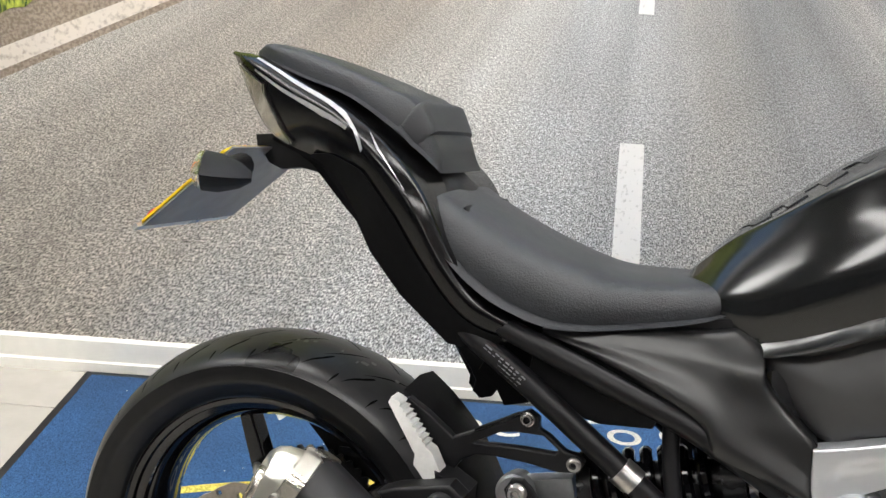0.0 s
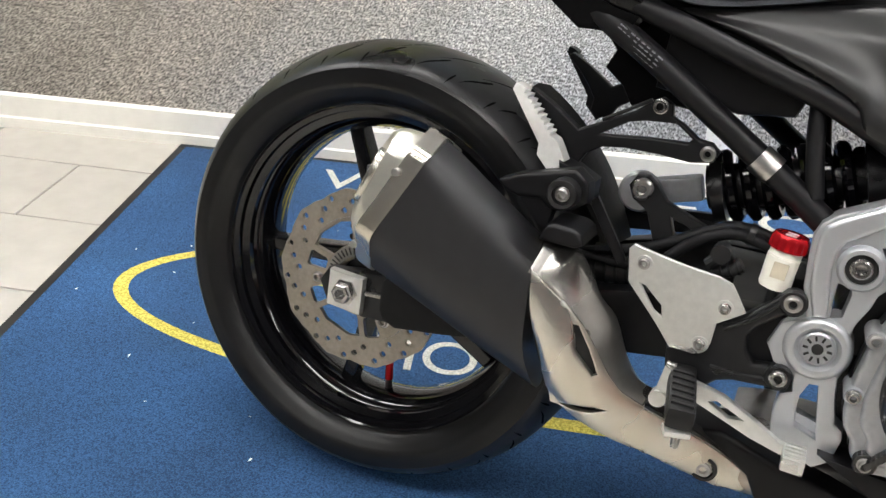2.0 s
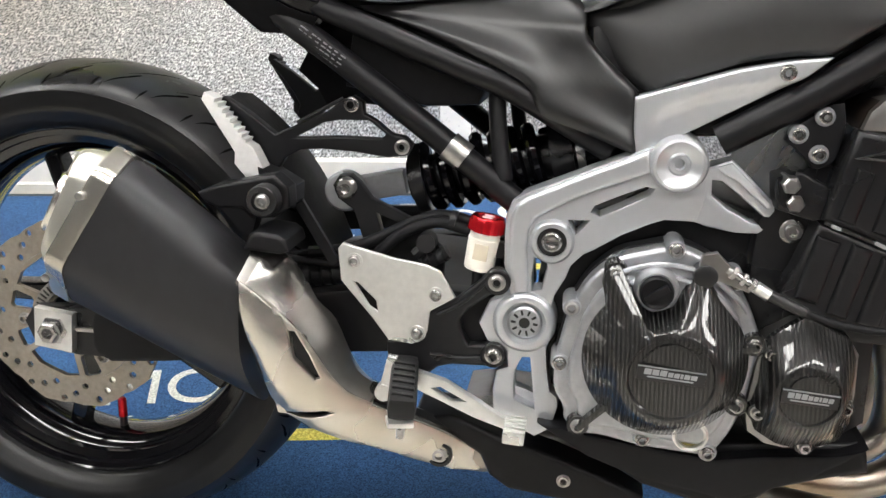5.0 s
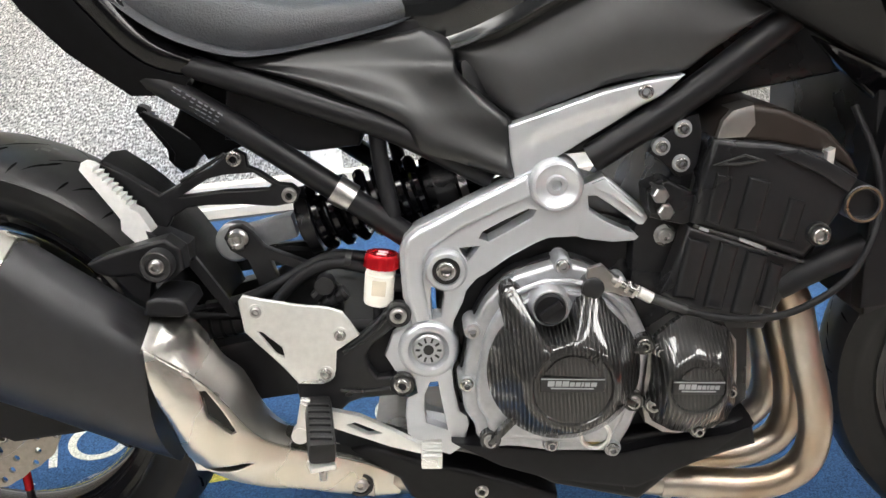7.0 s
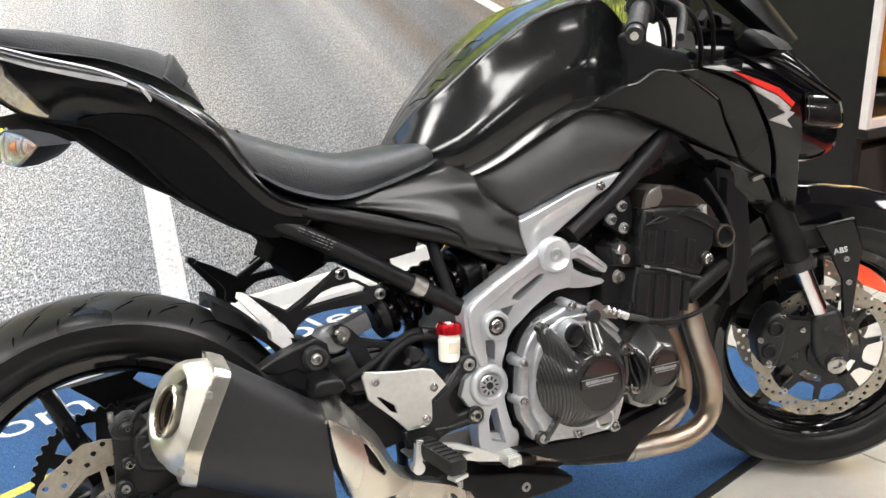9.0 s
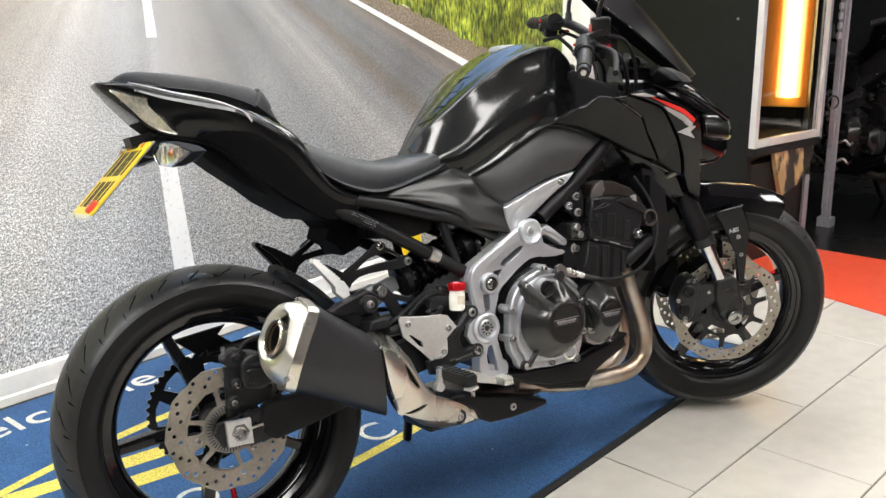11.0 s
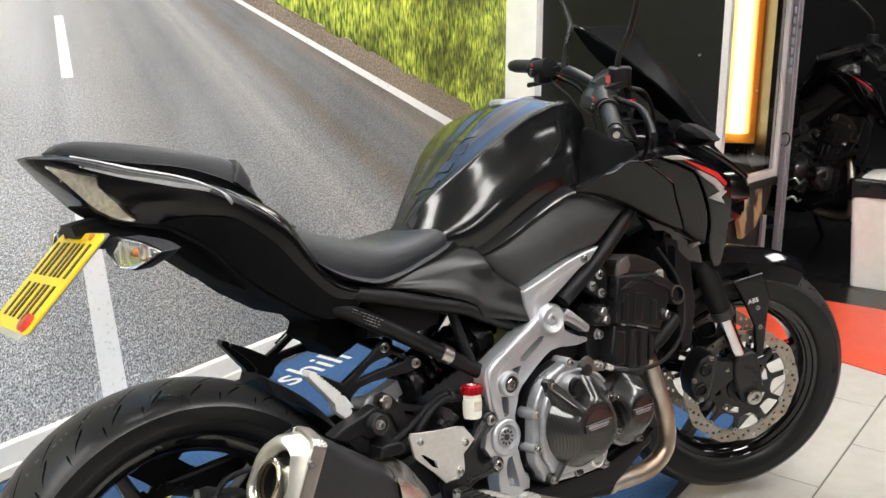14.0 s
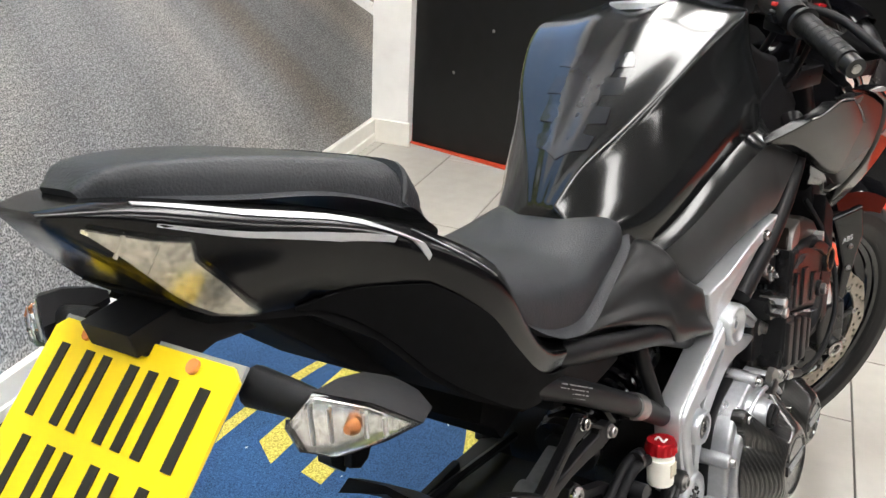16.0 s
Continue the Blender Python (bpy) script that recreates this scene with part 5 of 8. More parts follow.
part("gasket", tube([(0.856, -0.203, 0.574), (0.905, -0.204, 0.560), (0.942, -0.204, 0.546), (0.980, -0.203, 0.534)], 0.0020, 6, smooth=False), DARK, head, "head gasket edge")
for a, b in (((0.862, 0.572), (0.872, 0.569)), ((0.906, 0.5605), (0.936, 0.550))):
    part("gasket_tab", bar((a[0], -0.2055, a[1]), (b[0], -0.2055, b[1]), 0.003, 0.004, 0.001), CAST, head)
part("cast_pocket", prism([(0.872, 0.640), (0.905, 0.652), (0.927, 0.646), (0.902, 0.640)], -0.2035, -0.197, holes=[[(0.883, 0.6425), (0.905, 0.6495), (0.918, 0.6458), (0.900, 0.6425)]], bevel=0.0008), PANEL, head)
cover = part("head_cover", prism([(0.873, 0.664), (0.878, 0.686), (0.888, 0.697), (0.911, 0.703), (0.946, 0.699), (0.995, 0.677), (1.021, 0.652), (1.036, 0.627), (0.990, 0.652), (0.936, 0.662)], -0.192, 0.186, bevel=0.008, segs=3), BRONZE, eng, "bronze painted head cover")
part("cover_corner", prism([(0.874, 0.666), (0.879, 0.686), (0.889, 0.698), (0.912, 0.7045), (0.916, 0.682), (0.906, 0.668)], -0.196, -0.15, bevel=0.006), DULL, cover, "bare grey cover corner")
part("cover_clip", prism([(0.990, 0.640), (0.990, 0.656), (0.998, 0.660), (0.998, 0.642)], -0.206, -0.19, bevel=0.001), ALLOY, cover)
part("head_rim", prism([(0.938, 0.652), (0.962, 0.657), (0.990, 0.648), (1.026, 0.628), (1.018, 0.612), (0.985, 0.632)], -0.207, -0.19, bevel=0.004), DARK, head)
part("head_plug", spin([(0.021, -0.17), (0.021, -0.205), (0.018, -0.207), (0.016, -0.206), (0.016, -0.196), (0.0, -0.196)], (1.036, 0, 0.600), n=28), DARK, eng, "black core plug")
part("plug_ring", spin([(0.0195, -0.2045), (0.0195, -0.2080), (0.0175, -0.2080), (0.0175, -0.2045)], (1.036, 0, 0.600), n=28, closed=True), BRONZED, eng)
part("head_bolt", bolt(0.992, -0.203, 0.566, 0.012, 0.012), BOLT, eng)
part("head_boss", spin([(0.014, -0.19), (0.013, -0.206), (0.012, -0.207)], (0.992, 0, 0.566), n=18), DARK, eng)
for x, z in ((0.843, 0.675), (0.821, 0.655), (0.844, 0.637)):
    part("washer", spin([(0.0098, -0.170), (0.0098, -0.178), (0.0090, -0.179), (0.0, -0.179)], (x, 0, z), n=20), CAST, eng)
    part("mount_bolt", bolt(x, -0.179, z, 0.0070, 0.007), BOLT, eng)
for x, z in ((0.818, 0.607), (0.825, 0.589)):
    part("mount_bolt", spin([(0.009, -0.17), (0.009, -0.206), (0.007, -0.208), (0.0, -0.208)], (x, 0, z), n=6), BOLT, eng)
part("mount_plate", prism([(0.812, 0.578), (0.806, 0.610), (0.828, 0.620), (0.858, 0.606), (0.868, 0.578), (0.850, 0.570)], -0.188, -0.14, bevel=0.005), DARK, eng, "black cast engine mount")
part("mount_plate", prism([(0.803, 0.651), (0.858, 0.697), (0.866, 0.668), (0.862, 0.628), (0.842, 0.620), (0.832, 0.632)], -0.176, -0.160, bevel=0.004, rounds=1), MATTE, eng, "black triangular engine mount plate")

CLUTCH = [(0.664, 0.511), (0.687, 0.519), (0.717, 0.529), (0.741, 0.524), (0.763, 0.514), (0.782, 0.499), (0.800, 0.480), (0.812, 0.456), (0.822, 0.436), (0.818, 0.403), (0.815, 0.362), (0.806, 0.332), (0.796, 0.312), (0.786, 0.300), (0.771, 0.300), (0.713, 0.300), (0.669, 0.306), (0.646, 0.303), (0.628, 0.318), (0.627, 0.332), (0.613, 0.351), (0.610, 0.384), (0.615, 0.418), (0.619, 0.447), (0.633, 0.479), (0.648, 0.497)]
clutch = part("clutch_cover", prism(CLUTCH, -0.197, -0.150, bevel=0.006, segs=3, rounds=1), CAST, eng, "silver cast clutch cover")
part("oil_pan", prism([(0.600, 0.300), (0.639, 0.280), (0.726, 0.238), (0.83, 0.218), (0.87, 0.257), (0.93, 0.282), (0.966, 0.294), (0.957, 0.329), (0.847, 0.312), (0.79, 0.300), (0.651, 0.300)], -0.166, 0.12, bevel=0.008, segs=3), MATTE, eng, "angular black sump")
part("pan_rib", prism([(0.74, 0.262), (0.795, 0.258), (0.802, 0.266), (0.812, 0.232), (0.75, 0.244)], -0.1685, -0.16, bevel=0.002), MATTE, eng)
part("clutch_gasket", prism(smooth_outline([(0.715 + (x - 0.715) * 1.02, 0.41 + (z - 0.41) * 1.02) for x, z in CLUTCH], 1), -0.172, -0.150, bevel=0.002), DARK, clutch)
CC = (0.719, 0.410)
part("clutch_step", prism([(CC[0] + (x - CC[0]) * 0.86, CC[1] + (z - CC[1]) * 0.86) for x, z in CLUTCH], -0.206, -0.190, bevel=0.006, segs=3, rounds=2), CAST, clutch)
for r0, y0 in ((0.101, -0.2075), (0.088, -0.2085)):
    arc = [(CC[0] + r0 * math.cos(radians(a)), y0, CC[1] + r0 * math.sin(radians(a))) for a in range(38, 128, 6)]
    part("cast_ridge", tube(arc, 0.0035, 8, smooth=False), CAST, clutch)
part("filler_neck", spin([(0.025, -0.195), (0.0215, -0.222), (0.0195, -0.226), (0.0178, -0.226), (0.0175, -0.222)], (0.703, 0, 0.486), n=36), CAST, clutch, "cast oil filler neck")
part("filler_saddle", prism([(0.676, 0.486), (0.685, 0.501), (0.703, 0.506), (0.722, 0.499), (0.732, 0.482), (0.727, 0.465), (0.703, 0.456), (0.681, 0.465)], -0.212, -0.19, bevel=0.010, segs=4, rounds=1), CAST, clutch)
cap = part("oil_cap", spin([(0.0172, -0.220), (0.0172, -0.230), (0.0155, -0.232), (0.013, -0.230), (0.0, -0.229)], (0.703, 0, 0.486), n=30), PLASTIC, eng, "black oil filler cap")
part("cap_grip", bar((0.6925, -0.2325, 0.478), (0.7135, -0.2325, 0.494), 0.006, 0.008, 0.002), PLASTIC, cap)
part("sight_rim", spin([(0.019, -0.19), (0.019, -0.206), (0.0165, -0.208), (0.014, -0.207), (0.014, -0.199)], (0.764, 0, 0.326), n=28), ALLOY, clutch)
OIL = material("oil_window", (0.24, 0.20, 0.06), 0.12, coat=0.6)
part("oil_window", spin([(0.0138, -0.19), (0.0138, -0.2025), (0.0, -0.2028)], (0.764, 0, 0.326), n=20), OIL, clutch, "amber oil sight glass")
for x, z in ((0.661, 0.496), (0.718, 0.526), (0.621, 0.449), (0.616, 0.385), (0.644, 0.318), (0.715, 0.311), (0.786, 0.306), (0.783, 0.500)):
    part("bolt_boss", spin([(0.0110, -0.16), (0.0100, -0.199), (0.009, -0.201)], (x, 0, z), n=18), CAST, clutch)
    part("cover_bolt", bolt(x, -0.200, z, 0.0080, 0.008), BOLT, clutch)
part("cable_bracket", prism([(0.740, 0.500), (0.744, 0.528), (0.758, 0.532), (0.772, 0.520), (0.800, 0.505), (0.795, 0.494), (0.765, 0.502)], -0.214, -0.204, bevel=0.002), DULL, clutch, "grey clutch cable bracket")
part("release_boss", spin([(0.013, -0.19), (0.012, -0.216), (0.009, -0.218), (0.0, -0.218)], (0.750, 0, 0.506), n=24), DARK, clutch)


def crash_guard(name, base, centre, face_r, y0, y1, label):
    """A moulded guard: an uneven foot that rises to a round face."""
    n = 88
    cx, cz = centre
    foot = []
    for i in range(n):
        a = 2 * math.pi * i / n
        d = (math.cos(a), math.sin(a))
        r = face_r
        for (p0, q0), (p1, q1) in zip(base, base[1:] + base[:1]):
            ex, ez = p1 - p0, q1 - q0
            det = d[0] * ez - d[1] * ex
            if abs(det) > 1e-9:
                t, k = ((p0 - cx) * ez - (q0 - cz) * ex) / det, ((p0 - cx) * d[1] - (q0 - cz) * d[0]) / det
                if t > 0 and -1e-6 <= k <= 1 + 1e-6:
                    r = max(t, face_r * 0.9)
        foot.append(r)
    h = y1 - y0
    rings = []
    for share, rise in ((1.0, 0.0), (1.0, 0.16), (0.97, 0.20), (0.62, 0.50), (0.34, 0.74), (0.12, 0.92)):
        rings.append([(min(r, face_r * 1.02 + (r - face_r) * share), y0 + h * rise) for r in foot])
    rings += [[(face_r, y0 + h * 0.985)] * n, [(face_r * 0.95, y1)] * n, [(face_r * 0.90, y1)] * n, [(face_r * 0.86, y1 + 0.003)] * n, [(face_r * 0.60, y1 + 0.003)] * n, [(face_r * 0.02, y1 + 0.003)] * n]
    pts = [[Vector((cx + r * math.cos(2 * math.pi * i / n), y, cz + r * math.sin(2 * math.pi * i / n))) for i, (r, y) in enumerate(ring)] for ring in rings]
    return part(name, loft_rings(pts), CARBON, eng, label, sharp=28)


GUARD = [(0.723 + 0.086 * math.cos(radians(a)), 0.408 + 0.085 * math.sin(radians(a))) for a in range(140, 419, 9)]
GUARD += [(0.752, 0.505), (0.738, 0.503), (0.730, 0.486), (0.723, 0.468), (0.703, 0.459), (0.684, 0.467), (0.677, 0.484), (0.676, 0.498), (0.668, 0.508), (0.651, 0.502), (0.647, 0.480)]
FC = (0.728, 0.405)
cf = crash_guard("carbon_guard", GUARD, FC, 0.049, -0.199, -0.254, "carbon fibre clutch guard")


def guard_face(owner, cx, cz, r, y, w):
    """A raised half disc over a name strip; the name stays plain bars."""
    top = [(cx + r * math.cos(radians(a)), cz + r * math.sin(radians(a))) for a in range(8, 173, 11)]
    part("face_crown", prism(top, y - 0.004, y, bevel=0.0012), CARBON, owner)
    for a in range(42, 142, 8):
        c, sn = math.cos(radians(a)), math.sin(radians(a))
        part("face_rib", bar((cx + r * 1.04 * c, y - 0.0015, cz + r * 1.04 * sn), (cx + r * 1.30 * c, y - 0.0015, cz + r * 1.30 * sn), 0.0026, 0.0045 * r / 0.035, 0.0008), CARBON, owner)
    part("brand_strip", prism([(cx - w, cz - 0.010), (cx + w, cz - 0.010), (cx + w, cz + 0.005), (cx - w, cz + 0.005)], y - 0.0045, y, bevel=0.0006), INK_AND_GAPS, owner)
    part("strip_edge", bar((cx - w, y - 0.005, cz + 0.0048), (cx + w, y - 0.005, cz + 0.0048), 0.001, 0.0012, 0), CAST, owner)
    x = cx - w * 0.80
    for k, wd in enumerate((0.17, 0.15, 0.16, 0.12, 0.12, 0.06, 0.13, 0.14)):
        part("mark", prism([(x, cz - 0.0035), (x + wd * w * 1.25, cz - 0.0035), (x + wd * w * 1.25 + 0.0006, cz + 0.0012 + (0.0012 if k < 3 else 0)), (x + 0.0006, cz + 0.0012 + (0.0012 if k < 3 else 0))], y - 0.0052, y - 0.0044), CAST, owner)
        x += wd * w * 1.25 + 0.0011
    part("mark", prism([(cx - w * 0.68, cz - 0.0066), (cx + w * 0.66, cz - 0.0066), (cx + w * 0.66, cz - 0.0052), (cx - w * 0.68, cz - 0.0052)], y - 0.0052, y - 0.0044), CAST, owner)


guard_face(cf, FC[0] - 0.001, FC[1] + 0.007, 0.031, -0.251, 0.034)
for x, z in ((0.661, 0.496), (0.644, 0.318), (0.805, 0.368), (0.812, 0.437)):
    inner = Vector((x, 0, z)).lerp(Vector((0.718, 0, 0.408)), 0.38)
    part("guard_lug", bar((x, -0.203, z), (inner.x, -0.207, inner.z), 0.008, 0.026, 0.0035, up=(0, 1, 0)), CARBON, cf)
    part("lug_eye", spin([(0.0125, -0.19), (0.0125, -0.205), (0.0110, -0.207), (0.0, -0.207)], (x, 0, z), n=20), CARBON, cf)
    part("lug_bolt", bolt(x, -0.206, z, 0.0082, 0.008), BOLT, cf)
part("pulse_cover", prism([(0.82, 0.44), (0.858, 0.468), (0.918, 0.452), (0.926, 0.38), (0.915, 0.332), (0.85, 0.32), (0.815, 0.34)], -0.196, -0.15, bevel=0.006, rounds=1), DULL, eng, "grey pulse cover")
PULSE = [(0.822, 0.436), (0.828, 0.447), (0.843, 0.461), (0.860, 0.474), (0.883, 0.464), (0.907, 0.455), (0.915, 0.436), (0.919, 0.402), (0.923, 0.365), (0.915, 0.342), (0.884, 0.325), (0.852, 0.329), (0.829, 0.341), (0.819, 0.362), (0.824, 0.393), (0.823, 0.419)]
pulse = crash_guard("pulse_guard", PULSE, (0.868, 0.400), 0.034, -0.190, -0.237, "carbon fibre pulse cover guard")
guard_face(pulse, 0.868, 0.402, 0.022, -0.234, 0.028)
for x, z in ((0.831, 0.430), (0.892, 0.440), (0.827, 0.364), (0.913, 0.383), (0.881, 0.334)):
    part("lug", spin([(0.011, -0.19), (0.010, -0.206), (0.009, -0.207)], (x, 0, z), n=16), CARBON, pulse)
    part("bolt", bolt(x, -0.206, z, 0.0078, 0.009), BOLT, pulse)
part("belly_pan", prism([(0.600, 0.302), (0.66, 0.272), (0.72, 0.255), (0.82, 0.245), (0.90, 0.285), (0.955, 0.33), (0.925, 0.318), (0.85, 0.305), (0.80, 0.292), (0.70, 0.296)], -0.185, -0.08, bevel=0.008), MATTE, eng, "matte black lower engine cover")
part("hose", tube([(0.813, -0.215, 0.496), (0.854, -0.218, 0.482), (0.894, -0.220, 0.475), (0.944, -0.222, 0.477), (0.986, -0.222, 0.493), (1.023, -0.220, 0.522), (1.047, -0.212, 0.563), (1.056, -0.200, 0.605), (1.050, -0.185, 0.650), (1.030, -0.165, 0.700)], 0.0043, 10), PLASTIC, eng, "black cable looping over the engine")
part("cable_sleeve", tube([(0.813, -0.215, 0.496), (0.852, -0.2178, 0.4825)], 0.0058, 12, smooth=False), RUBBER, eng)
part("hose_end", tube([(0.800, -0.214, 0.502), (0.814, -0.215, 0.495)], 0.0066, 12, smooth=False), ALLOY, eng, "bright cable adjuster")
part("adjuster_rod", tube([(0.770, -0.212, 0.516), (0.800, -0.214, 0.502)], 0.0045, 10, smooth=False), BOLT, eng)
for k in (0.15, 0.5, 0.8):
    c = Vector((0.770, -0.212, 0.516)).lerp(Vector((0.800, -0.214, 0.502)), k)
    part("lock_nut", tube([c, c + Vector((0.004, 0, -0.002))], 0.0075, 6, smooth=False), BOLT, eng)
part("water_hose", tube([(0.96, -0.185, 0.50), (1.00, -0.19, 0.525), (1.06, -0.17, 0.545), (1.10, -0.13, 0.55)], 0.016, 12), PLASTIC, eng)
part("sprocket_case", prism([(0.60, 0.32), (0.58, 0.44), (0.63, 0.49), (0.86, 0.47), (0.90, 0.36), (0.80, 0.30)], 0.15, 0.195, bevel=0.012), DARK, eng)

# frame
fr = new("frame")
fr.parent = bike
fr["label"] = "black tube frame with silver side plates"
BR = [(0.685, 0.625), (0.652, 0.609), (0.602, 0.583), (0.556, 0.559), (0.543, 0.548), (0.538, 0.532), (0.539, 0.508), (0.542, 0.476), (0.549, 0.457), (0.552, 0.444), (0.530, 0.431), (0.521, 0.405), (0.533, 0.385), (0.556, 0.376), (0.559, 0.358), (0.547, 0.352), (0.545, 0.327), (0.548, 0.304), (0.571, 0.287), (0.599, 0.277), (0.616, 0.290), (0.621, 0.318), (0.619, 0.329), (0.610, 0.335), (0.603, 0.364), (0.600, 0.385), (0.604, 0.401), (0.604, 0.425), (0.600, 0.434), (0.601, 0.448), (0.611, 0.471), (0.614, 0.484), (0.626, 0.499), (0.636, 0.505), (0.664, 0.526), (0.692, 0.542), (0.706, 0.548), (0.738, 0.550), (0.744, 0.576), (0.738, 0.612), (0.715, 0.630)]
S1 = [(0.628, 0.547), (0.631, 0.554), (0.658, 0.569), (0.682, 0.581), (0.690, 0.580), (0.686, 0.573), (0.659, 0.556), (0.638, 0.544)]
S2 = [(0.606, 0.535), (0.627, 0.537), (0.621, 0.528), (0.615, 0.521)]
S3 = [(0.574, 0.488), (0.587, 0.487), (0.589, 0.479), (0.586, 0.454), (0.576, 0.451), (0.574, 0.467)]
S4 = [(0.574, 0.371), (0.583, 0.372), (0.589, 0.341), (0.595, 0.311), (0.571, 0.320), (0.568, 0.338), (0.568, 0.355)]
plate = part("side_plate", prism(BR, -0.166, -0.130, holes=[S1, S2, S3, S4], bevel=0.0045, segs=2), SILVER, fr, "silver painted side plate")
part("plate_shoulder", prism([(0.679, 0.6195), (0.652, 0.606), (0.602, 0.580), (0.559, 0.556), (0.548, 0.546), (0.544, 0.532), (0.545, 0.509), (0.548, 0.478), (0.555, 0.457), (0.558, 0.447), (0.572, 0.450), (0.571, 0.463), (0.565, 0.500), (0.565, 0.520), (0.571, 0.534), (0.605, 0.558), (0.655, 0.584), (0.684, 0.597)], -0.1715, -0.160, bevel=0.005, segs=3), SILVER, plate)
part("slot_floor", prism([(0.563, 0.298), (0.598, 0.292), (0.600, 0.322), (0.568, 0.330)], -0.150, -0.135), SILVER, plate)
part("front_arm", prism([(0.732, 0.605), (0.746, 0.612), (0.764, 0.620), (0.775, 0.612), (0.799, 0.592), (0.819, 0.575), (0.832, 0.562), (0.842, 0.558), (0.842, 0.547), (0.832, 0.545), (0.816, 0.546), (0.779, 0.543), (0.749, 0.546), (0.734, 0.550), (0.737, 0.577)], -0.164, -0.130, holes=[[(0.748, 0.596), (0.758, 0.596), (0.778, 0.583), (0.805, 0.564), (0.813, 0.554), (0.794, 0.557), (0.769, 0.568), (0.750, 0.580)]], bevel=0.005, segs=2), SILVER, fr, "silver forked mount")
part("arm_ridge", prism([(0.750, 0.611), (0.764, 0.617), (0.774, 0.609), (0.812, 0.578), (0.806, 0.574), (0.772, 0.599), (0.758, 0.604)], -0.169, -0.160, bevel=0.004), SILVER, fr)
part("arm_bolt", bolt(0.836, -0.164, 0.553, 0.0115, 0.009), BOLT, fr)
part("arm_washer", spin([(0.013, -0.158), (0.013, -0.1655), (0.011, -0.167)], (0.836, 0, 0.553), n=20), BOLT, fr)
part("boss", spin([(0.031, -0.130), (0.030, -0.172), (0.027, -0.177), (0.024, -0.178), (0.019, -0.174), (0.012, -0.172), (0.010, -0.174), (0.006, -0.174), (0.005, -0.168)], (0.711, 0, 0.610), n=40), SILVER, fr, "silver round frame boss")
part("boss", spin([(0.0245, -0.130), (0.024, -0.174), (0.021, -0.178), (0.0165, -0.178), (0.0155, -0.170), (0.0, -0.170)], (0.591, 0, 0.511), n=32), SILVER, fr)
# Black ring gives the shade of the gap round the bolt.
part("boss_gap", spin([(0.0158, -0.168), (0.0158, -0.1745), (0.0115, -0.1745), (0.0115, -0.168)], (0.591, 0, 0.511), n=32, closed=True), INK_AND_GAPS, fr)
part("boss_bolt", bolt(0.591, -0.172, 0.511, 0.0135, 0.006), BOLT, fr)
part("boss", spin([(0.036, -0.130), (0.0355, -0.166), (0.033, -0.171), (0.029, -0.173), (0.024, -0.172), (0.020, -0.166), (0.0, -0.166)], (0.572, 0, 0.414), n=44), SILVER, fr)
part("pivot_face", spin([(0.0185, -0.162), (0.0185, -0.1685), (0.0165, -0.1700), (0.0, -0.1695)], (0.572, 0, 0.414), n=30), CAST, fr)
for i in range(10):
    a = 2 * math.pi * i / 10
    part("pivot_slot", bar((0.572 + 0.0095 * math.cos(a), -0.1697, 0.414 + 0.0095 * math.sin(a)), (0.572 + 0.0150 * math.cos(a), -0.1697, 0.414 + 0.0150 * math.sin(a)), 0.0022, 0.0042, 0.0, up=(0, 1, 0)), INK_AND_GAPS, fr)
part("pivot_core", spin([(0.0062, -0.16), (0.0062, -0.1706), (0.0, -0.1702)], (0.572, 0, 0.414), n=14), INK_AND_GAPS, fr)
part("main_tube", tube([(1.00, -0.150, 0.838), (0.960, -0.170, 0.802), (0.905, -0.176, 0.757), (0.831, -0.173, 0.697), (0.748, -0.163, 0.638)], 0.0165, 18), MATTE, fr, "black frame tube")
part("left_tube", tube([(0.99, 0.150, 0.835), (0.90, 0.174, 0.764), (0.80, 0.178, 0.698), (0.70, 0.17, 0.61), (0.60, 0.17, 0.5), (0.57, 0.17, 0.41)], 0.0175, 12), MATTE, fr)
for s in (-1, 1):
    part("seat_tube", tube([(0.225, s * 0.128, 0.738), (0.281, s * 0.134, 0.708), (0.344, s * 0.137, 0.672), (0.468, s * 0.138, 0.594), (0.560, s * 0.138, 0.533)], 0.0145, 14), MATTE, fr)
    part("upper_tube", tube([(0.25, s * 0.12, 0.745), (0.331, s * 0.138, 0.725), (0.390, s * 0.140, 0.707), (0.460, s * 0.140, 0.685), (0.533, s * 0.140, 0.662), (0.64, s * 0.13, 0.61)], 0.0135, 14), MATTE, fr)
    part("upright_tube", tube([(0.508, s * 0.12, 0.690), (0.515, s * 0.13, 0.63), (0.530, s * 0.14, 0.565)], 0.010, 12), MATTE, fr)
part("clamp", tube([(0.464, -0.138, 0.5965), (0.484, -0.138, 0.584)], 0.0172, 16, smooth=False), BOLT, fr, "knurled silver clamp")
srng = random.Random(2)
for row in range(4):
    for i in range(8):
        t0 = 0.02 + i * 0.12 + srng.uniform(0, 0.03)
        a, b = Vector((0.286, -0.1475, 0.7055)), Vector((0.343, -0.1515, 0.6735))
        side = Vector((-0.0030, 0.0012 * abs(row - 1.5), -0.0052)) * (row * 0.75 - 1.1)
        part("mark", bar(a.lerp(b, t0) + side, a.lerp(b, t0 + srng.uniform(0.05, 0.10)) + side, 0.0016, 0.0012, 0), CAST, fr)
part("steering_head", tube([(1.115, 0, 0.93), (1.165, 0, 0.80)], 0.04, 16, smooth=False), DARK, fr)
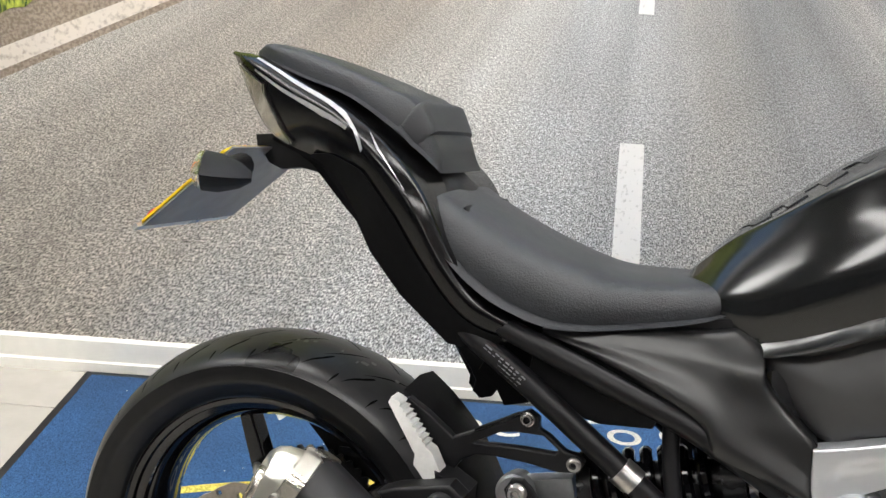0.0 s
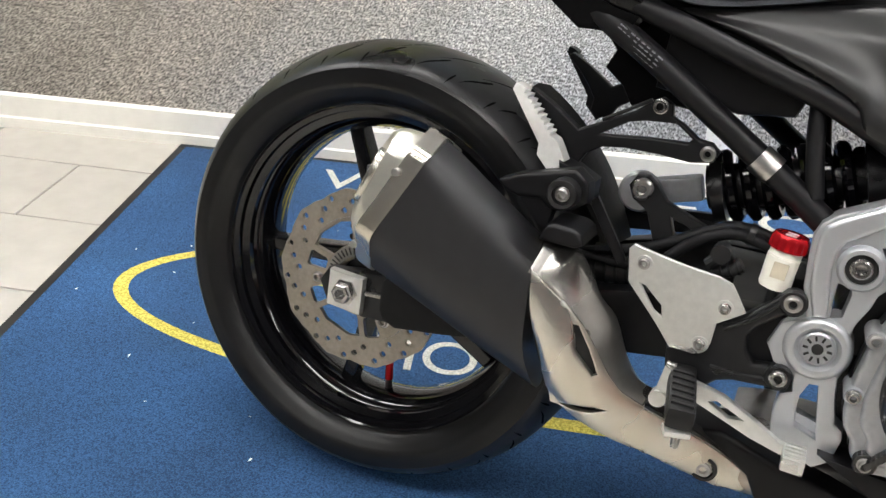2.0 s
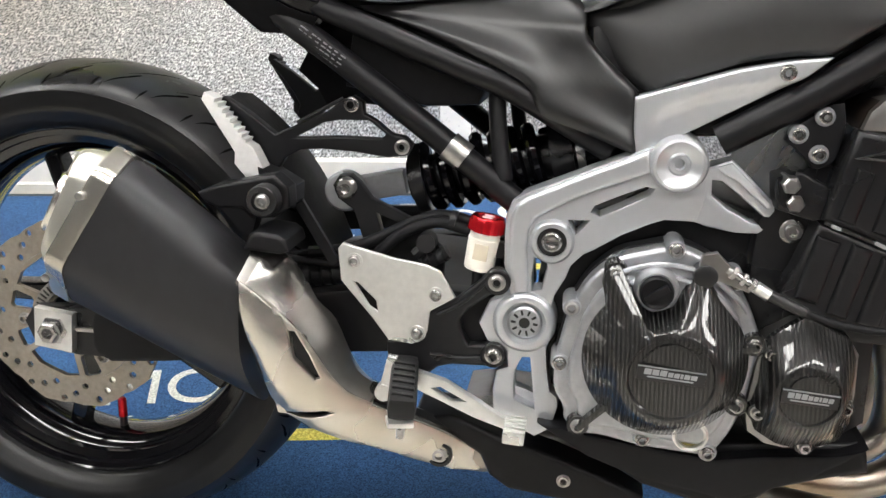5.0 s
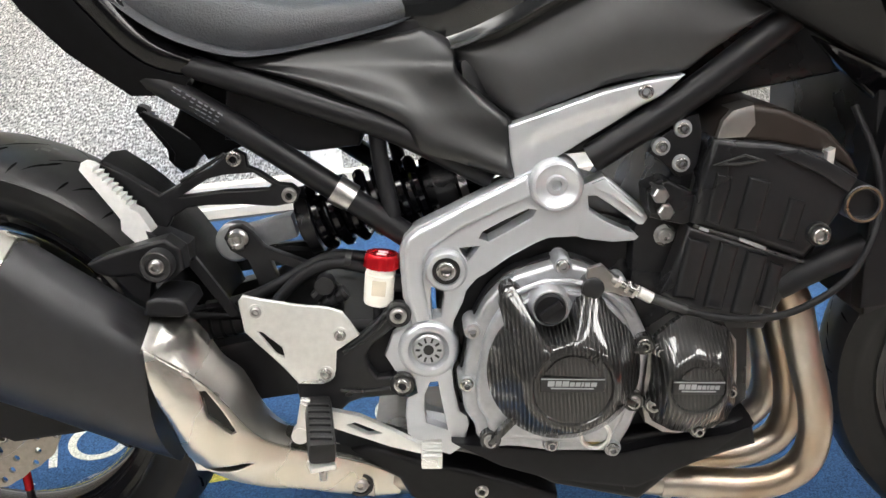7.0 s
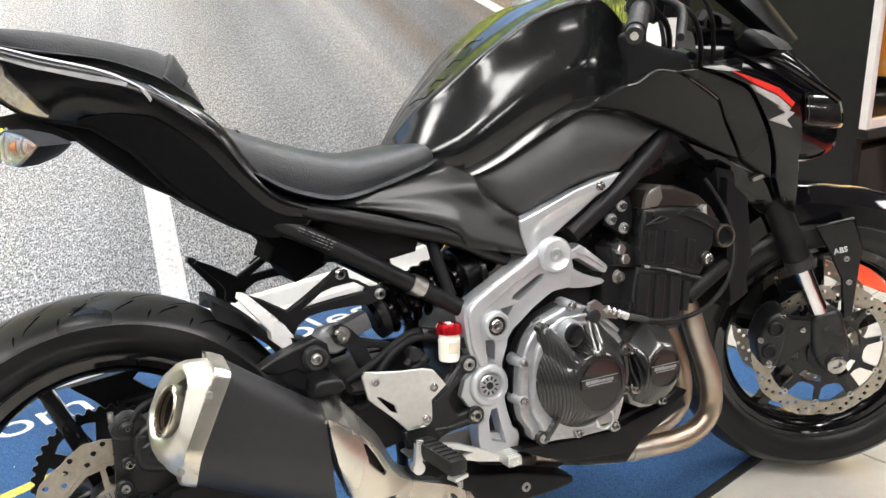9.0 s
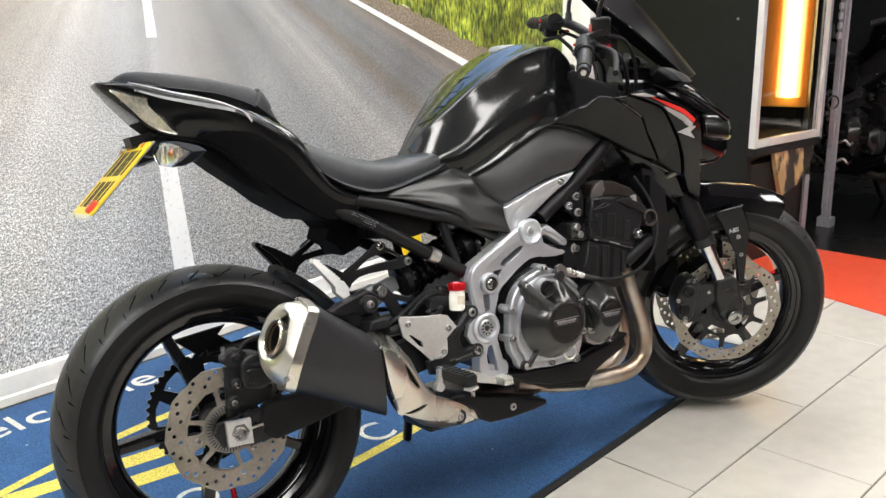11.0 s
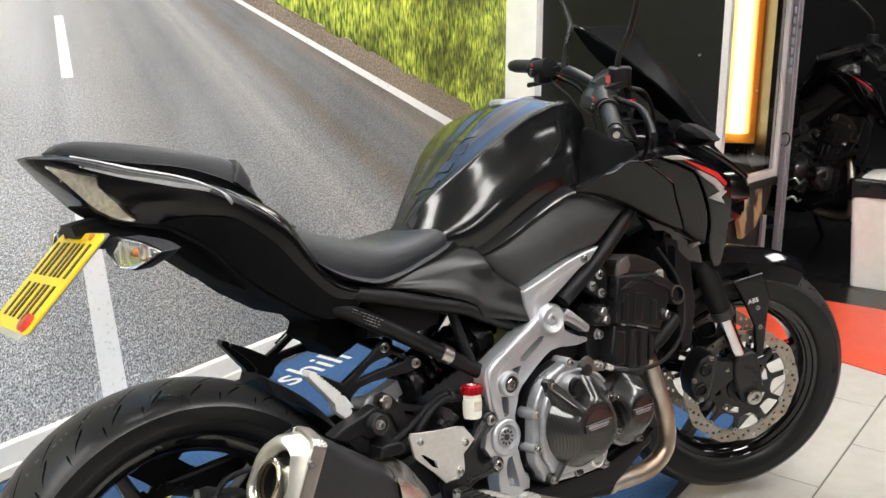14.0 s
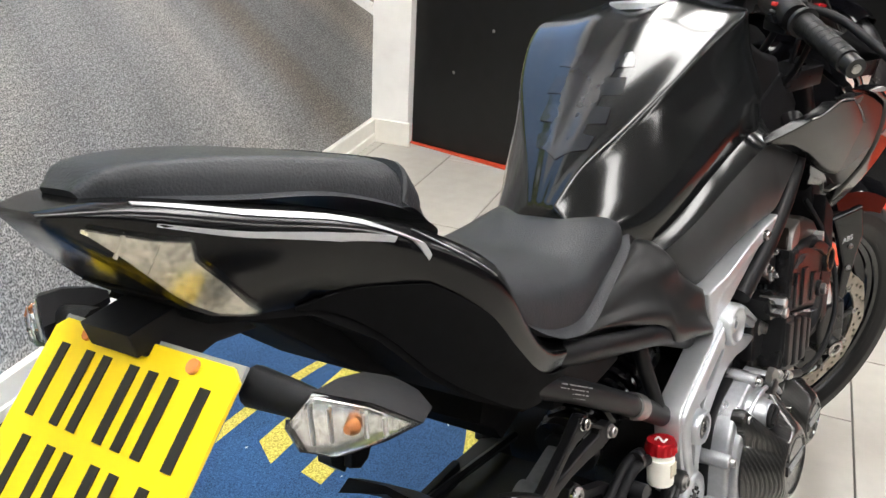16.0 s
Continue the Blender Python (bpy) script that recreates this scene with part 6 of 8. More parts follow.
part("inner_frame", prism([(0.62, 0.62), (0.60, 0.74), (0.80, 0.82), (1.05, 0.90), (1.14, 0.84), (1.08, 0.74), (0.90, 0.70), (0.80, 0.64)], -0.12, 0.12, bevel=0.02), DARK, fr)

# rear sets and heel guard
rs = new("rider_foot_rest")
rs.parent = bike
rs["label"] = "silver heel guard with black folding peg and brake lever"
part("heel_guard", prism([(0.356, 0.473), (0.361, 0.480), (0.382, 0.476), (0.421, 0.470), (0.457, 0.467), (0.473, 0.462), (0.482, 0.450), (0.493, 0.434), (0.480, 0.424), (0.466, 0.414), (0.465, 0.389), (0.459, 0.377), (0.449, 0.372), (0.422, 0.373), (0.401, 0.397), (0.362, 0.436)], -0.176, -0.170, holes=[[(0.376, 0.437), (0.382, 0.436), (0.404, 0.418), (0.407, 0.405), (0.397, 0.410)]], bevel=0.0018, segs=3), ALLOY, rs, "bright alloy heel guard")
for x, z in ((0.376, 0.461), (0.471, 0.434), (0.454, 0.386)):
    part("bolt_dish", spin([(0.0100, -0.174), (0.0092, -0.1768), (0.008, -0.177), (0.0, -0.177)], (x, 0, z), n=20), ALLOY, rs)
    part("bolt", bolt(x, -0.177, z, 0.0072, 0.005), BOLT, rs)
part("hanger", prism([(0.460, 0.411), (0.489, 0.426), (0.518, 0.456), (0.529, 0.468), (0.542, 0.469), (0.549, 0.458), (0.546, 0.446), (0.531, 0.440), (0.508, 0.420), (0.500, 0.406), (0.504, 0.390), (0.513, 0.378), (0.538, 0.382), (0.553, 0.376), (0.554, 0.362), (0.541, 0.356), (0.496, 0.352), (0.480, 0.346), (0.468, 0.334), (0.444, 0.336), (0.422, 0.340), (0.418, 0.369), (0.45, 0.38)], -0.169, -0.152, bevel=0.005, segs=3), DARK, rs, "black alloy foot rest hanger")
part("hanger_rib", tube([(0.474, -0.170, 0.410), (0.500, -0.170, 0.428), (0.526, -0.170, 0.456)], 0.003, 8), DARK, rs)
part("hanger_rib", tube([(0.470, -0.170, 0.362), (0.500, -0.170, 0.362), (0.528, -0.170, 0.366)], 0.003, 8), DARK, rs)
for x, z in ((0.537, 0.457), (0.542, 0.371)):
    part("bolt_seat", spin([(0.015, -0.160), (0.015, -0.171), (0.013, -0.173), (0.0, -0.173)], (x, 0, z), n=20), DARK, rs)
    part("bolt", bolt(x, -0.172, z, 0.0105, 0.006), BOLT, rs)
peg = part("peg", bar((0.443, -0.172, 0.346), (0.460, -0.276, 0.336), 0.031, 0.026, 0.009), GRIPR, rs, "black rubber covered peg")
for i in range(6):
    c = Vector((0.443, -0.172, 0.346)).lerp(Vector((0.460, -0.276, 0.336)), 0.25 + i * 0.13)
    part("peg_rib", bar(c + Vector((-0.012, 0, 0.0135)), c + Vector((0.012, 0, 0.0135)), 0.005, 0.003, 0.001), GRIPR, peg)
part("peg_end", bar((0.455, -0.262, 0.322), (0.4615, -0.279, 0.3205), 0.028, 0.006, 0.002), ALLOY, rs)
part("feeler", spin([(0.004, 0.304), (0.005, 0.312), (0.004, 0.320)], (0.460, -0.272, 0), "Z", 10), BOLT, rs)
part("brake_pedal", prism([(0.455, 0.350), (0.471, 0.347), (0.494, 0.342), (0.534, 0.323), (0.562, 0.308), (0.588, 0.310), (0.588, 0.296), (0.563, 0.295), (0.530, 0.303), (0.496, 0.315), (0.470, 0.324), (0.455, 0.330)], -0.196, -0.186, holes=[[(0.479, 0.331), (0.488, 0.334), (0.519, 0.321), (0.503, 0.319)]], bevel=0.002), ALLOY, rs, "bright alloy brake pedal")
part("pedal_tip", moved(box(-0.012, 0.012, -0.040, 0.0, -0.008, 0.008, 0.003), pose(0.577, -0.190, 0.302, 0, 0, 0)), ALLOY, rs)
for k in range(4):
    part("tip_tooth", box(0.566, 0.588, -0.226 + 0.009 * k, -0.222 + 0.009 * k, 0.3095, 0.3120, 0.0008), ALLOY, rs)
part("pedal_rod", join(bar((0.425, -0.192, 0.318), (0.432, -0.192, 0.362), 0.012, 0.012, 0.003), spin([(0.010, -0.20), (0.010, -0.185)], (0.425, 0, 0.318), n=14)), ALLOY, rs)

res = new("brake_reservoir")
res.parent = bike
res["label"] = "milky brake fluid bottle with red cap"
RES = Matrix.Translation((0.5155, -0.150, 0.494)) @ Matrix.Rotation(radians(5), 4, "Y")
part("bottle", moved(spin([(0.0160, -0.030), (0.0172, -0.027), (0.0180, 0.004), (0.0180, 0.006), (0.0170, 0.007), (0.0170, 0.014)], (0, 0, 0), "Z", 28), RES), RESERV, res, "milky white fluid bottle")
part("fluid_window", moved(box(-0.008, 0.008, -0.0184, -0.0170, -0.016, 0.002, 0.0006), RES), material("fluid_level", (0.62, 0.56, 0.44), 0.3), res, "fluid behind the bottle's wall")
cp = spin([(0.0185, 0.014), (0.0198, 0.0145), (0.0198, 0.026), (0.0188, 0.0295), (0.0178, 0.031), (0.0120, 0.0310), (0.0112, 0.0302), (0.0, 0.0302)], (0, 0, 0), "Z", 60)
for v in cp.verts:
    r = math.hypot(v.co.x, v.co.y)
    if 0.0142 < v.co.z < 0.027 and r > 0.018:
        k = 1 + 0.045 * math.cos(15 * math.atan2(v.co.y, v.co.x))
        v.co.x, v.co.y = v.co.x * k, v.co.y * k
cap_ob = part("cap", moved(cp, RES), RED, res, "red anodised screw cap")
for p, q in (((-0.005, 0.006), (0.006, 0.006)), ((0.006, 0.006), (-0.006, -0.006)), ((-0.006, -0.006), (0.005, -0.006))):
    part("mark", moved(bar((p[0], p[1], 0.0306), (q[0], q[1], 0.0306), 0.0026, 0.0012, 0.0), RES), WHITE, cap_ob)
part("bracket", moved(box(0.016, 0.030, -0.006, 0.006, -0.012, 0.006, 0.002), RES), DARK, res)
part("hose", tube([(0.513, -0.158, 0.465), (0.512, -0.155, 0.44), (0.50, -0.15, 0.415), (0.47, -0.15, 0.42)], 0.006, 10), PLASTIC, res)
part("hose", tube([(0.500, -0.13, 0.510), (0.483, -0.13, 0.514), (0.458, -0.13, 0.514), (0.431, -0.13, 0.502), (0.400, -0.13, 0.483), (0.368, -0.13, 0.466), (0.33, -0.125, 0.452)], 0.0068, 10), PLASTIC, bike, "black rubber brake hose")
part("hose", tube([(0.505, -0.14, 0.500), (0.494, -0.14, 0.504), (0.468, -0.14, 0.509), (0.448, -0.14, 0.505), (0.422, -0.14, 0.491), (0.400, -0.14, 0.469), (0.385, -0.14, 0.45)], 0.0068, 10), PLASTIC, bike, "black rubber brake hose")
part("hose_clip", tube([(0.474, -0.135, 0.512), (0.481, -0.135, 0.511)], 0.0125, 12, smooth=False), DARK, bike)
part("hose_fitting", tube([(0.446, -0.145, 0.460), (0.454, -0.146, 0.464), (0.462, -0.147, 0.467), (0.476, -0.147, 0.478)], 0.008, 12, radii=(0.006, 0.0085)), DARK, bike, "ribbed black hose fitting")
for k in range(4):
    c = Vector((0.448, -0.1455, 0.461)).lerp(Vector((0.472, -0.147, 0.475)), k / 3)
    part("fitting_rib", tube([c - Vector((0.0012, 0, 0.0007)), c + Vector((0.0012, 0, 0.0007))], 0.0098, 12, smooth=False), PLASTIC, bike)
part("wire", tube([(0.285, -0.12, 0.441), (0.318, -0.12, 0.449), (0.350, -0.12, 0.453), (0.39, -0.12, 0.462)], 0.0045, 8), PLASTIC, bike)
part("connector", tube([(0.308, -0.12, 0.447), (0.330, -0.12, 0.451)], 0.0075, 8, smooth=False), DARK, bike)
part("damper_body", tube([(0.290, -0.112, 0.414), (0.352, -0.112, 0.428)], 0.0155, 16, smooth=False), DARK, bike)
for k in range(5):
    c = Vector((0.300, -0.112, 0.4163)).lerp(Vector((0.350, -0.112, 0.4275)), k / 4)
    part("body_ring", tube([c - Vector((0.0016, 0, 0.0004)), c + Vector((0.0016, 0, 0.0004))], 0.0172, 16, smooth=False), PLASTIC, bike)
part("banjo", join(spin([(0.011, -0.16), (0.011, -0.140)], (0.452, 0, 0.487), n=14), tube([(0.44, -0.15, 0.47), (0.455, -0.15, 0.487)], 0.007, 8, smooth=False)), DARK, bike)
part("master_cylinder", tube([(0.44, -0.142, 0.455), (0.455, -0.142, 0.40)], 0.014, 14, smooth=False), DARK, bike)

# shock absorber
sh = new("shock_absorber")
sh.parent = bike
sh["label"] = "black coil shock absorber with bright lower eye"
SA, SB = Vector((0.337, -0.070, 0.516)), Vector((0.640, -0.060, 0.606))
sd = (SB - SA).normalized()
part("eye", join(bar(SA + sd * 0.01, SA + sd * 0.075, 0.030, 0.030, 0.006), spin([(0.020, -0.088), (0.020, -0.052), (0.012, -0.052), (0.012, -0.088)], (SA.x, 0, SA.z), n=24, closed=True)), CAST, sh, "cast alloy lower eye")
part("bolt", bolt(SA.x, -0.088, SA.z, 0.010, 0.006), BOLT, sh)
part("body", tube([SA + sd * 0.08, SB], 0.026, 20, smooth=False), DARK, sh)
coil = []
u = sd.orthogonal().normalized()
w = sd.cross(u)
for i in range(7 * 14 + 1):
    a = 2 * math.pi * i / 14
    coil.append(SA + sd * (0.10 + 0.145 * i / 98) + (u * math.cos(a) + w * math.sin(a)) * 0.036)
part("spring", tube(coil, 0.0080, 8, smooth=False), GLOSS, sh, "gloss black coil spring")
part("spring_seat", tube([SA + sd * 0.086, SA + sd * 0.100], 0.042, 24, smooth=False), DARK, sh)
part("spring_seat", tube([SA + sd * 0.25, SA + sd * 0.275], 0.044, 24, smooth=False), DARK, sh)
part("adjuster_ring", tube([SA + sd * 0.279, SA + sd * 0.288], 0.045, 30, smooth=False), BOLT, sh)
part("link_arm", prism([(0.331, 0.532), (0.338, 0.545), (0.352, 0.547), (0.364, 0.538), (0.378, 0.522), (0.428, 0.503), (0.470, 0.470), (0.47, 0.44), (0.41, 0.44), (0.372, 0.470), (0.358, 0.505), (0.338, 0.517)], -0.122, -0.106, holes=[[(0.386, 0.505), (0.410, 0.497), (0.420, 0.478), (0.395, 0.480)]], bevel=0.004), DARK, sh, "black shock link")
part("link_bolt", spin([(0.013, -0.118), (0.013, -0.126), (0.010, -0.129), (0.006, -0.129), (0.005, -0.125)], (0.348, 0, 0.531), n=20), BOLT, sh)
part("eye_face", spin([(0.024, -0.088), (0.024, -0.102), (0.021, -0.105), (0.0, -0.105)], (SA.x + 0.004, 0, SA.z + 0.006), n=26), CAST, sh)

# passenger pegs, right and left
PEGM = material("cast_peg_alloy", (0.78, 0.78, 0.77), 0.42, metal=0.35, vary=0.08, scale=40)
for s in (-1, 1):
    h = new("passenger_peg")
    h.parent = bike
    if s > 0:
        h.location = (-0.024, -0.022, 0.026)
    h["label"] = "silver serrated passenger peg on a black forked hanger"

    def sided(bm):
        return bm if s < 0 else mirror_y(bm)

    part("hanger", sided(prism([(0.196, 0.617), (0.202, 0.622), (0.228, 0.609), (0.255, 0.592), (0.264, 0.586), (0.286, 0.598), (0.324, 0.619), (0.342, 0.634), (0.352, 0.639), (0.364, 0.633), (0.366, 0.620), (0.380, 0.614), (0.399, 0.601), (0.414, 0.600), (0.424, 0.592), (0.419, 0.579), (0.395, 0.574), (0.358, 0.576), (0.320, 0.575), (0.295, 0.571), (0.278, 0.560), (0.270, 0.546), (0.255, 0.540), (0.240, 0.548), (0.243, 0.565), (0.233, 0.580), (0.216, 0.599)], -0.136, -0.122, holes=[[(0.289, 0.585), (0.320, 0.605), (0.338, 0.610), (0.372, 0.613), (0.392, 0.600), (0.388, 0.595), (0.342, 0.592), (0.305, 0.587)]], bevel=0.003, segs=3)), MATTE, h, "black forked hanger")
    part("hanger_rim", sided(tube([(0.290, -0.1365, 0.602), (0.324, -0.1365, 0.6235), (0.341, -0.1365, 0.6345)], 0.0022, 8)), MATTE, h)
    for x, z in ((0.351, 0.629), (0.412, 0.588)):
        part("bolt", sided(bolt(x, -0.136, z, 0.0092, 0.007)), BOLT, h)
    teeth = [(0.187, 0.620), (0.190, 0.628), (0.198, 0.626)]
    for i in range(9):
        k = i / 9
        x, z = 0.200 + 0.043 * k, 0.623 - 0.046 * k
        teeth += [(x + 0.0035, z - 0.0005), (x + 0.002, z - 0.005)]
    teeth += [(0.249, 0.573), (0.262, 0.552), (0.261, 0.546), (0.247, 0.533), (0.228, 0.552), (0.228, 0.565)]
    part("peg", sided(prism(teeth, -0.166, -0.142, bevel=0.0025)), PEGM if s < 0 else MATTE, h, "serrated alloy peg")
part("muffler_hanger", prism([(0.199, 0.522), (0.221, 0.533), (0.261, 0.545), (0.285, 0.552), (0.302, 0.540), (0.305, 0.518), (0.288, 0.504), (0.262, 0.501), (0.251, 0.510), (0.225, 0.507), (0.208, 0.512)], -0.200, -0.168, bevel=0.005, segs=3), MATTE, bike, "black muffler bracket")
part("bracket_web", prism([(0.225, 0.507), (0.257, 0.515), (0.268, 0.504), (0.263, 0.478), (0.249, 0.482)], -0.196, -0.175, bevel=0.003), MATTE, bike)
part("hanger_arm", prism([(0.256, 0.552), (0.272, 0.548), (0.300, 0.535), (0.300, 0.510), (0.278, 0.508), (0.262, 0.530)], -0.172, -0.124, bevel=0.005), MATTE, bike)
part("hanger_strut", bar((0.300, -0.150, 0.515), (0.345, -0.140, 0.445), 0.014, 0.012, 0.003), MATTE, bike)
part("hanger_bush", spin([(0.0178, -0.15), (0.0178, -0.214), (0.016, -0.217), (0.0115, -0.217), (0.011, -0.213), (0.0, -0.213)], (0.279, 0, 0.525), n=28), RUBBER, bike)
part("hanger_bolt", bolt(0.279, -0.213, 0.525, 0.0088, 0.008), BOLT, bike)
part("side_stand", tube([(0.52, 0.15, 0.33), (0.55, 0.22, 0.18), (0.57, 0.30, 0.055)], 0.012, 10), MATTE, bike)

# tail, lamps and plate
U = [(-0.152, 1.013), (-0.10, 1.010), (-0.02, 0.987), (0.06, 0.960), (0.13, 0.924), (0.19, 0.876), (0.232, 0.810), (0.272, 0.766), (0.33, 0.738)]
LO = [(-0.150, 1.003), (-0.112, 0.962), (-0.055, 0.908), (0.03, 0.885), (0.082, 0.845), (0.125, 0.792), (0.175, 0.748), (0.245, 0.702), (0.305, 0.705)]
WU = [0.020, 0.046, 0.070, 0.096, 0.126, 0.150, 0.147, 0.140, 0.132]
WM = [0.030, 0.066, 0.096, 0.126, 0.152, 0.166, 0.160, 0.152, 0.144]
WL = [0.018, 0.046, 0.066, 0.085, 0.102, 0.118, 0.128, 0.134, 0.134]
rings = []
for (ux_, uz_), (lx, lz), a, b, c in zip(U, LO, WU, WM, WL):
    def mid(t):
        return (ux_ + (lx - ux_) * t, uz_ + (lz - uz_) * t)
    m1, m2 = mid(0.16), mid(0.55)
    right = [(ux_, -a, uz_), (m1[0], -b, m1[1]), (m2[0], -(b * 0.72 + c * 0.28), m2[1]), (lx, -c, lz)]
    rings.append([Vector(p) for p in right] + [Vector((p[0], -p[1], p[2])) for p in reversed(right)])
TAIL = fine_rings(rings, 4, 1)
SHELL = []
for ring in TAIL:
    u, m1, m2, lo = ring[:4]
    roll = [u, u.lerp(m1, 0.34) + Vector((0, 0, 0.0010)), u.lerp(m1, 0.86) + Vector((0, 0, 0.0006)), m1.lerp(m2, 0.06), m1.lerp(m2, 0.30) - Vector((0, 0.002, 0)), m2, m2.lerp(lo, 0.5) - Vector((0, 0.002, 0)), lo]
    SHELL.append(roll + [Vector((p.x, -p.y, p.z)) for p in reversed(roll)])
tail = part("tail_fairing", loft_rings(SHELL), TAILM, bike, "gloss black tail fairing", sharp=48)


def tail_point(s, t, out=0.0):
    """A place on the right tail flank: s along from the tip, t down from the upper edge."""
    i = min(int(s * 4), len(TAIL) - 2)
    k = s * 4 - i
    ring = [TAIL[i][j].lerp(TAIL[i + 1][j], k) for j in range(4)]
    q = t * 3
    j = min(int(q), 2)
    p = ring[j].lerp(ring[j + 1], q - j)
    return p + Vector((0, -0.86 * out, 0.5 * out * (1 - 1.6 * t)))


def flank_strip(name, rows, out, mat, label=""):
    """A strip on both tail flanks; rows of (along, upper, lower)."""
    for s in (-1, 1):
        fine = []
        for (s0, u0, l0), (s1, u1, l1) in zip(rows, rows[1:]):
            for k in range(6):
                t = k / 6
                fine.append((s0 + (s1 - s0) * t, u0 + (u1 - u0) * t, l0 + (l1 - l0) * t))
        fine.append(rows[-1])
        rings = []
        for sa, u, lo in fine:
            outer = [tail_point(sa, u + (lo - u) * q / 4, out) for q in range(5)]
            inner = [tail_point(sa, u + (lo - u) * q / 4, out - 0.003) for q in range(4, -1, -1)]
            rings.append(outer + inner)
        bm = loft_rings(rings)
        if s > 0:
            mirror_y(bm)
        part(name, bm, mat, tail, label)


LAMP = [(0.50, 0.66, 0.72), (0.8, 0.65, 0.82), (1.15, 0.62, 0.90), (1.5, 0.55, 0.95), (1.57, 0.68, 0.955), (1.95, 0.79, 0.965), (2.35, 0.955, 0.97)]
LAMPBACK = material("tail_lamp_reflector", (0.60, 0.57, 0.48), 0.22, metal=0.6, vary=0.45, scale=60)
flank_strip("lamp_reflector", LAMP, 0.003, LAMPBACK)
for q in (0.9, 1.25):
    flank_strip("lamp_rib", [(q, 0.62, 0.90), (q + 0.03, 0.62, 0.90)], 0.0042, LAMPBACK)
flank_strip("lamp_lens", [(a, u - 0.02, v) for a, u, v in LAMP], 0.008, LENS, "clear tail lamp lens")
flank_strip("stripe", [(1.05, 0.09, 0.16), (1.95, 0.125, 0.21), (2.75, 0.12, 0.215), (3.12, 0.14, 0.24), (3.5, 0.26, 0.315), (3.83, 0.40, 0.45)], 0.0024, STRIPE, "silver tail stripe")
flank_strip("stripe", [(1.2, 0.43, 0.465), (2.18, 0.385, 0.435), (2.8, 0.375, 0.45), (3.35, 0.335, 0.39)], 0.0024, STRIPE, "silver tail stripe")
flank_strip("stripe", [(3.70, 0.10, 0.115), (4.02, 0.195, 0.232), (4.5, 0.25, 0.272), (4.85, 0.275, 0.282)], 0.0024, STRIPE, "silver tail stripe")
flank_strip("lower_panel", [(2.75, 0.97, 1.0), (3.2, 0.80, 1.0), (4.0, 0.60, 1.0), (5.0, 0.56, 1.0), (6.0, 0.55, 1.0), (7.0, 0.60, 1.0), (7.9, 0.68, 1.0)], 0.005, UNDERM, "dull black lower tail panel")
belly = []
for (lx, lz), w in list(zip(LO, WL))[2:]:
    belly.append([Vector((lx - 0.004, -w + 0.001, lz - 0.005)), Vector((lx + 0.004, -w + 0.001, lz + 0.004)), Vector((lx + 0.004, w - 0.001, lz + 0.004)), Vector((lx - 0.004, w - 0.001, lz - 0.005))])
part("tail_floor", loft_rings(belly), UNDERM, tail, "dull black closing panel")
part("under_tail", prism([(-0.085, 0.930), (-0.05, 0.902), (0.0, 0.876), (0.050, 0.830), (0.10, 0.788), (0.175, 0.746), (0.253, 0.696), (0.272, 0.674), (0.262, 0.652), (0.288, 0.633), (0.302, 0.612), (0.330, 0.622), (0.384, 0.648), (0.45, 0.652), (0.46, 0.70), (0.33, 0.74), (0.22, 0.84), (0.12, 0.92), (0.0, 0.96)], -0.060, 0.060, bevel=0.008), UNDERM, bike, "black plastic under tail")
part("battery_box", prism([(0.335, 0.645), (0.34, 0.72), (0.52, 0.715), (0.49, 0.640), (0.43, 0.632)], -0.11, 0.11, bevel=0.008), PLASTIC, bike)

hold = new("plate_holder")
hold.parent = bike
hold["label"] = "tilted yellow number plate on a black tail arm"
part("arm", prism([(-0.095, 0.885), (-0.075, 0.905), (-0.02, 0.905), (0.04, 0.885), (0.06, 0.870), (0.03, 0.862), (-0.03, 0.868), (-0.06, 0.862), (-0.08, 0.868)], -0.03, 0.03, bevel=0.004), PLASTIC, hold, "black plastic arm")
PM = Matrix.Translation((-0.080, -0.016, 0.886)) @ Matrix.Rotation(radians(46), 4, "Y")
PLATEBACK = material("plate_back", (0.20, 0.205, 0.21), 0.3, vary=0.2, scale=10)
part("backing", moved(box(-0.003, 0.0, -0.112, 0.112, -0.172, 0.004, 0.001), PM), PLATEBACK, hold, "grey plastic plate back")
pl = [(y, z) for y, z in smooth_outline([(-0.1145, -0.176), (0.1145, -0.176), (0.1145, 0.0), (-0.1145, 0.0)], 1, 0.95)]
bm = prism(pl, -0.0065, -0.0035)
for v in bm.verts:
    v.co = Vector((v.co.y, v.co.x, v.co.z))
part("number_plate", moved(bm, PM), PLATE, hold, "yellow plate with dark bars")
for row, widths in ((-0.082, (0.046, 0.046, 0.012, 0.046)), (-0.158, (0.046, 0.046, 0.046))):
    total = sum(widths) + 0.012 * (len(widths) - 1)
    y = total / 2
    for wd in widths:
        for y1 in ((y, y - wd + 0.011) if wd > 0.02 else (y,)):
            part("bar_mark", moved(box(-0.0080, -0.0066, y1 - 0.011, y1, row, row + 0.062, 0.0004), PM), INK_AND_GAPS, hold)
        y -= wd + 0.012
for y in (0.066, -0.066):
    part("screw", moved(spin([(0.006, -0.0066), (0.006, -0.0095), (0.004, -0.0105)], (0, y, -0.008), "X", 12), PM), ORANGE, hold)
part("red_reflector", moved(spin([(0.014, -0.006), (0.014, -0.014), (0.011, -0.016)], (0, -0.085, -0.160), "X", 18), PM), REDPAINT, hold, "round red reflector")
part("plate_foot", moved(box(-0.010, -0.003, -0.114, 0.114, -0.186, -0.1765, 0.001), PM), ALLOY, hold)
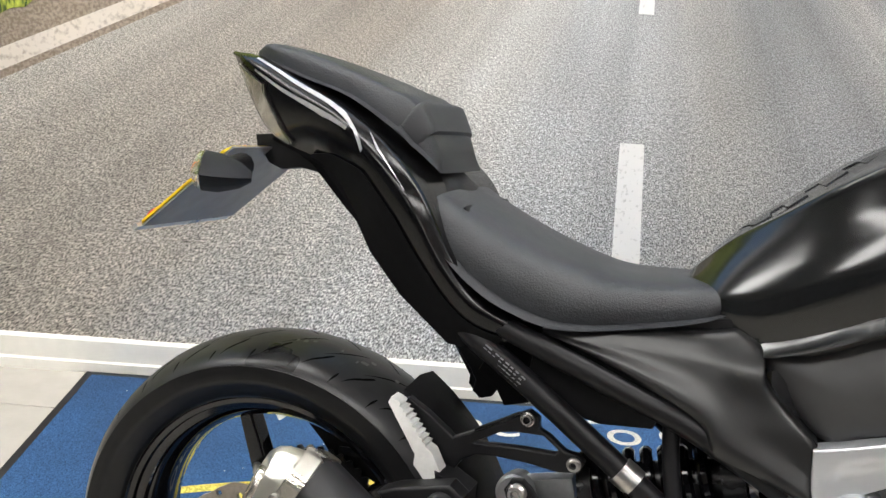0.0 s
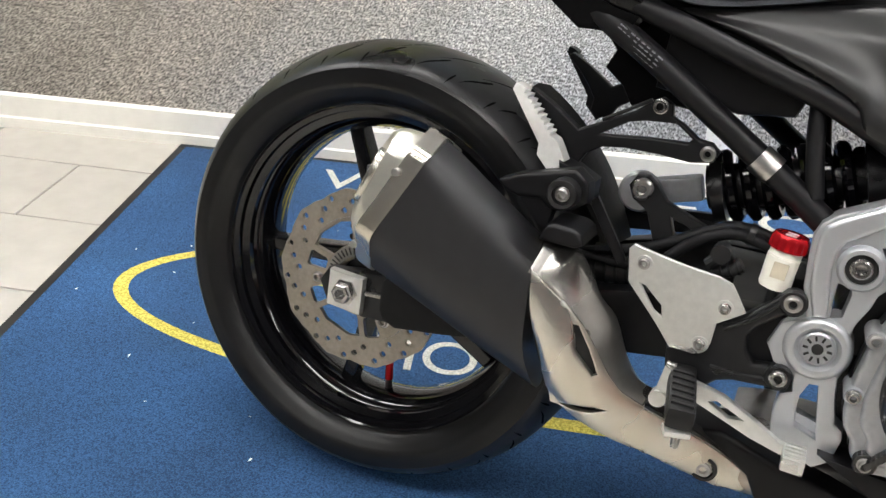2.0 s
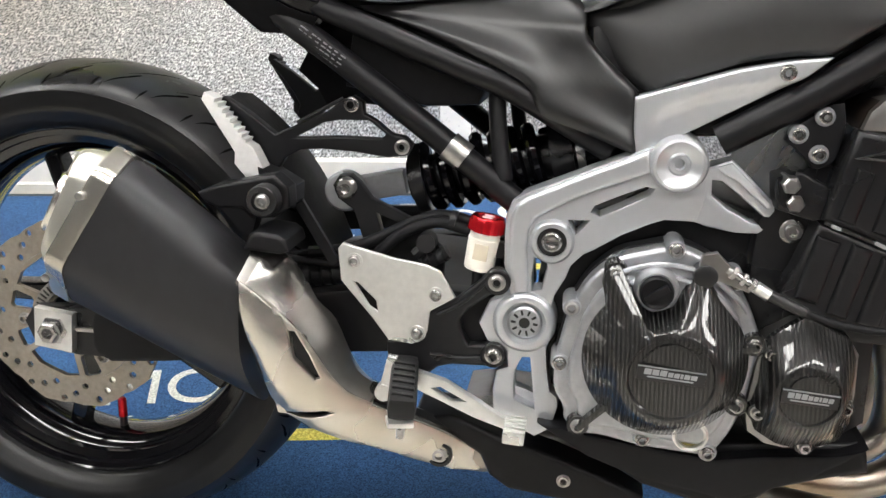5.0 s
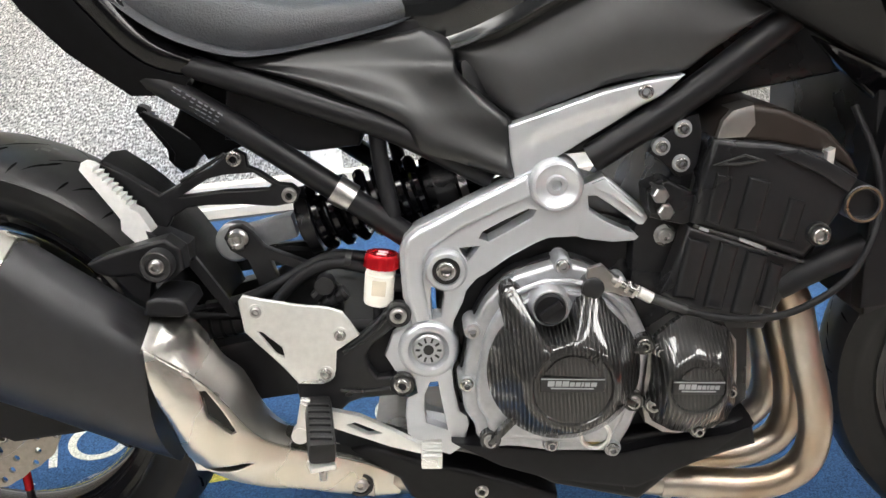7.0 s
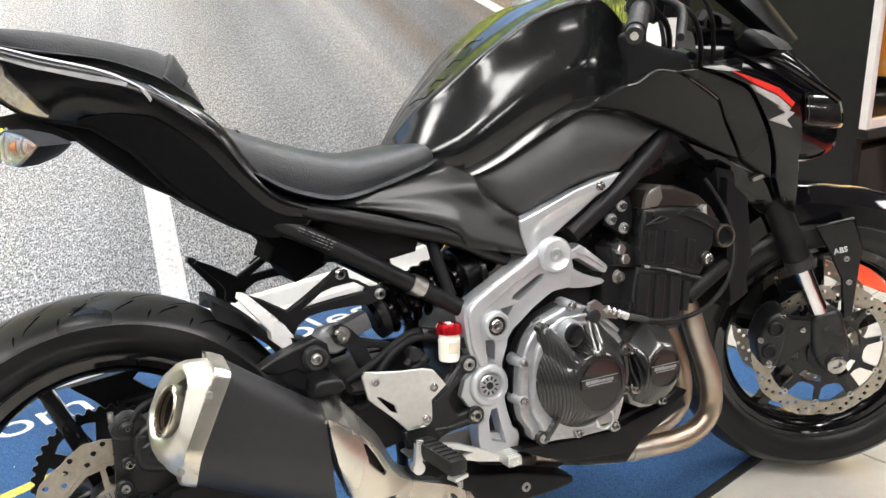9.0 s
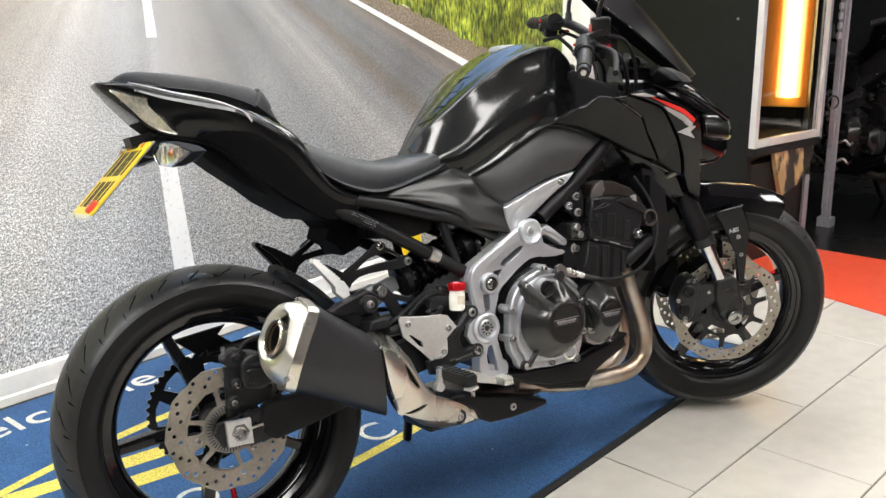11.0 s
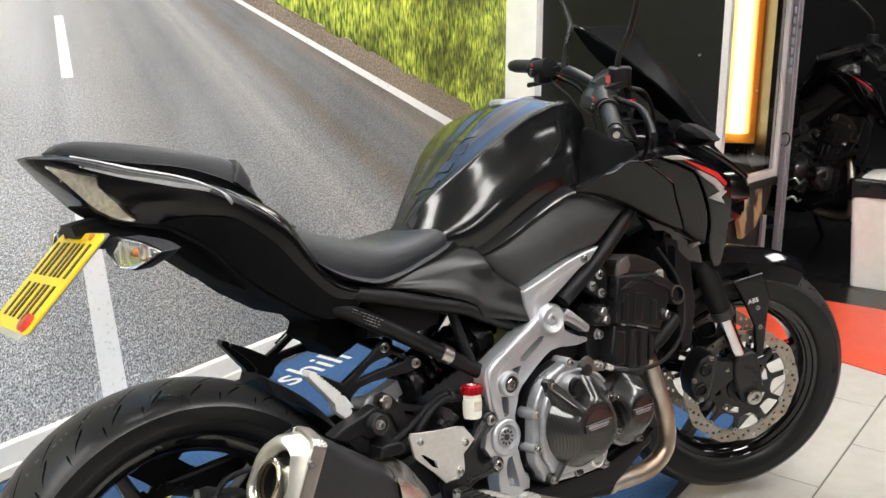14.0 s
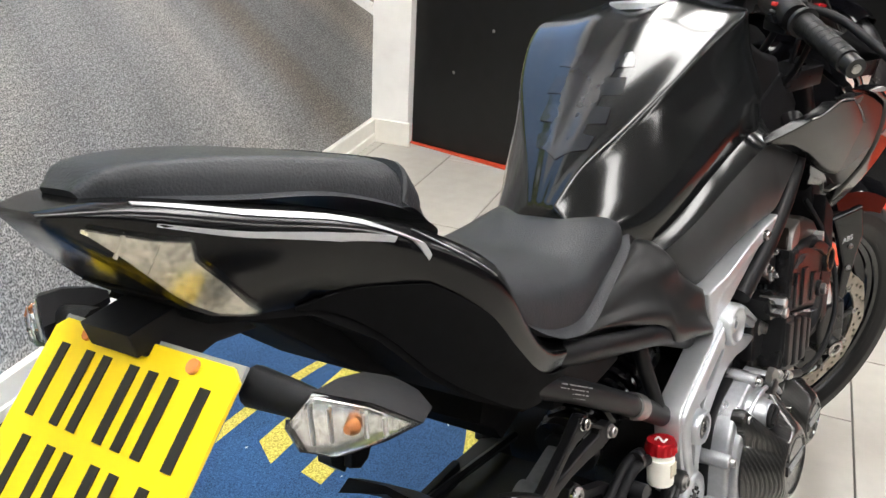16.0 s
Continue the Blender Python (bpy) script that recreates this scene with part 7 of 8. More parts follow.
part("plate_lamp", prism([(-0.10, 0.885), (-0.105, 0.905), (-0.06, 0.912), (-0.045, 0.895)], -0.03, 0.035, bevel=0.003), PLASTIC, hold)


def indicator(parent, at, s, m=Matrix(), lens=None):
    """A tapered indicator with clear lens at the back, amber bulb and rubber stalk; s: side."""
    t = new("indicator")
    attach(t, parent, Matrix.Translation(at) @ m)
    t["label"] = "smoked clear indicator on a black stalk"

    def ring(x, hy0, hy1, hz):
        pts = ((0.0, 0.1), (0.22, 1.0), (0.65, 0.62), (1.0, 0.0), (0.72, -0.55), (0.40, -1.0), (0.1, -0.8))
        return [Vector((x + 0.55 * (hy0 + (hy1 - hy0) * q), (hy0 + (hy1 - hy0) * q) * s, hz * k)) for q, k in pts]
    part("shell", loft_rings([ring(-0.012, 0.0, 0.080, 0.024), ring(0.012, 0.002, 0.072, 0.023), ring(0.04, 0.006, 0.048, 0.015), ring(0.055, 0.012, 0.03, 0.006)]), PLASTIC, t)
    part("lens", loft_rings([ring(-0.013, 0.001, 0.079, 0.0235), ring(-0.022, 0.004, 0.072, 0.0200), ring(-0.027, 0.010, 0.052, 0.012)]), lens or LENS, t, "clear faceted lens")
    part("bulb", spin([(0.003, -0.022), (0.005, -0.018), (0.005, -0.0135)], (0.022, 0.042 * s, 0.001), "X", 14), ORANGE, t, "amber bulb")
    part("reflector", loft_rings([ring(-0.0135, 0.004, 0.074, 0.020), ring(-0.0145, 0.005, 0.073, 0.0195)]), REFLECTOR if lens is None else PLASTIC, t)
    for q in (0.22, 0.36, 0.62, 0.76):
        part("lens_rib", bar((-0.0165 + 0.55 * 0.079 * q, 0.079 * q * s, -0.013 * (1.1 - q)), (-0.0165 + 0.55 * 0.079 * q, 0.079 * q * s, 0.017 * (1.1 - q)), 0.002, 0.002, 0.0), ALLOY if lens is None else PLASTIC, t)
    part("stalk", tube([(0.008, -0.055 * s, 0.006), (0.01, -0.02 * s, 0.004), (0.014, 0.01 * s, 0.0)], 0.012, 12, radii=(0.016, 0.011)), PLASTIC, t)
    return t


indicator(bike, (-0.076, -0.172, 0.862), -1)
indicator(bike, (-0.075, 0.130, 0.872), 1)

# seats
def seat_ring(x_low, z_low, x_top, z_top, w, crown=0.62, shift=0.0):
    """A section of a cushion: low edge to top, half width w."""
    dx, dz = x_top - x_low, z_top - z_low
    pts = [(0.0, w * 1.0), (0.12, w * 1.004), (0.55, w * 0.975), (0.86, w * (0.62 + 0.29 * crown)), (0.98, w * crown * 0.75), (1.0, 0.0)]
    right = [Vector((x_low + dx * t, -y, z_low + dz * t)) for t, y in pts]
    return right + [Vector((p.x, -p.y, p.z)) for p in reversed(right[:-1])]


PILL = [(-0.112, 1.006, -0.118, 1.018, 0.024), (-0.082, 1.003, -0.090, 1.030, 0.044), (-0.02, 0.988, -0.022, 1.022, 0.066), (0.055, 0.972, 0.055, 1.005, 0.084), (0.110, 0.949, 0.104, 0.991, 0.096), (0.145, 0.928, 0.138, 0.980, 0.096), (0.174, 0.908, 0.166, 0.946, 0.090), (0.189, 0.893, 0.182, 0.917, 0.076)]
pill = part("pillion_seat", loft([seat_ring(*r, crown=0.92) for r in PILL], 4, 2), VINYL, bike, "black vinyl pillion seat")
grab = []
for x0, z0, x1, z1, w in ((0.128, 0.936, 0.147, 0.9735, 0.0970), (0.132, 0.932, 0.152, 0.9695, 0.0992), (0.148, 0.918, 0.165, 0.946, 0.0965), (0.152, 0.914, 0.169, 0.939, 0.0930)):
    grab.append([p + Vector((0.0042, 0, 0.0052)) for p in seat_ring(x0, z0, x1, z1, w, 0.92)])
part("strap", loft(grab, 3, 2), VINYL, pill, "vinyl grab strap")
SEAT = [(0.183, 0.850, 0.202, 0.874, 0.122), (0.215, 0.812, 0.238, 0.858, 0.134), (0.262, 0.775, 0.288, 0.838, 0.138), (0.310, 0.752, 0.345, 0.820, 0.136), (0.370, 0.740, 0.410, 0.806, 0.128), (0.450, 0.753, 0.470, 0.809, 0.112), (0.520, 0.772, 0.530, 0.815, 0.100), (0.548, 0.784, 0.556, 0.806, 0.088)]
part("rider_seat", loft([seat_ring(*r) for r in SEAT], 5, 2), VINYL, bike, "black grained vinyl rider seat")
part("seat_riser", loft([seat_ring(0.130, 0.875, 0.160, 0.905, 0.075), seat_ring(0.175, 0.845, 0.195, 0.880, 0.075), seat_ring(0.205, 0.82, 0.225, 0.860, 0.07)], 3, 2), PLASTIC, bike)
part("seat_base", prism([(0.20, 0.84), (0.225, 0.80), (0.27, 0.765), (0.32, 0.735), (0.40, 0.728), (0.56, 0.765), (0.56, 0.785), (0.40, 0.75), (0.30, 0.78), (0.23, 0.86)], -0.100, 0.100, bevel=0.005), PLASTIC, bike)

# side cover under the seat
SC_TOP = [(0.350, 0.736), (0.430, 0.749), (0.498, 0.761), (0.544, 0.769), (0.566, 0.774), (0.594, 0.758), (0.601, 0.729), (0.627, 0.704), (0.661, 0.677)]
SC_LOW = [(0.356, 0.732), (0.406, 0.720), (0.462, 0.703), (0.520, 0.683), (0.546, 0.668), (0.562, 0.643), (0.604, 0.631), (0.640, 0.620), (0.666, 0.612)]


def cover_curve(x, z, u, v):
    """A swollen shoulder below the seat, a hollow along it, and a lower edge that stands out."""
    base = float(np.interp(z, [0.61, 0.68, 0.735, 0.775], [-0.162, -0.151, -0.130, -0.104]))
    return base - 0.010 * hump(x, 0.588, 0.045) * hump(z, 0.738, 0.024) + 0.003 * hump(v, 0.52, 0.25) * min(1, 2.5 * u) - 0.003 * hump(v, 0.86, 0.15)


for s in (-1, 1):
    bm = skin(SC_TOP, SC_LOW, cover_curve, 0.03)
    part("side_cover", bm if s < 0 else mirror_y(bm), SIDEP, bike, "satin black side cover under the seat", sharp=60)

# tank
ST = [0.500, 0.540, 0.590, 0.650, 0.720, 0.782, 0.826, 0.872, 0.925, 0.958]
ZT = [0.822, 0.868, 0.912, 0.964, 1.012, 1.035, 1.041, 1.036, 1.004, 0.962]
ZB = [0.775, 0.756, 0.746, 0.768, 0.808, 0.838, 0.842, 0.848, 0.860, 0.872]
FOOT = [0.88, 0.88, 0.89, 0.88, 0.90, 0.94, 0.98, 0.98, 0.98, 0.98]
HW = [0.050, 0.088, 0.116, 0.140, 0.159, 0.169, 0.166, 0.142, 0.112, 0.072]
CREASE = [0.36, 0.46, 0.64, 0.79, 0.86, 0.88, 0.86, 0.85, 0.82, 0.80]
CREASE_Z = [0.97, 0.97, 0.955, 0.94, 0.92, 0.91, 0.90, 0.90, 0.88, 0.88]
TK = []
for x, zt, zb, w, c, cz, ft in zip(ST, ZT, ZB, HW, CREASE, CREASE_Z, FOOT):
    h = zt - zb
    sect = [(0.0, ft), (0.10, 0.25 + 0.75 * ft), (0.36, 0.995), (0.64 * cz / 0.9, 0.40 * c + 0.56), (cz - 0.075, c * 0.86 + 0.14), (cz - 0.012, c + 0.015), (cz + 0.012, c - 0.035), (0.5 + cz * 0.5, c * 0.62), (1.0 + 0.012, c * 0.30), (1.0, 0.0)]
    right = [Vector((x - 0.009 * (1 - t), -w * y, zb + h * t)) for t, y in sect]
    TK.append(right + [Vector((p.x, -p.y, p.z)) for p in reversed(right[:-1])])
TKF = fine_rings(TK, 6, 3)
tank = part("fuel_tank", loft_rings(TKF), TANKM, bike, "satin black fuel tank", sharp=50)


def tank_top(x, y):
    """The height of the tank's upper skin."""
    k = np.interp(x, ST, range(len(ST)))
    i = min(int(k), len(ST) - 2)
    ring = [TK[i][j].lerp(TK[i + 1][j], k - i) for j in range(len(TK[0]) // 2 + 1)]
    upper = sorted((-p.y, p.z) for p in ring[4:])
    return float(np.interp(abs(y), [p[0] for p in upper], [p[1] for p in upper]))


PAD = [(0.678, 0.0), (0.674, 0.022), (0.684, 0.048), (0.664, 0.056), (0.657, 0.034), (0.643, 0.031), (0.648, 0.052), (0.628, 0.056), (0.622, 0.030), (0.609, 0.028), (0.612, 0.048), (0.594, 0.049), (0.588, 0.026), (0.577, 0.025), (0.577, 0.041), (0.562, 0.038), (0.556, 0.020), (0.546, 0.0)]
pad = prism(PAD + [(x, -y) for x, y in reversed(PAD[1:-1])], 0.0, 0.0014, dense=0.012)
for v in pad.verts:
    x, y, up = v.co.x, v.co.z, 0.0005 + v.co.y
    v.co = Vector((x - 0.72 * up, y, tank_top(x, y) + 0.70 * up))
part("tank_pad", pad, CLEARPAD, tank, "clear ribbed tank pad")
fc = part("fuel_cap", moved(spin([(0.058, -0.010), (0.057, -0.001), (0.054, 0.001), (0.046, 0.0015), (0.044, 0.0), (0.030, 0.0), (0.028, 0.002), (0.0, 0.003)], (0, 0, 0), "Z", 40), pose(0.826, 0, 1.0375, 0, 6, 0)), CAST, tank, "silver fuel filler cap with red ring")
part("cap_ring", moved(spin([(0.0445, -0.001), (0.0445, 0.0008), (0.0305, 0.0008), (0.0305, -0.001)], (0, 0, 0), "Z", 40, closed=True), pose(0.826, 0, 1.0375, 0, 6, 0)), REDPAINT, fc)
# seam shade and panels along the tank
for s in (-1, 1):
    seam = [(x, s * y, z) for x, y, z in ((0.590, 0.094, 0.757), (0.640, 0.112, 0.768), (0.691, 0.130, 0.799), (0.770, 0.154, 0.844), (0.815, 0.165, 0.846))]
    # Recess shade of the seam, put into a black tube that fills it.
    part("tank_seal", tube(seam, 0.0095, 10), INK_AND_GAPS, tank, "black tube that gives the tank seam its shade")
CV_TOP = [(0.594, 0.760), (0.633, 0.767), (0.691, 0.801), (0.770, 0.846), (0.799, 0.849), (0.840, 0.838), (0.882, 0.822), (0.915, 0.812), (0.928, 0.804)]
CV_LOW = [(0.598, 0.742), (0.604, 0.731), (0.664, 0.679), (0.709, 0.696), (0.760, 0.719), (0.805, 0.730), (0.838, 0.735), (0.866, 0.757), (0.922, 0.799)]


def wedge_bend(x, z):
    """A wedge with a scooped lower field under a flat upper edge."""
    base = float(np.interp(x, [0.65, 0.70, 0.84], [-0.155, -0.170, -0.187]))
    edge = float(np.interp(x, [0.665, 0.69, 0.74, 0.80], [0.640, 0.668, 0.690, 0.708]))
    return base + 0.007 * min(1.0, max(0.0, (edge - z) / 0.010)) * min(1.0, max(0.0, (x - 0.672) / 0.012))


def panel_bend(x, z, u, v):
    """Follows the tank at its upper edge and swells below it."""
    base = float(np.interp(x, [0.57, 0.666, 0.76, 0.84, 0.94], [-0.092, -0.136, -0.166, -0.180, -0.180]))
    rim = float(np.interp(x, [0.594, 0.612, 0.70, 0.82, 0.86, 0.93], [-0.094, -0.100, -0.132, -0.169, -0.176, -0.178]))
    return (base - 0.008 * math.sin(math.pi * v)) * (1 - (1 - v) ** 3) + rim * (1 - v) ** 3


for s in (-1, 1):
    bm = skin(CV_TOP, CV_LOW, panel_bend, 0.04)
    part("airbox_cover", bm if s < 0 else mirror_y(bm), PANEL, bike, "matte dark panel below the tank", sharp=60)
    SU = [(0.657, 0.672), (0.704, 0.692), (0.757, 0.713), (0.802, 0.726), (0.839, 0.733), (0.817, 0.711), (0.771, 0.680), (0.725, 0.649), (0.698, 0.632), (0.665, 0.612), (0.660, 0.642)]
    bm = prism(SU, 0.0, 0.030, bevel=0.003, segs=3, dense=0.010, bend=wedge_bend)
    part("silver_panel", bm if s < 0 else mirror_y(bm), SILVER, bike, "silver wedge panel on the frame")
part("panel_bolt", bolt(0.799, -0.184, 0.714, 0.0085, 0.004), BOLT, bike)


# shrouds beside the radiator
SHROUDM = material("satin_black_shroud", (0.006, 0.006, 0.0065), 0.30, spec=0.24, vary=0.15, scale=12)
SHROUD_AT = ((0.781, 0.849, -0.185), (0.833, 0.875, -0.225), (0.870, 0.887, -0.25), (0.963, 0.836, -0.265), (1.041, 0.785, -0.25), (1.109, 0.734, -0.22), (1.261, 0.608, -0.125), (1.207, 0.625, -0.13), (1.059, 0.720, -0.17), (0.991, 0.767, -0.19), (0.927, 0.808, -0.20), (0.96, 0.895, -0.275), (1.07, 0.859, -0.27), (1.138, 0.820, -0.265), (1.187, 0.746, -0.22))


SHROUD_FIT = np.linalg.lstsq(np.array([(1, px - 1, pz - 0.8, (px - 1) ** 2, (px - 1) * (pz - 0.8), (pz - 0.8) ** 2) for px, pz, py in SHROUD_AT]), np.array([py for px, pz, py in SHROUD_AT]), rcond=None)[0]


def shroud_bend(x, z):
    """How far out the shroud lies: wide at its shoulder, drawn in at its lower tip."""
    return float(SHROUD_FIT @ (1, x - 1, z - 0.8, (x - 1) ** 2, (x - 1) * (z - 0.8), (z - 0.8) ** 2))


PLATE_A = [(0.785, 0.846), (0.798, 0.851), (0.832, 0.873), (0.846, 0.876), (0.867, 0.892), (0.903, 0.888), (0.928, 0.8745), (0.988, 0.838), (1.000, 0.822), (1.014, 0.802), (1.045, 0.768), (1.080, 0.7305), (1.040, 0.7445), (0.999, 0.762), (0.954, 0.785), (0.913, 0.805), (0.850, 0.832)]
PLATE_B = [(0.908, 0.8895), (0.942, 0.891), (0.985, 0.876), (1.033, 0.856), (1.048, 0.844), (1.075, 0.812), (1.105, 0.775), (1.135, 0.733), (1.164, 0.688), (1.132, 0.703), (1.086, 0.731), (1.050, 0.771), (1.019, 0.805), (0.995, 0.840), (0.932, 0.878)]
PLATE_C = [(0.944, 0.894), (0.981, 0.895), (1.020, 0.884), (1.067, 0.869), (1.135, 0.840), (1.152, 0.826), (1.168, 0.783), (1.191, 0.720), (1.228, 0.662), (1.266, 0.608), (1.248, 0.613), (1.210, 0.644), (1.168, 0.690), (1.139, 0.735), (1.109, 0.777), (1.079, 0.814), (1.052, 0.846), (1.036, 0.859), (0.985, 0.880)]
BLADE = [(0.968, 0.774), (1.000, 0.761), (1.060, 0.736), (1.121, 0.703), (1.160, 0.688), (1.206, 0.644), (1.246, 0.611), (1.266, 0.606), (1.267, 0.591), (1.215, 0.612), (1.161, 0.640), (1.067, 0.696), (1.010, 0.738)]
BACKING = [(0.84, 0.845), (0.90, 0.882), (1.03, 0.850), (1.09, 0.790), (1.16, 0.69), (1.13, 0.70), (1.04, 0.75), (0.92, 0.808)]


def tilted(along, out):
    """The shroud's skin, turned a little about a line: one facet of it."""
    (x0, z0), (x1, z1) = along
    d = math.hypot(x1 - x0, z1 - z0)
    return lambda x, z: shroud_bend(x, z) + out * ((x - x0) * (z1 - z0) - (z - z0) * (x1 - x0)) / d


FACETS = (
    ("side_duct", PLATE_A, -0.002, 0.024, SHROUDM, shroud_bend, "satin black side duct"),
    ("shroud_column", PLATE_B, 0.004, 0.026, SHROUDM, tilted(((0.995, 0.84), (1.086, 0.731)), 0.16), "satin black shroud column"),
    ("shroud_nose", PLATE_C, -0.006, 0.022, GLOSS, tilted(((1.079, 0.814), (1.168, 0.690)), 0.10), "gloss black shroud nose"),
    ("lower_blade", BLADE, 0.006, 0.024, GLOSS, tilted(((1.0, 0.761), (1.246, 0.611)), -0.25), "gloss black lower shroud blade"),
    # Black sheet that gives the shade in the gaps between the plates.
    ("duct_backing", BACKING, 0.020, 0.034, INK_AND_GAPS, shroud_bend, ""))
MARKS = (
    ("red_stripe", [(0.994, 0.885), (1.055, 0.8645), (1.101, 0.8475), (1.138, 0.821), (1.134, 0.815), (1.098, 0.838), (1.052, 0.857), (1.02, 0.873)], REDPAINT),
    ("silver_stripe", [(0.946, 0.893), (0.981, 0.893), (1.015, 0.882), (0.994, 0.883), (0.970, 0.8865)], STRIPE),
    ("silver_stripe", [(1.040, 0.8585), (1.056, 0.853), (1.100, 0.8345), (1.132, 0.8125), (1.127, 0.806), (1.095, 0.824), (1.055, 0.8455)], STRIPE),
    ("emblem", [(1.095, 0.796), (1.123, 0.806), (1.103, 0.817), (1.142, 0.804), (1.129, 0.793), (1.146, 0.778)], STRIPE))
for s in (-1, 1):
    for nm, out, y0, y1, mt, fold, lb in FACETS:
        bm = prism(out, y0, y1, bevel=0.0035, segs=3, dense=0.014, bend=fold)
        ob = part(nm, bm if s < 0 else mirror_y(bm), mt, bike, lb)
        if nm == "shroud_nose":
            for mark, pts, paint in MARKS:
                bm = prism(pts, -0.0085, -0.0055, dense=0.02, bend=fold)
                part(mark, bm if s < 0 else mirror_y(bm), paint, ob)
    # First line is silver trim; the other two draw edge glints of the plates.
    for pts in ([(0.832, 0.8745), (0.847, 0.8775), (0.867, 0.8935), (0.900, 0.8900)], [(0.928, 0.8760), (0.960, 0.8575), (0.988, 0.8395)], [(1.068, 0.727), (1.095, 0.714), (1.121, 0.702)]):
        line = tube([(x, s * -(shroud_bend(x, z) - 0.001), z) for x, z in pts], 0.0009, 6)
        part("trim_line", line, DULL, bike)
    clip = prism([(1.128, 0.690), (1.142, 0.697), (1.150, 0.690), (1.136, 0.683)], -0.004, 0.012, bevel=0.001, bend=shroud_bend)
    part("panel_clip", clip if s < 0 else mirror_y(clip), DULL, bike)
part("radiator", prism([(1.07, 0.46), (1.05, 0.74), (1.09, 0.76), (1.115, 0.48)], -0.17, 0.17, bevel=0.006), DARK, bike, "black radiator")
part("lower_shroud", prism([(1.055, 0.475), (1.05, 0.60), (1.06, 0.70), (1.105, 0.66), (1.11, 0.56), (1.085, 0.48)], -0.19, -0.16, bevel=0.006), MATTE, bike)

# ---- steered front ------------------------------------------------------------
SA0, SAD = Vector((1.545, 0, 0)), Vector((-math.sin(radians(24.9)), 0, math.cos(radians(24.9))))
STEER = 28.0
front = object()
STEERM = Matrix.Translation(SA0) @ Matrix.Rotation(-radians(STEER), 4, SAD) @ Matrix.Translation(-SA0)
STEERED += [front, STEERM, bike]
XF, ZF = 1.428, 0.312
fw = wheel("front_wheel", front, (XF, 0, ZF), 0.306, 0.062, 0.226, -1, "black front wheel with petal discs", 20, 20)
for y in (-0.072, 0.072):
    brake_disc(fw, y, 0.152, 0.119, 60, DARK, "drilled petal front brake disc")
fv = part("valve", spin([(0.004, 0.150), (0.005, 0.178)], (0, 0, 0), "Z", 10), RED, fw)
fv.matrix_local = Matrix.Rotation(radians(66), 4, "Y")
FT, FB = Vector((1.195, 0, 0.86)), Vector((XF + 0.004, 0, ZF + 0.02))
fd = (FT - FB).normalized()
for s in (-1, 1):
    y = Vector((0, s * 0.105, 0))
    leg = part("fork_tube", tube([FB + fd * 0.212 + y, FT + fd * 0.06 + y], 0.0258, 20, smooth=False), MATTE, front, "black upper fork tube")
    part("slider", tube([FB + fd * 0.08 + y, FB + fd * 0.225 + y], 0.0182, 20, smooth=False), CHROME, leg, "bright chrome slider")
    part("dust_seal", tube([FB + fd * 0.203 + y, FB + fd * 0.226 + y], 0.0275, 20, smooth=False), RUBBER, leg)
    bot = prism([(XF - 0.020, ZF - 0.022), (XF + 0.020, ZF - 0.024), (XF + 0.030, ZF + 0.01), (XF + 0.020, ZF + 0.06), (XF + 0.002, ZF + 0.118), (XF - 0.056, ZF + 0.104), (XF - 0.052, ZF + 0.045), (XF - 0.036, ZF + 0.005)], -0.127, -0.086, bevel=0.010, segs=3, rounds=1)
    part("fork_bottom", bot if s < 0 else mirror_y(bot), DARK, leg)
    ax = join(spin([(0.019, -0.125), (0.019, -0.137), (0.016, -0.139), (0.010, -0.139), (0.009, -0.130)], (XF, 0, ZF), n=24))
    part("axle_end", ax if s < 0 else mirror_y(ax), BOLT, leg)
    cal = prism([(XF - 0.150, ZF - 0.005), (XF - 0.162, ZF + 0.05), (XF - 0.140, ZF + 0.105), (XF - 0.108, ZF + 0.118), (XF - 0.090, ZF + 0.10), (XF - 0.100, ZF + 0.05), (XF - 0.112, ZF - 0.005)], -0.122, -0.055, bevel=0.010, segs=3, rounds=1)
    fcal = part("front_caliper", cal if s < 0 else mirror_y(cal), DARK, front, "black four piston caliper")
    for dx, dz in ((-0.134, 0.030), (-0.124, 0.080)):
        pc = spin([(0.017, -0.118), (0.017, -0.126), (0.014, -0.129), (0.010, -0.129), (0.009, -0.126)], (XF + dx, 0, ZF + dz), n=20)
        part("piston_cap", pc if s < 0 else mirror_y(pc), MATTE, fcal)
    cb = prism([(XF - 0.11, ZF + 0.0), (XF - 0.11, ZF + 0.10), (XF - 0.03, ZF + 0.09), (XF - 0.02, ZF + 0.05), (XF - 0.05, ZF + 0.045)], -0.120, -0.095, bevel=0.005)
    part("caliper_bracket", cb if s < 0 else mirror_y(cb), DARK, fcal)
    for dx, dz in ((-0.132, 0.004), (-0.152, 0.055), (-0.112, 0.108), (-0.07, 0.075)):
        b = bolt(XF + dx, -0.122, ZF + dz, 0.006, 0.006)
        part("bolt", b if s < 0 else mirror_y(b), BOLT, fcal)
    guard = prism([(XF - 0.055, ZF + 0.285), (XF + 0.020, ZF + 0.300), (XF + 0.044, ZF + 0.235), (XF + 0.040, ZF + 0.20), (XF + 0.036, ZF + 0.09), (XF + 0.018, ZF + 0.085), (XF + 0.008, ZF + 0.17), (XF - 0.025, ZF + 0.235)], -0.100, -0.086, bevel=0.005, segs=3)
    fg = part("fender_bracket", guard if s < 0 else mirror_y(guard), GLOSS, front, "black front fender bracket")
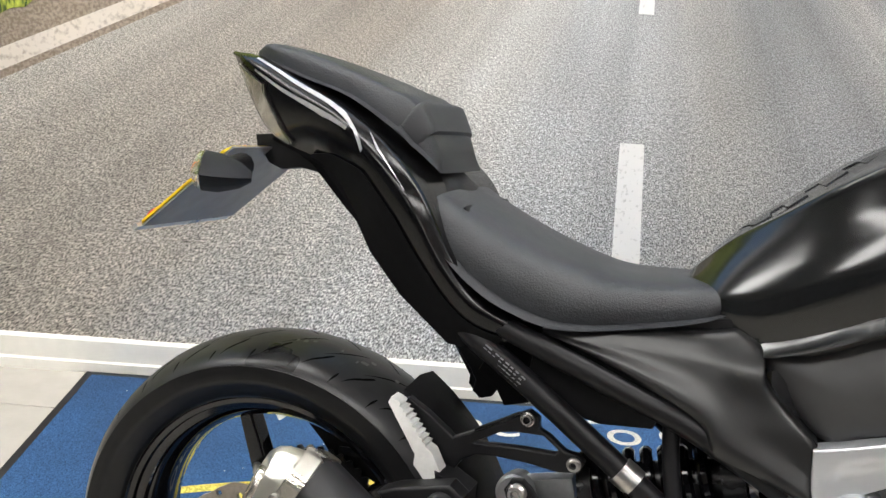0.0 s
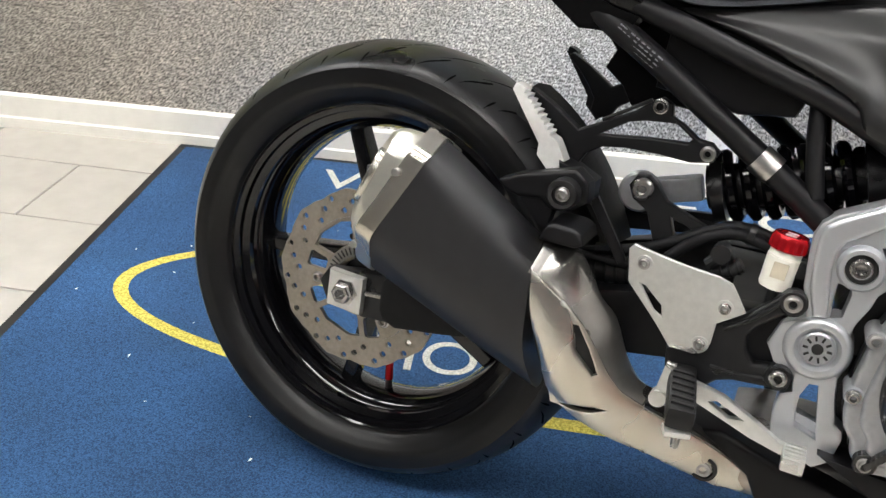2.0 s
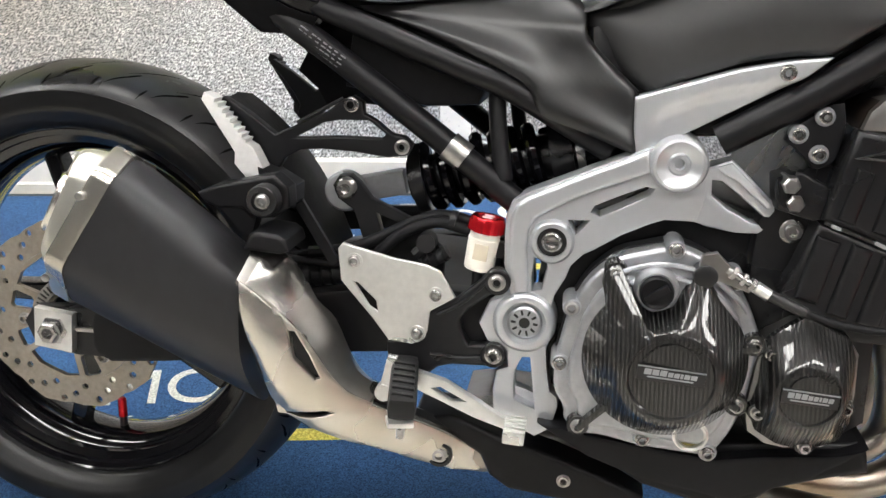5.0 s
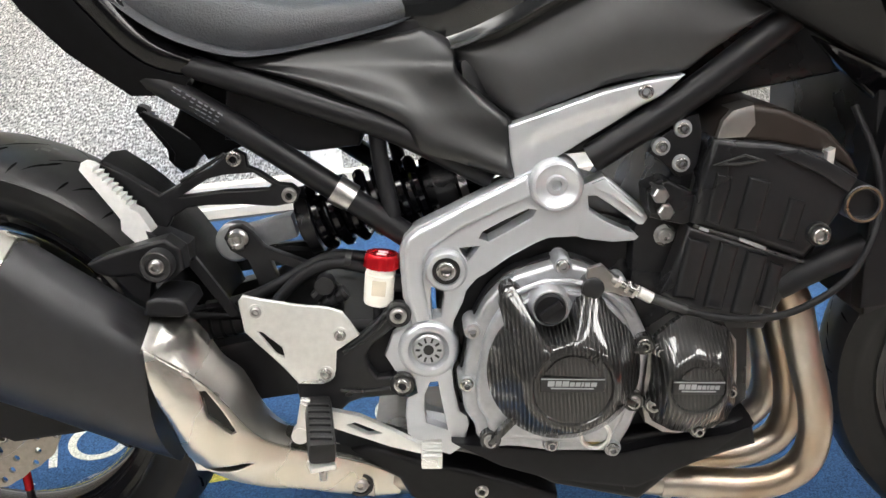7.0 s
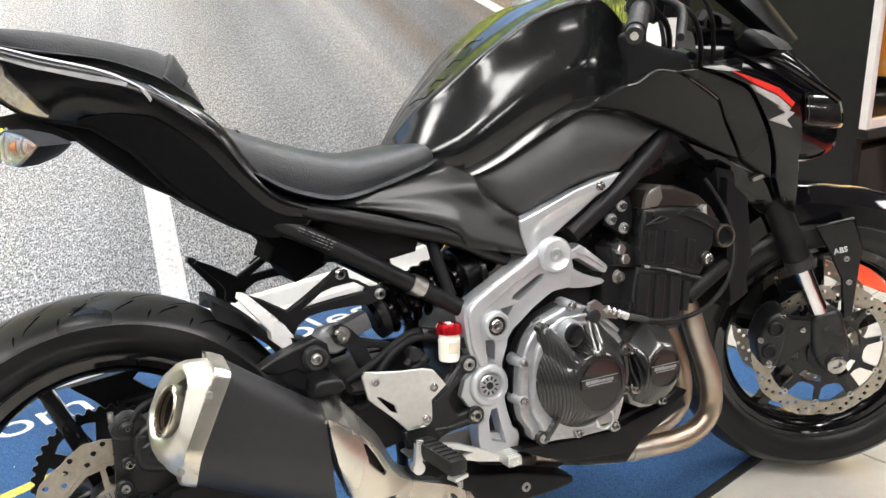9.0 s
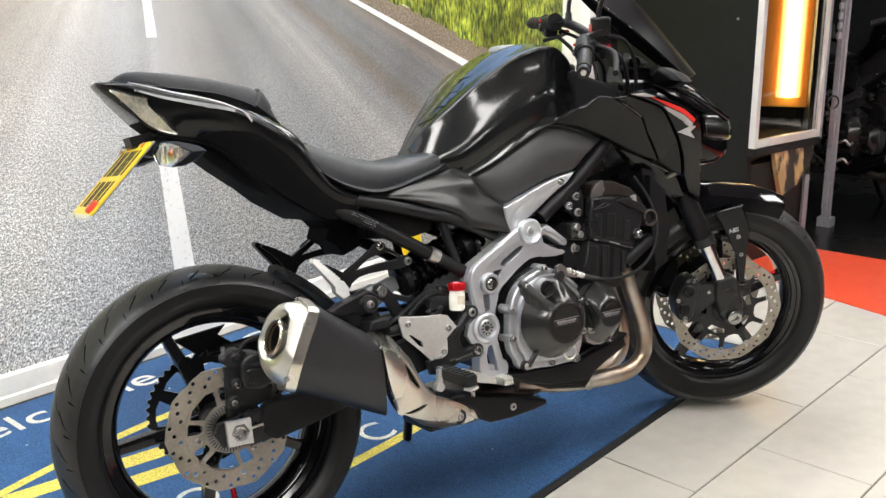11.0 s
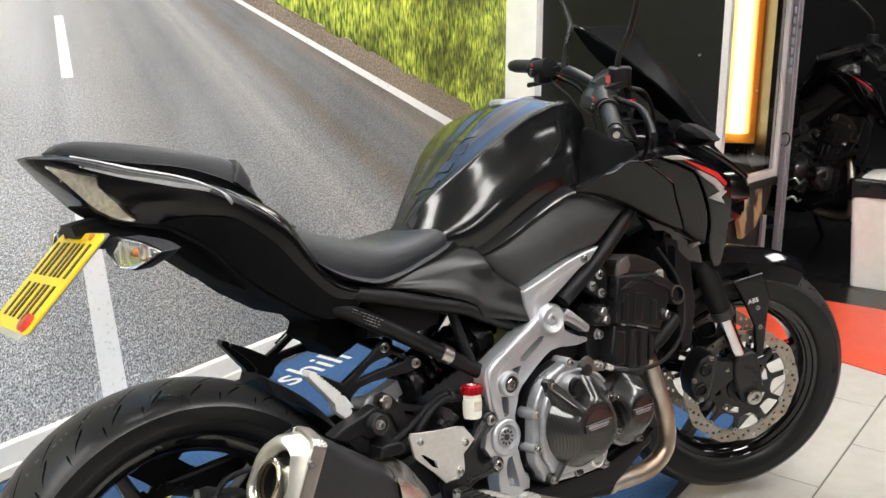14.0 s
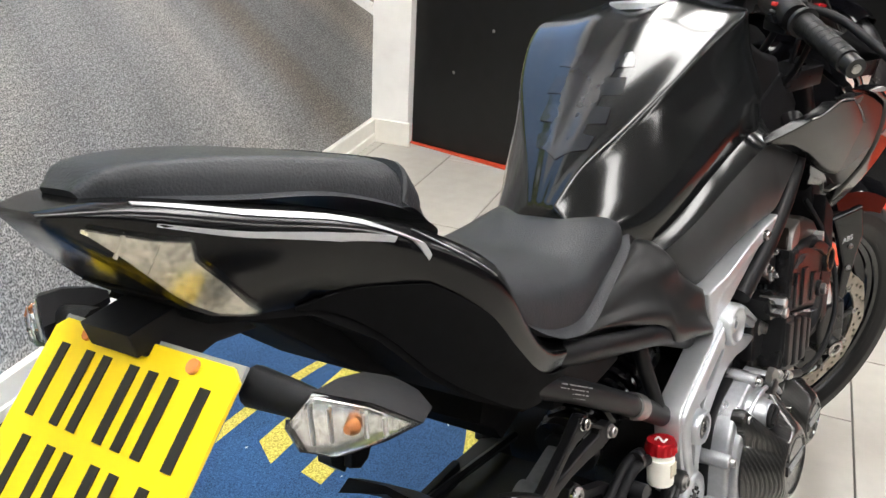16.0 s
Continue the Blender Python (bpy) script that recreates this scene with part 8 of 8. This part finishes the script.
    if s < 0:
        text_mesh("mark", "ABS", 0.016, WHITE, fg, Matrix.Translation((XF - 0.014, -0.1008, ZF + 0.226)) @ Matrix.Rotation(radians(-12), 4, "Y") @ Matrix.Rotation(radians(90), 4, "X"))
    for dx, dz in ((0.012, 0.215), (0.022, 0.165)):
        b = bolt(XF + dx, -0.100, ZF + dz, 0.006, 0.004)
        part("bolt", b if s < 0 else mirror_y(b), BOLT, fg)
rings = []
for i in range(15):
    a = radians(132 - 72 * i / 14)
    r = 0.306 + 0.018 + 0.030 * math.sin(math.pi * min(1, i / 9)) * (1 - i / 16)
    w = 0.066 - 0.010 * abs(i - 6) / 7
    def P(rr, y):
        return Vector((XF + rr * math.cos(a), y, ZF + rr * math.sin(a)))
    rings.append([P(r - 0.050, -w * 1.04), P(r - 0.012, -w * 0.97), P(r + 0.010, -w * 0.45), P(r + 0.014, 0), P(r + 0.010, w * 0.45), P(r - 0.012, w * 0.97), P(r - 0.050, w * 1.04), P(r - 0.006, w * 0.8), P(r + 0.006, 0), P(r - 0.006, -w * 0.8)])
part("front_fender", loft_rings(rings), GLOSS, front, "gloss black front fender")
for z0, nm in ((0.70, "lower_yoke"), (0.90, "upper_yoke")):
    c = SA0 + SAD * (z0 / SAD.z)
    part(nm, prism([(c.x - 0.045, c.z - 0.018), (c.x - 0.045, c.z + 0.018), (c.x + 0.075, c.z + 0.03), (c.x + 0.075, c.z - 0.006)], -0.14, 0.14, bevel=0.01), DARK, front)
# bars
part("handlebar", tube([(0.962, -0.372, 1.020), (0.985, -0.28, 1.040), (1.035, -0.17, 1.062), (1.085, -0.08, 1.045), (1.095, 0, 1.030), (1.088, 0.08, 1.050), (1.045, 0.17, 1.078), (1.000, 0.29, 1.076), (0.988, 0.400, 1.066)], 0.0125, 14, 5), MATTE, front, "tapered black handlebar")
for s in (-1, 1):
    g0, g1 = (Vector((0.962, -0.372, 1.020)), Vector((0.992, -0.255, 1.044))) if s < 0 else (Vector((0.988, 0.405, 1.066)), Vector((1.005, 0.265, 1.077)))
    grip = part("grip", tube([g0.lerp(g1, 0.06), g1], 0.0165, 18, smooth=False), GRIPR, front, "black rubber grip")
    part("bar_end", tube([g0 - (g1 - g0) * 0.10, g0.lerp(g1, 0.05)], 0.0140, 18, smooth=False), DARK, grip)
    part("end_screw", tube([g0 - (g1 - g0) * 0.115, g0 - (g1 - g0) * 0.095], 0.0065, 14, smooth=False), BOLT, grip)
    part("flange", tube([g1.lerp(g0, 0.05), g1], 0.0220, 20, smooth=False), GRIPR, grip)
    for k in range(7):
        c = g0.lerp(g1, 0.16 + 0.10 * k)
        part("grip_ring", tube([c - (g1 - g0) * 0.018, c + (g1 - g0) * 0.018], 0.0169, 18, smooth=False), GRIPR, grip)
    bz = 1.052 if s < 0 else 1.078
    sd0, sd1 = Vector((0.990, s * 0.245, bz - 0.006)), Vector((1.012, s * 0.178, bz + 0.006))
    sw = part("switch_gear", join(tube([sd0, sd0.lerp(sd1, 0.12), sd0.lerp(sd1, 0.88), sd1], 0.0235, 18, smooth=False, radii=(0.020, 0.0245, 0.0245, 0.019)), moved(box(-0.014, 0.020, -0.024, 0.022, -0.034, 0.016, 0.007, 3), Matrix.Translation(sd0.lerp(sd1, 0.5)))), PLASTIC, front, "black switch housing")
    part("red_button", moved(box(-0.0255, -0.020, -0.004, 0.004, 0.006, 0.012, 0.0015), Matrix.Translation(sd0.lerp(sd1, 0.45))), REDPAINT, sw)
    part("rocker", moved(box(-0.0265, -0.020, -0.012, 0.010, -0.016, -0.006, 0.002), Matrix.Translation(sd0.lerp(sd1, 0.45))), DARK, sw)
    part("switch_mark", moved(box(-0.0262, -0.022, -0.005, 0.004, -0.002, 0.0005), Matrix.Translation(sd0.lerp(sd1, 0.45))), CAST, sw)
    part("bracket_bar", bar((1.003, s * 0.19, 1.07), (1.055, s * 0.18, 1.085), 0.018, 0.014, 0.003), DARK, sw)
    lever = part("lever", tube([(1.03, s * 0.20, 1.055), (1.055, s * 0.26, 1.045), (1.045, s * 0.33, 1.030), (1.025, s * 0.40, 1.015)], 0.0065, 10), PLASTIC, front, "slim black lever")
    part("adjuster", box(1.045, 1.060, s * 0.228 - 0.006, s * 0.228 + 0.006, 1.042, 1.058, 0.003), RED, lever, "red lever adjuster")
    stem = part("mirror_stem", tube([(1.045, s * 0.165, 1.070), (1.046, s * 0.165, 1.125), (1.052, s * 0.168, 1.150), (1.062, s * 0.185, 1.190), (1.050, s * 0.25, 1.262), (1.03, s * 0.29, 1.30)], 0.0060, 10), DARK, front, "slim black mirror stem")
    part("boot", tube([(1.045, s * 0.165, 1.072), (1.0455, s * 0.165, 1.108)], 0.0105, 14, smooth=False, radii=(0.0115, 0.008)), RUBBER, stem)
    mr = [[Vector((1.02 + dx, s * (0.30 + y * k), 1.33 + z * k)) for y, z in ((-0.055, 0.0), (-0.03, 0.032), (0.03, 0.040), (0.075, 0.02), (0.06, -0.025), (-0.03, -0.03))] for dx, k in ((-0.006, 1.0), (0.008, 1.0), (0.025, 0.6))]
    part("mirror", loft_rings(mr), PLASTIC, front, "black bar mirror")
part("reservoir", spin([(0.022, 1.075), (0.024, 1.08), (0.024, 1.105), (0.020, 1.11)], (1.05, -0.165, 0), "Z", 24), DARK, front, "front brake reservoir")
POD = pose(1.068, 0, 1.050, 0, -49.4, 0)
SCREEN = material("dash_glass", (0.012, 0.012, 0.013), 0.32, spec=0.2)
LCD = material("dash_display", (0.07, 0.073, 0.07), 0.35, vary=0.1, scale=60)


def pod_plate(outline, z0, z1, bevel):
    """A plate in the plane of the instruments: outline of (across, up)."""
    bm = prism(outline, z0, z1, bevel=bevel, segs=2)
    for v in bm.verts:
        v.co = Vector((v.co.z, v.co.x, v.co.y))
    bmesh.ops.recalc_face_normals(bm, faces=bm.faces)
    return moved(bm, POD)


POD_EDGE = [(-0.080, 0.022), (-0.060, 0.050), (-0.025, 0.058), (0.025, 0.058), (0.060, 0.050), (0.080, 0.022), (0.064, -0.030), (0.034, -0.052), (-0.034, -0.052), (-0.064, -0.030)]
dash = part("dash", pod_plate(POD_EDGE, -0.034, 0.0, 0.006), PLASTIC, front, "black angular instrument pod")
part("dash_glass", pod_plate([(y * 0.86, z * 0.86) for y, z in POD_EDGE], 0.0002, 0.0022, 0.0006), SCREEN, dash, "dark instrument glass")
part("display", pod_plate([(-0.036, -0.026), (-0.044, -0.004), (0.044, -0.004), (0.036, -0.026)], 0.0024, 0.0030, 0.0), LCD, dash, "grey liquid crystal display")
for i in range(17):
    a = radians(10 + 10 * i)
    tick = box(-0.0050, 0.0050, -0.0010, 0.0010, 0.0024, 0.0030)
    part("dial_mark", moved(tick, POD @ Matrix.Translation((0.004 + 0.032 * math.sin(a), 0.050 * math.cos(a), 0)) @ Matrix.Rotation(math.pi / 2 - a, 4, "Z")), CAST, dash)
part("key_barrel", spin([(0.026, 0.955), (0.026, 0.985), (0.020, 0.990), (0.014, 0.990), (0.014, 0.986), (0.0, 0.986)], (1.000, 0, 0), "Z", 24), DARK, front, "black ignition barrel")
for s in (-1, 1):
    part("cable", tube([(1.020, s * 0.185, 1.045), (1.060, s * 0.150, 1.000), (1.070, s * 0.110, 0.940), (1.040, s * 0.085, 0.880), (0.990, s * 0.080, 0.830)], 0.0055, 10), PLASTIC, front, "black control cable")
    part("cable", tube([(1.030, s * 0.200, 1.060), (1.095, s * 0.190, 1.020), (1.120, s * 0.150, 0.930), (1.090, s * 0.115, 0.860), (1.040, s * 0.100, 0.790)], 0.0048, 10), PLASTIC, front)
    part("bar_clamp", box(1.070, 1.118, s * 0.050 - 0.022, s * 0.050 + 0.022, 1.005, 1.062, 0.007), DARK, front, "black bar clamp")
part("brake_line", tube([(1.062, -0.175, 1.075), (1.115, -0.150, 1.055), (1.150, -0.120, 0.985), (1.150, -0.110, 0.880), (1.160, -0.115, 0.760)], 0.0046, 10), DARK, front)
part("reservoir_bracket", bar((1.030, -0.195, 1.065), (1.055, -0.165, 1.080), 0.016, 0.012, 0.003), DARK, front)
part("reservoir_label", box(1.0255, 1.0262, -0.178, -0.152, 1.084, 1.100, 0.0), REDPAINT, front, "small red label")
part("reservoir_cap", spin([(0.0245, 1.104), (0.0245, 1.113), (0.021, 1.116), (0.0, 1.116)], (1.05, -0.165, 0), "Z", 24), DARK, front)
# headlamp cowl and screen
def cowl_ring(x, z0, z1, w0, w1):
    """A rounded section, w0 wide low down and w1 at its upper edge."""
    right = []
    for i in range(9):
        a = radians(-80 + 160 * i / 8)
        t = 0.5 + 0.5 * math.sin(a)
        right.append((x, -(w0 + (w1 - w0) * t) * (0.30 + 0.70 * math.cos(a) ** 0.6), z0 + (z1 - z0) * t))
    return [Vector(p) for p in right] + [Vector((p[0], -p[1], p[2])) for p in reversed(right)]


part("headlamp_cowl", loft_rings(fine_rings([cowl_ring(1.13, 0.82, 0.975, 0.105, 0.085), cowl_ring(1.21, 0.765, 0.972, 0.118, 0.088), cowl_ring(1.30, 0.725, 0.940, 0.108, 0.074), cowl_ring(1.375, 0.715, 0.880, 0.084, 0.050), cowl_ring(1.418, 0.735, 0.835, 0.056, 0.030)], 4, 1)), GLOSS, front, "pointed gloss black headlamp cowl", sharp=60)
part("lamp_bowl", loft_rings(fine_rings([cowl_ring(1.345, 0.795, 0.858, 0.1005, 0.078), cowl_ring(1.388, 0.788, 0.846, 0.0825, 0.056), cowl_ring(1.421, 0.785, 0.824, 0.056, 0.034)], 3, 1)), DARK, front)
part("headlamp", loft_rings(fine_rings([cowl_ring(1.340, 0.785, 0.864, 0.105, 0.082), cowl_ring(1.388, 0.776, 0.854, 0.087, 0.058), cowl_ring(1.427, 0.775, 0.832, 0.058, 0.036)], 3, 1)), LENS, front, "clear headlamp")
for s in (-1, 1):
    part("cowl_blade", tube([(1.205, s * 0.106, 0.955), (1.29, s * 0.104, 0.915), (1.36, s * 0.084, 0.870), (1.412, s * 0.050, 0.835)], 0.0075, 10), GLOSS, front)
scr = []
for i in range(7):
    k = i / 6
    x, z = 1.342 - 0.195 * k, 0.950 + 0.235 * k
    w = float(np.interp(k, [0, 0.4, 0.62, 0.85, 1], [0.088, 0.118, 0.128, 0.075, 0.025]))
    c = 0.05 + 0.08 * k
    scr.append([Vector((x - c * abs(q) ** 1.6, w * q, z)) for q in (-1, -0.6, -0.2, 0.2, 0.6, 1)] + [Vector((x - c * abs(q) ** 1.6 - 0.003, w * q, z - 0.002)) for q in (1, 0.6, 0.2, -0.2, -0.6, -1)])
fly = part("fly_screen", loft_rings(fine_rings(scr, 2, 1)), SMOKE, front, "dark smoked fly screen")
part("screen_edge", tube([r[0] for r in scr] + [r[5] for r in reversed(scr)], 0.0022, 8), GLOSS, fly)
for s in (-1, 1):
    indicator(front, (1.20, s * 0.150, 0.968), s, Matrix.Rotation(radians(8), 4, "Y"), SMOKE)

# dark trim that closes the gap ahead of the tank
part("head_cover", prism([(0.860, 0.870), (0.893, 0.960), (0.925, 0.968), (0.985, 0.943), (1.050, 0.925), (1.075, 0.875), (1.02, 0.845), (0.93, 0.850)], -0.112, 0.112, bevel=0.014, segs=3), PLASTIC, bike, "black plastic cover between tank and bars")

# ---- the second motorcycle behind the rack ---------------------------------------
other = copy_thing(bike, pose(5.15, 1.55, 0.0, 0, 0, -118) @ pose(0, 0, 0, -9, 0, 0))
tagged(other, "dark motorcycle parked on the black floor behind the rack", "motorcycle")

# Shade behind the rack is put into one dark colour for bright parts.
SHADED = material("shaded_bright_parts", (0.10, 0.10, 0.105), 0.34, metal=0.6, vary=0.3, scale=25)
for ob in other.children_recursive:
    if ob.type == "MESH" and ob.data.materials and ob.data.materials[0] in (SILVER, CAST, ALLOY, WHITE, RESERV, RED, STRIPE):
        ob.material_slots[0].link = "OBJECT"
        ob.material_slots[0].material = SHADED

# ---- floor tiles, red walkway and dark floor ------------------------------------
TX, TY, TURNT = 0.630, 0.302, -2.2
tile_mesh = {}


def tile_data(w, d):
    key = (round(w, 3), round(d, 3))
    if key not in tile_mesh:
        bm = box(0.0022, w - 0.0022, 0.0022, d - 0.0022, -0.010, 0.0, 0.0012, 1)
        me = bpy.data.meshes.new("tile")
        bm.to_mesh(me)
        bm.free()
        me.materials.append(TILE)
        tile_mesh[key] = me
    return tile_mesh[key]


rot = Matrix.Rotation(radians(TURNT), 4, "Z")
org = Matrix.Translation((1.662, 0.262, 0)) @ rot
far = bmesh.new()
for j in range(-18, 7):
    for i in range(-12, 9):
        x, y = i * TX + (TX / 2 if j % 2 else 0), j * TY
        c = org @ Vector((x + TX / 2, y + TY / 2, 0))
        if c.x > 3.2 + (c.y - 0.2) * 0.31 + 0.35 or c.x < ROOM_X0 or c.y < ROOM_Y0 or c.y > WALL_Y + 0.12:
            continue
        if -1.0 < c.x < 4.2 and -0.9 < c.y < 2.3:
            ob = new("tile", tile_data(TX, TY))
            ob.parent = ground
            ob.matrix_local = org @ Matrix.Translation((x, y, 0))
        else:
            far = join(far, moved(box(0.0022, TX - 0.0022, 0.0022, TY - 0.0022, -0.010, 0.0), org @ Matrix.Translation((x, y, 0))))
tagged(part("far_tiles", far, TILE, ground, smooth=False), kind="stuff")


def slab(pts, z0, z1):
    bm = bmesh.new()
    f = bm.faces.new([bm.verts.new((x, y, z0)) for x, y in pts])
    g = bmesh.ops.extrude_face_region(bm, geom=[f])
    for v in g["geom"]:
        if isinstance(v, bmesh.types.BMVert):
            v.co.z = z1
    return bm


setting("red_walkway", slab([(3.2 - 5.2 * 0.31, -5.0), (3.97 - 1.2, -5.0), (3.97, 0.4), (3.97, 2.68)], -0.003, 0.003), REDMAT, "bright orange-red walkway strip on the floor", "floor")
setting("dark_floor", slab([(2.77, -5.0), (ROOM_X1, -5.0), (ROOM_X1, 3.26), (3.97, 3.26), (3.97, 0.4)], -0.003, 0.0025), BLACKFLOOR, "dark glossy floor beyond the red strip", "floor")
